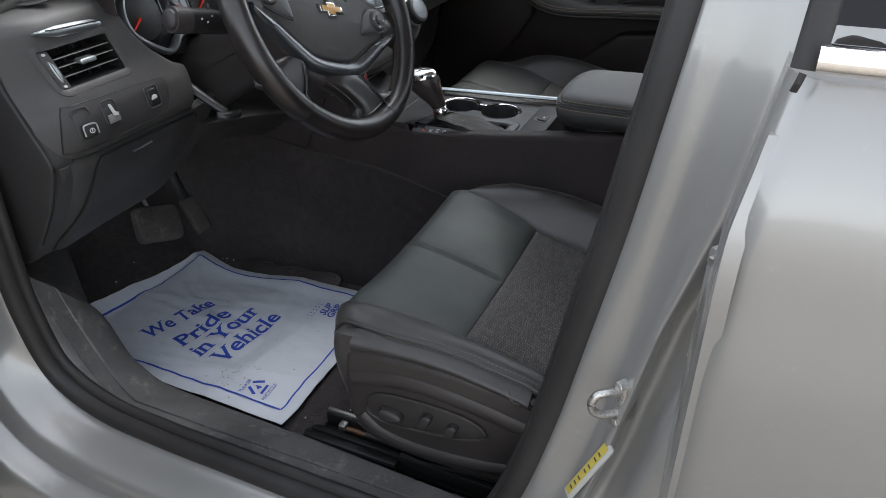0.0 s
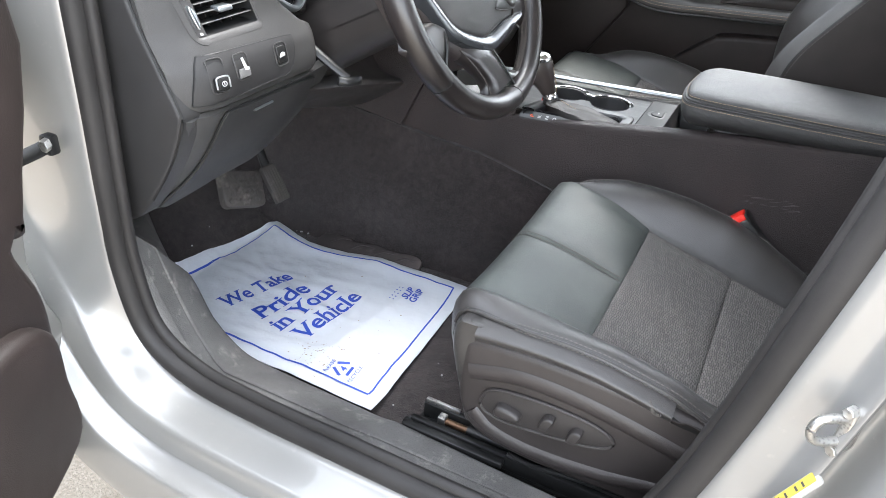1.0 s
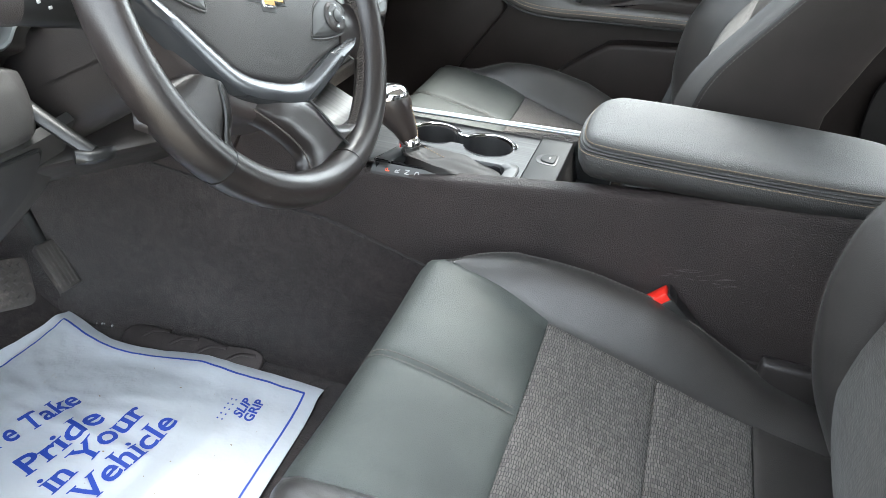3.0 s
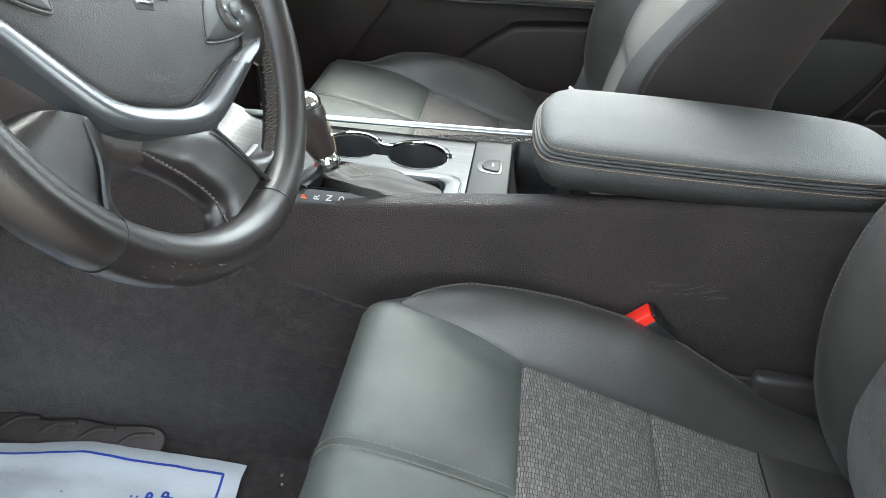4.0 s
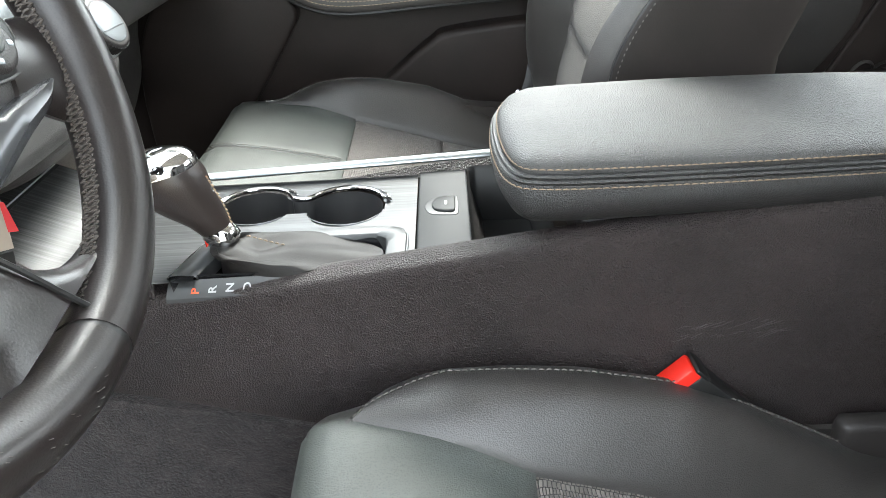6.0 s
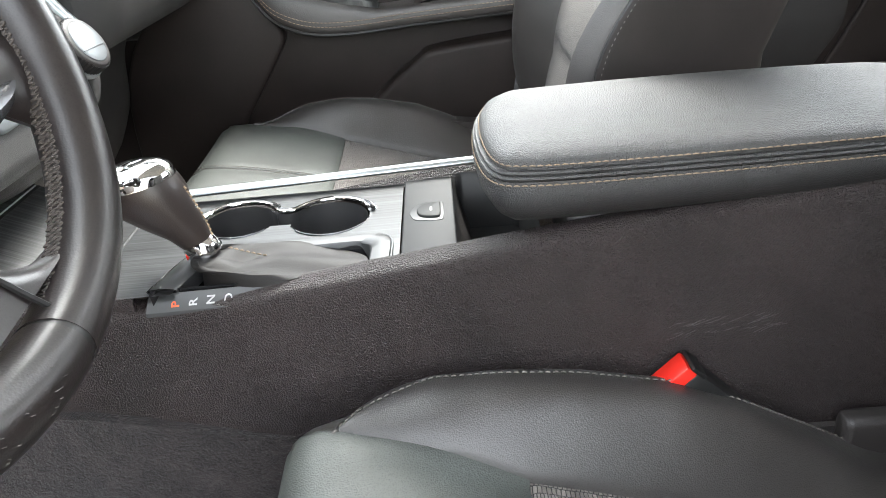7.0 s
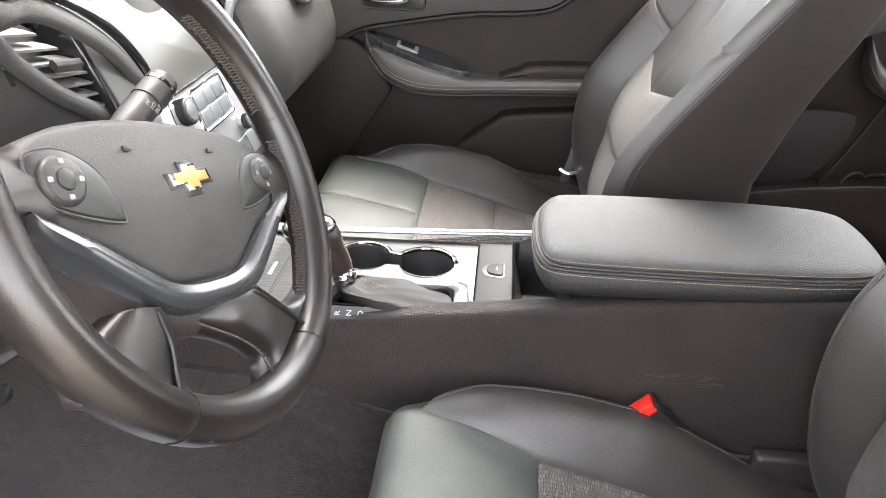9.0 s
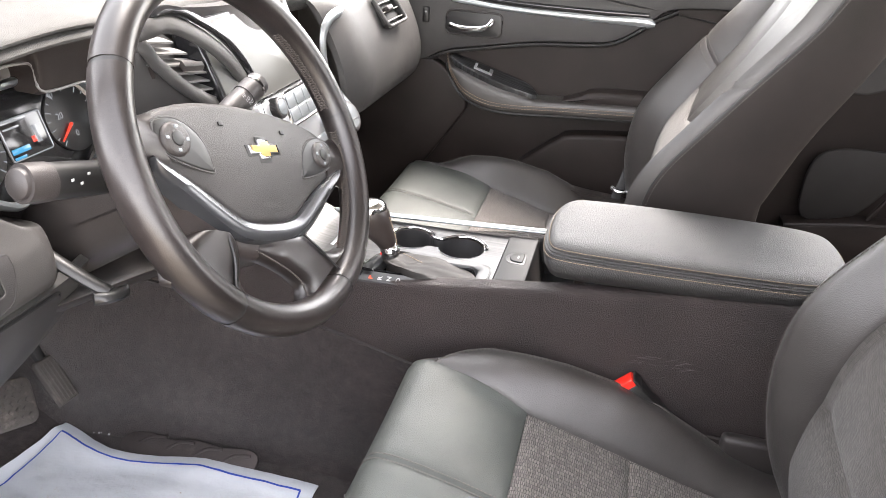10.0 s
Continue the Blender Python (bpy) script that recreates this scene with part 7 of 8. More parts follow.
        for lift in (0.009, -0.009):
            arc_ = [back(tip_z + 0.042 + 0.055 * g_ + lift, k * (fw + (0.248 - fw) * g_), -0.001) for g_ in np.linspace(0.04, 0.96, 24)]
            part("stitching", dashes(np.array(arc_), 0.0062, 0.0044, 0.0008, (-1, 0, 0.3)), GREYTHREAD, st_)
        part("seam", sweep([p[15] + np.array([0.005, k * 0.001, 0]) for p in P], 0.0022, n=6), BLACK, st_)
        if edge0 < 0.21:
            part("stitching", dashes(np.array([p[9 if k != side else 13] for p in P]), 0.0062, 0.0044, 0.0008, (-1, 0, 0.3)), GREYTHREAD, st_)
        part("stitching", dashes(np.array([p[15] + np.array([0.010, k * 0.0025, 0]) for p in P]), 0.0062, 0.0044, 0.0008, (0, k, 0)), GREYTHREAD, st_)
        F = []
        for i in range(0, 46, 3):
            p = P[i][15]
            xr = bx + float(np.interp(p[2], *zip(*BR)))
            F.append([p + np.array([0.004, 0, 0]), p + np.array([0.012, k * 0.004, 0]), p * 0.5 + np.array([xr, cy + k * 0.252, p[2]]) * 0.5, np.array([xr - 0.012, cy + k * 0.240, p[2]]), np.array([xr, cy + k * 0.222, p[2]])])
        part("back_side", solid([cr(r, 4) for r in F], (0, -k * 0.006, 0)), SIDE_VINYL, st_, "smooth dark vinyl backrest side panel")
    R = []
    for z in np.linspace(0.455, 1.155, 14):
        xr = bx + float(np.interp(z, *zip(*BR)))
        R.append([(xr + 0.010 * (1 - (w / 0.222) ** 2), cy + w, z) for w in np.linspace(-0.222, 0.222, 9)])
    part("back_panel", solid(R, (-0.01, 0, 0)), TRIM, st_)
    T = []
    for w in np.linspace(-0.245, 0.245, 15):
        a, b = back(1.155, w), np.array([bx + float(np.interp(1.155, *zip(*BR))), cy + w * 0.91, 1.155])
        T.append([a, a * 0.7 + b * 0.3 + np.array([0, 0, 0.018]), a * 0.3 + b * 0.7 + np.array([0, 0, 0.018]), b])
    part("back_top", solid([cr(r, 4) for r in T], (0, 0, -0.006)), LEATHER, st_)
    part("frame", rbox((0.44, 0.40, 0.09), (cx + 0.42, cy, 0.375), 0.02), BLACK, st_)

    # plastic side shield with power switches
    k = side

    def shield(u, v, d):
        return np.array([cx + u, cy + k * (0.246 + d), v])

    so = [(0.155, 0.470), (0.157, 0.525), (0.168, 0.548), (0.22, 0.556), (0.30, 0.558), (0.40, 0.552), (0.50, 0.535), (0.62, 0.52), (0.66, 0.47), (0.64, 0.41), (0.50, 0.392), (0.32, 0.382), (0.235, 0.384), (0.185, 0.398), (0.162, 0.430)]
    sh_ = part("side_shield", slab(cr(so, 4, True), shield, -0.03, 0.012, 0.012, 4), SHIELD, st_, "moulded black plastic side shield")
    hi = [shield(u, v, 0.0125) for u, v in cr([(0.172, 0.500), (0.24, 0.518), (0.32, 0.517), (0.42, 0.500), (0.55, 0.470)], 6)]
    part("shield_ridge", sweep(hi, 0.012, 0.004, 8, (0, k, 0)), SHIELD, sh_)
    lo = [shield(u, v, 0.0115) for u, v in cr([(0.180, 0.436), (0.21, 0.413), (0.27, 0.404), (0.36, 0.412), (0.45, 0.430), (0.58, 0.440)], 6)]
    part("shield_ridge", sweep(lo, 0.011, 0.005, 8, (0, k, 0)), SHIELD, sh_)
    if switches:
        pl_o = [(0.192, 0.455), (0.198, 0.478), (0.222, 0.490), (0.28, 0.495), (0.335, 0.492), (0.362, 0.482), (0.366, 0.468), (0.345, 0.456), (0.29, 0.446), (0.235, 0.440), (0.205, 0.443)]
        pan = part("switch_plate", slab(cr(pl_o, 4, True), shield, 0.008, 0.0145, 0.002), TRIM, sh_, "black oval plate with power seat switches")
        rg = [shield(u, v, 0.0145) for u, v in cr(pl_o, 4, True)]
        part("plate_edge", sweep(rg + [rg[0]], 0.0022, n=8), TRIM, pan)
        sw = [(-0.018, -0.004), (-0.016, 0.006), (-0.006, 0.009), (0.014, 0.005), (0.018, -0.002), (0.012, -0.008), (-0.012, -0.010)]
        part("seat_switch", slab([(0.232 + a, 0.462 + b) for a, b in cr(sw, 3, True)], shield, 0.012, 0.027, 0.005), TRIM, pan)
        for sx, sz in ((0.284, 0.471), (0.321, 0.467)):
            part("seat_switch", slab([(sx + a + 0.35 * b, sz + b) for a, b in rrect(0.015, 0.022, 0.0065)], shield, 0.012, 0.026, 0.0028), TRIM, pan)
    return st_


make_seat("driver_seat", 0.0, -0.385, -1, "black leather driver's seat with grey woven centre panels", True, nose=0.011)
make_seat("passenger_seat", -0.208, 0.395, 1, "black leather passenger seat with grey woven centre panels", False, -0.002, 0.045, 0.152, 1.08, 0.236, 0.028, 0.240, 0.685, 0.826, 0.030)

# worn spot where the cushion seam has split
split = thing("seam_split", (0.403, -0.640, 0.53), "split seam with pale lining on the driver's cushion flank", "leather tear")
part("curl", sweep(cr([(0.393, -0.6435, 0.557), (0.399, -0.6480, 0.551), (0.404, -0.6455, 0.5435), (0.409, -0.6490, 0.548)], 4), 0.0014, 0.0030, 8), GREYTHREAD, split)
part("lining", slab([(0.400, 0.5425), (0.412, 0.5385), (0.432, 0.5350), (0.466, 0.5330), (0.480, 0.5340), (0.470, 0.5395), (0.450, 0.5415), (0.432, 0.5405), (0.414, 0.5470)], lambda u, v, d: np.array([u, -0.6400 - d, v]), 0.0, 0.004, 0.001), DARK, split)
part("torn_edge", sweep(cr([(0.408, -0.6450, 0.5475), (0.428, -0.6462, 0.5420), (0.440, -0.6450, 0.5440), (0.462, -0.6462, 0.5410), (0.480, -0.6445, 0.5370)], 5), 0.0012, 0.0020, 7), SIDE_VINYL, split)

# seat rail of the driver's seat
rail = thing("seat_rail", (0.25, -0.62, 0.30), "black steel seat rail with a greased screw", "seat rail")
for y in (-0.632, -0.596):
    part("rail_channel", rbox((0.66, 0.011, 0.026), (0.415 + 0.1 * (y + 0.632), y, 0.356), 0.003), RAILSTEEL, rail)
part("rail_lip", rbox((0.155, 0.014, 0.010), (0.157, -0.6455, 0.362), 0.003), RAILSTEEL, rail)
part("rail_clip", rbox((0.055, 0.006, 0.008), (0.118, -0.595, 0.371), 0.002), STEEL, rail)
part("rail_base", rbox((0.66, 0.046, 0.008), (0.415, -0.614, 0.340), 0.002), RAILSTEEL, rail)
part("rail_end", rbox((0.012, 0.016, 0.024), (0.083, -0.640, 0.354), 0.004), RAILSTEEL, rail)
part("screw", sweep([(0.13, -0.610, 0.358), (0.168, -0.610, 0.358)], 0.0055, n=10), COPPER, rail, "greased copper-coloured screw")
part("screw_tube", sweep([(0.166, -0.610, 0.359), (0.34, -0.610, 0.359)], 0.009, n=12), RAILSTEEL, rail)
part("screw_nut", rbox((0.012, 0.014, 0.014), (0.125, -0.610, 0.360), 0.002), STEEL, rail)
part("rail_mount", rbox((0.05, 0.05, 0.05), (0.13, -0.617, 0.312), 0.006), RAILSTEEL, rail)
part("rail_mount", rbox((0.05, 0.05, 0.05), (0.66, -0.617, 0.312), 0.006), RAILSTEEL, rail)
single("seat_cable", sweep(cr([(0.235, -0.634, 0.373), (0.27, -0.632, 0.366), (0.30, -0.630, 0.371), (0.352, -0.624, 0.370), (0.42, -0.622, 0.366)], 6), 0.0042, n=8), BLACK, "black wiring loom under the seat edge", "cable")

# buckle of the driver's belt
bk = thing("belt_buckle", (0.46, -0.14, 0.45), "black seat belt buckle with a bright red release", "belt buckle")
bax = unit((-0.72, -0.05, 0.69))
bu = unit((0.69, 0.0, 0.72) - bax * np.dot((0.69, 0.0, 0.72), bax))
bm_ = Matrix((tuple(bu), tuple(np.cross(bax, bu)), tuple(bax))).transposed()
BC = np.array([0.451, -0.146, 0.531])
part("buckle_body", rbox((0.042, 0.024, 0.090), tuple(BC), 0.004, 2, bm_), BLACK, bk)
part("release_button", rbox((0.039, 0.021, 0.026), tuple(BC + bax * 0.042 - bu * 0.001), 0.002, 2, bm_), REDPLASTIC, bk, "bright red release button")
part("slot_lip", rbox((0.004, 0.024, 0.016), tuple(BC + bax * 0.044 + bu * 0.0205), 0.0015, 2, bm_), BLACK, bk)
part("stalk", rbox((0.022, 0.010, 0.13), tuple(BC - bax * 0.095), 0.003, 2, bm_), BLACK, bk)
rc = thing("recliner_cover", (0.59, -0.17, 0.45), "dark plastic recliner cover beside the backrest", "recliner cover")
part("cover", rbox((0.085, 0.022, 0.05), (0.60, -0.150, 0.492), 0.008, 3), TRIM, rc)
part("blue_cap", slab(disc(0.005, 12), frame_fn((0.632, -0.166, 0.497), (1, 0, 0), (0, 0, 1), (0, -1, 0)), 0, 0.006, 0.001), BLUEDOT, rc, "small blue plastic cap")


# ---------------------------------------------------------------- paper floor mat
rngp = random.Random(21)
CREASES = []
for k in range(13):
    a_ = rngp.uniform(-0.5, 3.4)
    CREASES.append((math.cos(a_), math.sin(a_), rngp.uniform(0.2, 0.75) * (math.cos(a_) + math.sin(a_)), rngp.uniform(-0.0035, 0.0055), rngp.uniform(0.016, 0.05)))


def paper(u, v, d=0.0):
    """u: 0..1 from the sill to the tunnel, v: 0..1 from the seat to the pedals."""
    x = 0.0 - 0.525 * v + 0.004 * (u - 0.5) - 0.024 * u * (1 - v)
    far = np.clip((v - 0.80) / 0.20, 0, 1) ** 1.5
    x += far * (0.024 * u - 0.018 * (1 - u))
    y = -0.592 + 0.388 * u + 0.006 * v - 0.030 * u * u * math.exp(-((v - 0.70) / 0.19) ** 2) - 0.010 * max(0.0, 1 - u / 0.06)
    z = 0.289 + 0.85 * max(0.0, -0.500 - x)
    z += 0.0045 * math.sin(5.5 * u + 3.0 * v + 0.6) * math.sin(4.2 * v + 0.8 + 1.5 * u) + 0.0030 * noise.noise(Vector((u * 6, v * 8, 1.3))) + 0.0016 * noise.noise(Vector((u * 17, v * 21, 4.1)))
    for a_, b_, c_, h_, w_ in CREASES:
        q_ = a_ * u + b_ * v - c_
        along_ = -b_ * (u - 0.5) + a_ * (v - 0.6)
        z += h_ * math.exp(-abs(q_) / w_) * math.exp(-(along_ / 0.42) ** 2)
    z += 0.020 * max(0, 0.10 - u) / 0.10 * 0.6
    z += 0.006 * math.exp(-((u - 0.95) / 0.05) ** 2)
    return np.array([x, y, z + 0.004 + d])


pm = thing("paper_mat", (-0.26, -0.40, 0.285), "white paper floor mat with blue printing, creased and slightly soiled", "paper floor mat")
part("sheet", solid([[paper(u, v) for u in np.linspace(0, 1, 60)] for v in np.linspace(0, 1, 80)], (0, 0, -0.0012)), PAPER, pm)
bo = 0.058
bv = 0.045


def band(a, b, w, nn=60):
    a, b = np.array(a), np.array(b)
    t = unit(np.append((b - a) * np.array([0.388, 0.525]), 0))[:2]
    sd = np.array([-t[1] / 0.388, t[0] / 0.525]) * w / 2
    return grid([[paper(*(a + (b - a) * k + sd), 0.0010), paper(*(a + (b - a) * k), 0.0012), paper(*(a + (b - a) * k - sd), 0.0010)] for k in np.linspace(0, 1, nn)])


for a, b in (((bo, bv), (1 - bo, bv)), ((1 - bo, bv), (1 - bo, 1 - bv)), ((1 - bo, 1 - bv), (bo, 1 - bv)), ((bo, 1 - bv), (bo, bv))):
    part("border_line", band(a, b, 0.0034), INK, pm, "blue printed border line")


def lay(u0, v0):
    """Lettering placed with its left end at metres u0 from the sill edge and v0 from the seat edge."""
    return lambda a, b, d: paper((u0 + a) / 0.388, (v0 + b) / 0.525, d)


def lay_line(x0, y0, x1, y1, length):
    """Lettering whose line runs from one point of the floor plan to another; length: its natural length."""
    k = math.hypot(x1 - x0, y1 - y0) / length
    ex, ey = (x1 - x0) / math.hypot(x1 - x0, y1 - y0), (y1 - y0) / math.hypot(x1 - x0, y1 - y0)

    def fn(a, b, d):
        x, y = x0 + ex * a * k - ey * b, y0 + ey * a * k + ex * b
        return paper((y + 0.592) / 0.388, -x / 0.525, d)

    return fn


for text, length, x0, y0, x1, y1 in (("We Take", 0.240, -0.372, -0.508, -0.322, -0.362), ("Pride", 0.129, -0.296, -0.501, -0.270, -0.384), ("in Your", 0.192, -0.246, -0.511, -0.224, -0.350), ("Vehicle", 0.186, -0.196, -0.504, -0.172, -0.346)):
    part("lettering", words(text, 0.050, lay_line(x0, y0, x1, y1, length * 0.050 / 0.064), 0.0016, bold=0.0009, serif=0.0042), INK, pm, "bold blue printed words")
part("lettering", words("SLIP", 0.021, lay(0.287, 0.093), 0.0016, bold=0.0006, font_shear=0.2), INK, pm)
part("lettering", words("GRIP", 0.021, lay(0.287, 0.075), 0.0016, bold=0.0006), INK, pm)
for r in range(2):
    for k in range(5):
        part("printed_dot", grid([[lay(0.277 + 0.010 * k + a, 0.118 + 0.008 * r + b)(0, 0, 0.0015) for a in (-0.0014, 0.0014)] for b in (-0.0014, 0.0014)]), INK, pm)
part("lettering", words("PLEASE", 0.0105, lay(0.030, 0.112), 0.0016), INK, pm)
part("lettering", words("RECYCLE", 0.0105, lay(0.030, 0.064), 0.0016), INK, pm)
for k in range(3):
    a0 = radians(90 + 120 * k)
    c = np.array([0.054, 0.092])
    p0 = c + 0.017 * np.array([math.cos(a0 + 0.35), math.sin(a0 + 0.35)])
    p1 = c + 0.017 * np.array([math.cos(a0 + 2.094 - 0.35), math.sin(a0 + 2.094 - 0.35)])
    part("printed_arrow", band((p0[0] / 0.388, p0[1] / 0.525), (p1[0] / 0.388, p1[1] / 0.525), 0.0055, 8), INK, pm)
part("lettering", words("4", 0.017, lay(0.0495, 0.0855), 0.0016, bold=0.0005), INK, pm)

# dried soil on the paper by the recycling mark
soil_ = Geo()
rng = random.Random(31)
for k in range(150):
    u, v = (rng.gauss(0.16, 0.055), rng.gauss(0.27, 0.060)) if k < 120 else (rng.uniform(0.1, 0.9), rng.uniform(0.1, 0.6))
    g_ = 0.0005 + 0.0016 * rng.random() ** 3
    if u > 0.02 and v > 0.03:
        soil_.join(rbox((g_ * 1.6, g_, 0.0005), tuple(paper(u, v, 0.0003)), 0.0002, 1))
tagged(part("soil_specks", soil_, SOIL), "dried brown soil specks on the paper mat", "dirt", kind="stuff")
# crumbs on the carpet
crumbs = Geo()
rng = random.Random(9)
for k in range(46):
    q = rng.random()
    x, y = -0.47 + 0.20 * q + 0.05 * rng.random(), -0.19 - 0.012 * rng.random()
    if k > 16:
        x, y = -0.60 + 0.85 * rng.random(), -0.60 + 0.42 * rng.random()
        if -0.53 < x < 0.005:
            x = 0.02 + 0.12 * rng.random()
    s = 0.0012 + 0.0022 * rng.random()
    crumbs.join(rbox((s, s * 1.3, s), (x, y, 0.2875 + (0.85 * max(0, -0.5 - x))), s * 0.3, 1))
tagged(part("crumbs", crumbs, WHITEMARK), "pale crumbs scattered on the carpet", "crumbs", kind="stuff")

# ---------------------------------------------------------------- pedals
PEDAL = grained("dusty_pedal_rubber", (0.050, 0.044, 0.041), 0.65, 600, 0.3, 0.0006, dirt=(0.13, 0.115, 0.10))
bp = thing("brake_pedal", (-0.47, -0.34, 0.44), "worn black rubber brake pedal with a diamond tread", "brake pedal")
pn = unit((0.86, -0.05, 0.50))
pu = unit((0.40, 0.80, -0.14) - pn * np.dot((0.40, 0.80, -0.14), pn))
pv = np.cross(pn, pu)
bf_ = frame_fn((-0.466, -0.336, 0.444), pu, pv, pn)
pad_b = part("pedal_pad", slab(rrect(0.098, 0.074, 0.014), bf_, -0.012, 0.006, 0.004), PEDAL, bp)
for i in range(7):
    for j in range(5):
        a, b = -0.036 + 0.012 * i + (0.006 if j % 2 else 0), -0.024 + 0.012 * j
        if abs(a) < 0.042:
            part("tread", slab([(a - 0.005, b), (a, b - 0.005), (a + 0.005, b), (a, b + 0.005)], bf_, 0.005, 0.0085, 0.001), PEDAL, pad_b)
part("pedal_arm", sweep(cr([tuple(bf_(0, 0.0, -0.012)), (-0.52, -0.33, 0.52), (-0.58, -0.33, 0.66), (-0.62, -0.33, 0.80)], 5), 0.008, 0.014, 8), BLACK, bp)
gp_ = thing("accelerator_pedal", (-0.47, -0.215, 0.33), "ribbed black plastic accelerator pedal", "accelerator pedal")
an = unit((0.80, -0.15, 0.58))
au = unit(np.cross((0, 0, 1), an) + np.array([0, 0, 0.0]))
av = np.cross(an, au)
if av[2] < 0:
    av = -av
    au = -au
gf = frame_fn((-0.482, -0.212, 0.392), au, av, an)
gpad = part("pedal_pad", slab([(-0.018, -0.034), (0.017, -0.032), (0.020, 0.044), (0.015, 0.050), (-0.014, 0.050), (-0.019, 0.044)], gf, -0.008, 0.005, 0.004), PEDAL, gp_)
for k in range(5):
    part("pedal_rib", sweep([gf(-0.013 + 0.0065 * k, -0.027, 0.0055), gf(-0.013 + 0.0065 * k, 0.040, 0.0055)], 0.0016, n=6), PEDAL, gpad)
part("pedal_arm", sweep(cr([tuple(gf(0, 0.04, -0.008)), (-0.56, -0.20, 0.52), (-0.64, -0.20, 0.60)], 5), 0.010, 0.008, 8), BLACK, gp_)

# ---------------------------------------------------------------- passenger door
pd = thing("passenger_door", (0.3, 0.74, 0.35), "closed passenger door with black trim, padded armrest and pocket", "car door")
DY = 0.715


def pdoor(u, v, d):
    """u along the car, v up, d into the cabin."""
    y = DY + 0.025 * np.clip((0.62 - v) / 0.3, 0, 1) - 0.0 * u - 0.02 * np.clip((-0.10 - u) / 0.2, 0, 1)
    return np.array([u, y - d, v])


P = [[pdoor(u, v, 0.0) for v in np.linspace(0.33, 1.030, 18)] for u in np.linspace(-0.47, 0.62, 26)]
part("door_panel", solid(P, (0, 0.03, 0)), DOORPLASTIC, pd)
LOW = [(-0.44, 0.70), (-0.19, 0.702), (-0.172, 0.719), (-0.132, 0.774), (-0.079, 0.808), (0.01, 0.828), (0.146, 0.851), (0.255, 0.859), (0.313, 0.869), (0.357, 0.895), (0.388, 0.920), (0.44, 0.948), (0.60, 0.958)]
low_c = cr(LOW, 6)
P = []
for u, v in low_c:
    P.append([pdoor(u, v - 0.001, 0.0), pdoor(u, v, 0.014), pdoor(u, v + 0.003, 0.019), pdoor(u, v + 0.008, 0.0205)] + [pdoor(u, v + 0.008 + (1.024 - v - 0.008) * k, 0.0205 - 0.004 * k) for k in (0.3, 0.6, 0.9, 1.0)])
part("upper_trim", solid(P, (0, 0.006, 0)), DASH, pd, "smooth dark upper door trim")
ledge = [pdoor(u, v, 0.018) for u, v in cr([(-0.172, 0.717), (-0.132, 0.771), (-0.079, 0.804), (0.01, 0.824), (0.146, 0.847), (0.255, 0.855), (0.313, 0.865), (0.357, 0.891), (0.388, 0.916), (0.44, 0.944)], 6)]
part("trim_lip", sweep(ledge, 0.006, 0.005, 8), BLACK, pd)
sil = [pdoor(u, v, 0.021) for u, v in cr([(-0.06, 0.930), (0.08, 0.919), (0.26, 0.916), (0.36, 0.917), (0.396, 0.914)], 6)]
part("bright_blade", sweep(sil, 0.005, [0.006] * 8 + list(np.linspace(0.006, 0.0115, 14)) + [0.010, 0.008, 0.005], 10, (0, 0, 1)), SATIN, pd, "satin silver blade on the door")
blk_ = [pdoor(u, v, 0.0205) for u, v in cr([(-0.06, 0.944), (0.08, 0.933), (0.26, 0.930), (0.38, 0.931)], 6)]
part("blade_shadow_line", sweep(blk_, 0.003, 0.006, 8, (0, 0, 1)), GLOSSBLACK, pd)
# handle in its bowl
bowl = part("handle_bowl", slab(rrect(0.132, 0.054, 0.014, -0.007, 0.879), pdoor, 0.018, 0.0225, 0.002), BLACK, pd)
bring = [pdoor(u, v, 0.0225) for u, v in rrect(0.132, 0.054, 0.014, -0.007, 0.879)]
part("bowl_rim", sweep(bring + [bring[0]], 0.0022, n=8), TRIM, bowl)
hp = [pdoor(u, v, d) for u, v, d in ((-0.062, 0.872, 0.026), (-0.035, 0.869, 0.034), (0.0, 0.870, 0.036), (0.026, 0.877, 0.034), (0.038, 0.892, 0.027))]
part("door_handle", sweep(cr(hp, 5), [0.004, 0.005] + [0.006] * 12 + [0.009] * 4 + [0.010] * 2 + [0.008], 0.007, 10), CHROME, bowl, "chrome interior door handle")
lk = part("lock_switch", slab(rrect(0.016, 0.036, 0.005, -0.122, 0.890), pdoor, 0.018, 0.024, 0.003), BLACK, pd)
part("switch_mark", slab(rrect(0.005, 0.004, 0.001, -0.122, 0.897), pdoor, 0.024, 0.0246, 0.0002), WHITEMARK, lk)
# armrest, a long shelf with a rounded front
rows = []
path = [(-0.067, 0.812, 0.006), (-0.060, 0.788, 0.035), (-0.040, 0.755, 0.050), (-0.012, 0.727, 0.056), (0.04, 0.707, 0.058), (0.11, 0.703, 0.058), (0.22, 0.710, 0.058), (0.42, 0.720, 0.058), (0.60, 0.728, 0.058)]
for u, v, d in cr(path, 6):
    h = 0.020 - 0.004 * np.clip((0.0 - u) / 0.06, 0, 1)
    ht = max(h, min(0.055, 0.786 - 0.27 * (u + 0.063) - v)) if u < 0.17 else h
    sec = [(0.0, ht), (d * 0.6, ht), (d * 0.95, ht * 0.80), (d * 1.02, h * 0.25), (d, -h * 0.45), (d * 0.85, -h * 0.85), (d * 0.5, -h), (0.0, -h)]
    rows.append([pdoor(u, v + b, a) for a, b in cr(sec, 3)])
part("armrest", grid(rows), LEATHER, pd, "padded armrest with stitched edge")
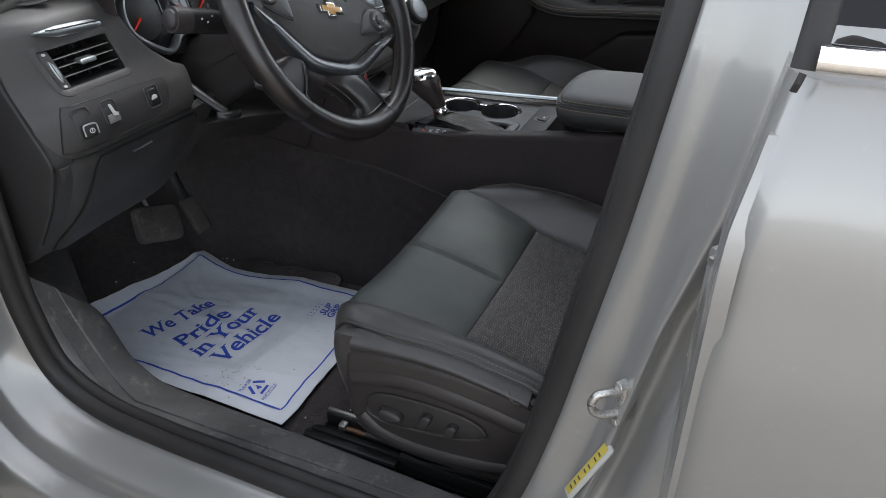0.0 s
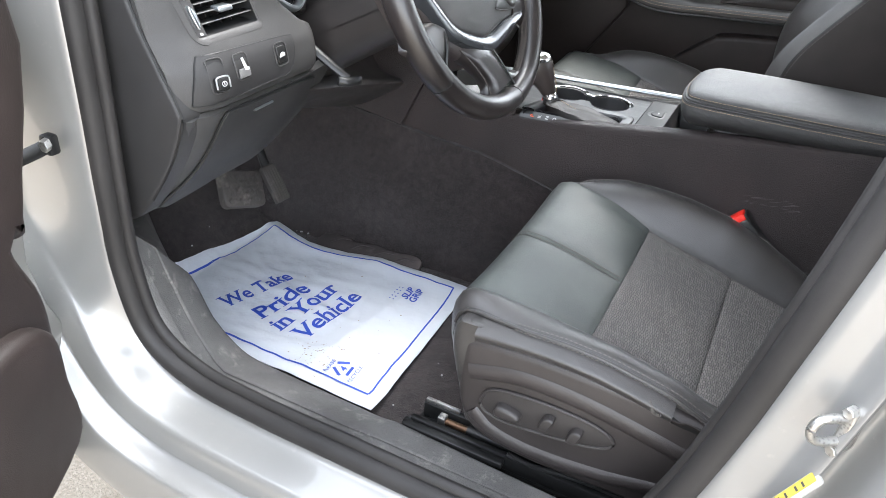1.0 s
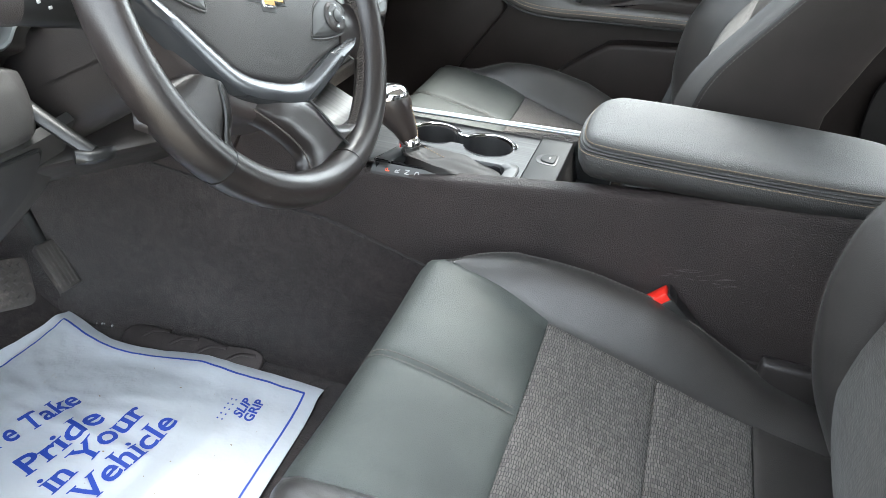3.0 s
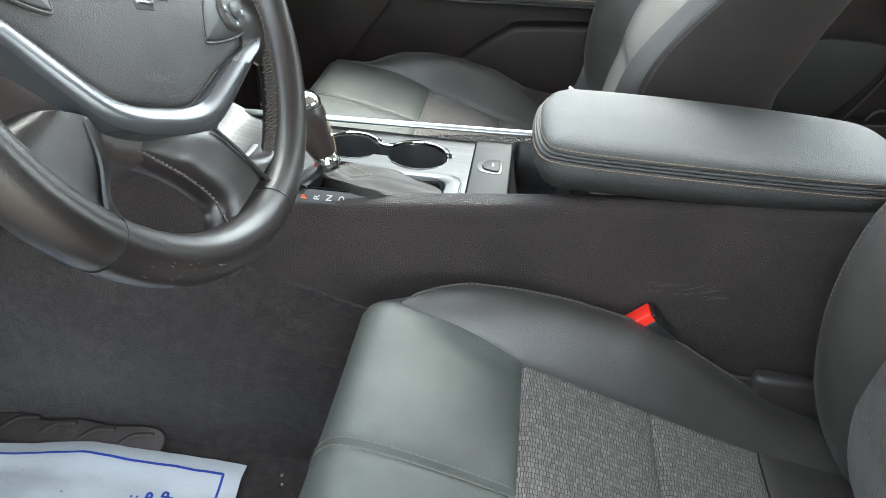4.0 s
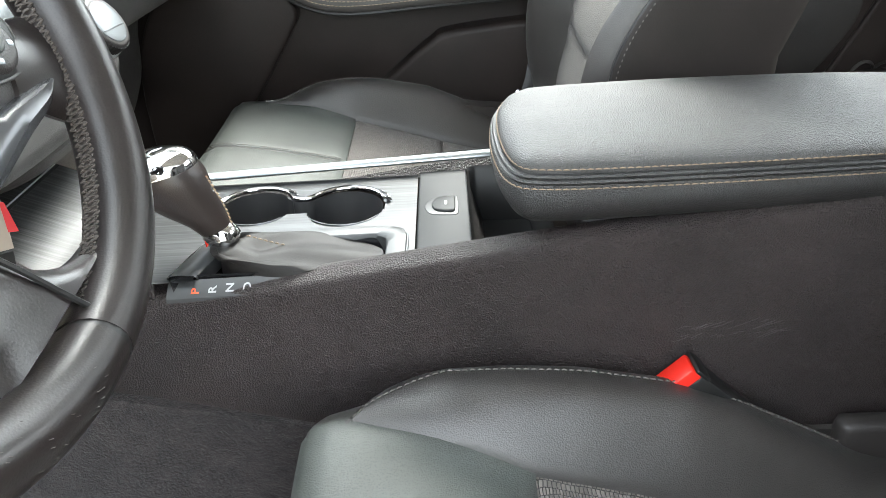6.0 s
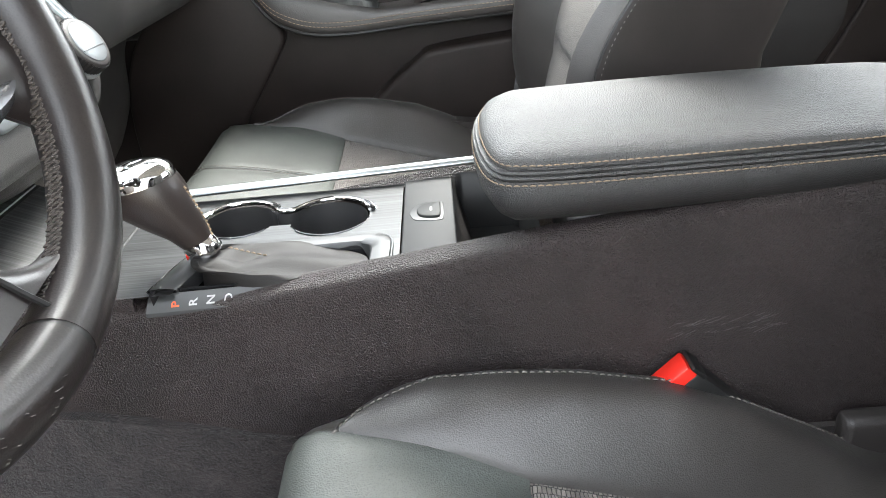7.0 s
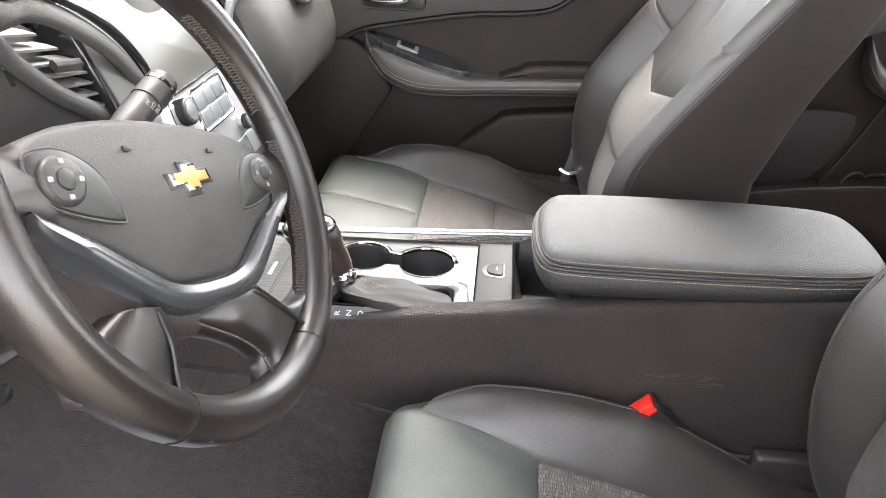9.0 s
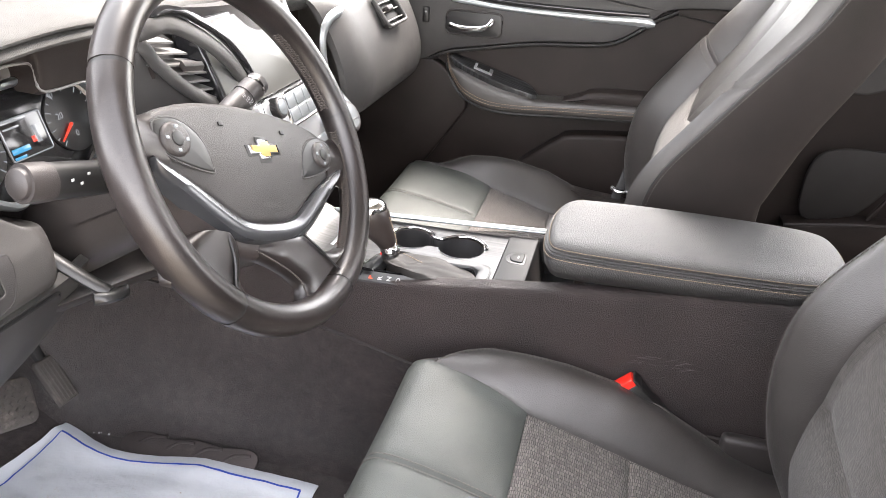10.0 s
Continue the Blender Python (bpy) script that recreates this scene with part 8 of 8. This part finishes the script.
for off in (0.4, 0.0):
    part("armrest_stitching", dashes(np.array([pdoor(u, v + 0.018 * off, d * 1.02 + 0.001) for u, v, d in cr(path, 6)[3:]]), 0.0068, 0.005, 0.0008, (0, -1, 0)), THREAD, pd, "tan stitching")
grip_o = [(0.235, 0.722), (0.262, 0.746), (0.295, 0.758), (0.42, 0.764), (0.60, 0.768), (0.60, 0.722)]
part("pull_grip", slab(cr(grip_o, 3, True), pdoor, 0.0, 0.046, 0.010, 4), DOORPLASTIC, pd, "raised door pull behind the switches")
part("armrest_groove", sweep([pdoor(u, v - 0.014, d * 0.93 + 0.003) for u, v, d in cr(path, 6)[2:]], 0.004, 0.003, 6), BLACK, pd)
wsp = [(-0.060, 0.25), (-0.045, 0.02), (0.04, 0.02), (0.120, 0.10), (0.150, 0.40), (0.155, 0.80), (0.10, 0.95), (0.02, 0.90), (-0.035, 0.62)]
top_fn = lambda u, v, d: np.array([u, DY - 0.004 - 0.050 * v, 0.806 - 0.27 * (u + 0.063) - 0.016 * v + d])
wp = part("switch_plinth", slab(cr(wsp, 4, True), top_fn, -0.030, 0.002, 0.003), DOOR_VENEER, pd, "dark veneer switch plinth")
part("switch_trim", slab([(0.003, 0.26), (0.047, 0.30), (0.047, 0.68), (0.003, 0.64)], top_fn, 0.0, 0.0060, 0.001), SILVERPLASTIC, wp, "bright silver switch frame")
part("window_switch", slab([(0.010, 0.34), (0.040, 0.37), (0.040, 0.61), (0.010, 0.58)], top_fn, 0.0055, 0.0085, 0.001), BLACK, wp)
# pull cup and map pocket
pk = [(0.085, 0.36), (0.085, 0.50), (0.120, 0.553), (0.165, 0.595), (0.215, 0.634), (0.255, 0.652), (0.43, 0.668), (0.60, 0.672), (0.60, 0.36)]
part("map_pocket", slab(cr(pk, 4, True), pdoor, -0.005, 0.045, 0.012, 4), DOORPLASTIC, pd, "deep plastic map pocket")
part("speaker_panel", slab(cr([(-0.30, 0.36), (-0.30, 0.60), (-0.23, 0.74), (-0.12, 0.790), (-0.060, 0.765), (-0.022, 0.712), (-0.012, 0.684), (-0.030, 0.650), (-0.107, 0.536), (-0.180, 0.428), (-0.225, 0.36)], 4, True), pdoor, 0.0, 0.030, 0.007), DOORPLASTIC, pd)
part("pad_seam", sweep([pdoor(u, v, 0.018) for u, v in ((-0.10, 0.985), (0.10, 0.972), (0.284, 0.957), (0.439, 0.938), (0.60, 0.918))], 0.0022, n=6), BLACK, pd)
pw = solid([[(-0.46, 0.735, 1.030), (0.58, 0.735, 1.030)], [(-0.16, 0.68, 1.2), (0.62, 0.70, 1.2)], [(0.02, 0.62, 1.36), (0.66, 0.64, 1.36)]], (0, 0.004, 0))
pwg = part("window_glass", pw, GLASS, pd)
pwg.visible_shadow = False

# far rear door trim
rd = thing("rear_passenger_door", (0.95, 0.74, 0.35), "closed rear passenger door with dark trim and a speaker", "car door")


def rdoor(u, v, d):
    return np.array([u, 0.735 - d, v])


P = [[rdoor(u, v, 0.006 * math.sin(v * 7)) for v in np.linspace(0.33, 1.030, 14)] for u in np.linspace(0.68, 1.42, 14)]
part("door_panel", solid(P, (0, 0.03, 0)), DOORPLASTIC, rd)
GRILLE = grained("dark_speaker_grille", (0.012, 0.0105, 0.0100), 0.6, 900, 0.6, 0.0008)
grille_o = [(0.800, 0.512), (0.785, 0.60), (0.800, 0.662), (0.850, 0.684), (0.925, 0.687), (0.964, 0.684), (0.979, 0.668), (0.974, 0.628), (0.950, 0.585), (0.924, 0.548), (0.890, 0.524)]
part("speaker_grille", slab(cr(grille_o, 4, True), rdoor, 0.012, 0.020, 0.004), GRILLE, rd, "dark rounded speaker grille")
part("pocket_ridge", sweep(cr([rdoor(1.030, 0.715, 0.016), rdoor(1.018, 0.691, 0.020), rdoor(0.980, 0.610, 0.022), rdoor(0.936, 0.527, 0.024)], 4), 0.006, 0.006, 8), DOORPLASTIC, rd)
pocket_o = [(0.760, 0.36), (0.760, 0.500), (0.818, 0.510), (0.934, 0.526), (1.117, 0.541), (1.40, 0.550), (1.40, 0.36)]
part("door_pocket", slab([(u, v) for u, v in pocket_o], rdoor, 0.0, 0.055, 0.008), DOORPLASTIC, rd, "plastic door pocket")
part("pocket_lip", sweep(cr([rdoor(u, v, 0.053) for u, v in pocket_o[1:-1]], 4), 0.0035, n=8), TRIM, rd)
for uc in (1.000, 1.066):
    part("cup_ring", sweep([rdoor(uc + 0.032 * math.cos(q), 0.535 + 0.022 * math.sin(q), 0.030 - 0.02 * math.cos(q) * (1 if uc < 1.03 else -1)) for q in np.linspace(0.2, math.pi - 0.2, 14)], 0.003, n=8), TRIM, rd, "bottle holder rim")
rows = []
for u, v, d in cr([(0.956, 0.826, 0.004), (0.962, 0.796, 0.030), (0.982, 0.760, 0.050), (1.017, 0.738, 0.058), (1.066, 0.728, 0.060), (1.20, 0.735, 0.060), (1.40, 0.745, 0.060)], 5):
    sec = [(0.0, 0.040), (d * 0.6, 0.036), (d * 0.95, 0.022), (d * 1.02, 0.006), (d, -0.006), (d * 0.8, -0.016), (0.0, -0.020)]
    rows.append([rdoor(u, v + b, a) for a, b in cr(sec, 3)])
part("armrest", grid(rows), LEATHER, rd, "padded rear door armrest")
part("window_switch", slab([(1.030, 0.60), (1.060, 0.60), (1.060, 0.95), (1.030, 0.95)], lambda u, v, d: np.array([u, 0.735 - 0.055 * v, 0.775 + d]), 0.0, 0.008, 0.002), CHROME, rd, "chrome-edged window switch")
part("arm_stitching", dashes(np.array([r[11] for r in rows[4:]]), 0.0066, 0.0050, 0.0008, (0, -1, 0)), THREAD, rd)
part("upper_trim", slab([(0.70, 0.80), (0.86, 0.806), (1.10, 0.90), (1.40, 0.93), (1.40, 1.024), (0.70, 1.024)], rdoor, 0.0, 0.022, 0.008), DASH, rd)
rwg = part("window_glass", solid([[(0.70, 0.735, 1.030), (1.38, 0.735, 1.030)], [(0.76, 0.63, 1.37), (1.30, 0.62, 1.37)]], (0, 0.004, 0)), GLASS, rd)
rwg.visible_shadow = False

# belt anchor by the passenger seat
an_ = thing("belt_anchor", (0.40, 0.62, 0.52), "dark grey seat belt webbing at its lower anchor", "seat belt")
part("webbing", sweep(cr([(0.365, 0.626, 0.50), (0.385, 0.622, 0.575), (0.40, 0.640, 0.63), (0.44, 0.66, 0.70)], 5), 0.010, 0.002, 8, (0, 1, 0)), GREYBELT, an_)
part("anchor_loop", sweep(cr([(0.360, 0.610, 0.560), (0.378, 0.604, 0.553), (0.398, 0.606, 0.556)], 5), 0.005, n=8), CHROME, an_)

# ---------------------------------------------------------------- opened driver's door
dd = thing("driver_door", (-0.43, -0.90, 0.35), "opened silver driver's door with black inner trim", "car door")
OA = radians(66)
dir_ = np.array([math.cos(OA), -math.sin(OA), 0])
nin = np.array([math.sin(OA), math.cos(OA), 0])
HO = np.array([-0.355, -0.890, 0.0])


def ddoor(u, v, d):
    return HO + dir_ * u + np.array([0, 0, v]) + nin * d


to = [(0.10, 0.36), (0.055, 0.42), (0.030, 0.52), (0.028, 0.60), (0.055, 0.68), (0.02, 0.70), (0.02, 0.98), (0.98, 1.0), (1.02, 0.60), (0.98, 0.38), (0.55, 0.34)]
part("inner_trim", slab(cr(to, 5, True), ddoor, 0.02, 0.075, 0.020, 4), DOORPLASTIC, dd, "black plastic inner door trim")
part("door_shell", slab(cr([(-0.02, 0.30), (-0.03, 0.60), (-0.02, 1.0), (1.05, 1.02), (1.06, 0.5), (1.0, 0.28)], 5, True), ddoor, -0.075, 0.022, 0.01), PAINT, dd, "silver outer door shell")
po_ = [(0.075, 0.40), (0.060, 0.50), (0.075, 0.585), (0.20, 0.615), (0.50, 0.60), (0.62, 0.50), (0.55, 0.40), (0.30, 0.375)]
part("map_pocket", slab(cr(po_, 5, True), ddoor, 0.06, 0.10, 0.016, 4), DOORPLASTIC, dd, "textured speaker and pocket panel")
ck = thing("door_check", (-0.318, -0.80, 0.735), "black steel door check strap with a bolt", "door check strap")
part("strap", sweep(cr([(-0.342, -0.795, 0.738), (-0.348, -0.83, 0.732), (-0.365, -0.90, 0.722)], 4), 0.004, 0.010, 8), BLACK, ck)
part("bracket", rbox((0.018, 0.016, 0.026), (-0.344, -0.792, 0.738), 0.004), RAILSTEEL, ck)
part("bolt", slab(disc(0.008, 6), frame_fn((-0.337, -0.799, 0.743), (1, 0, 0), (0, 0, 1), (0.4, -1, 0)), 0, 0.010, 0.001), STEEL, ck)
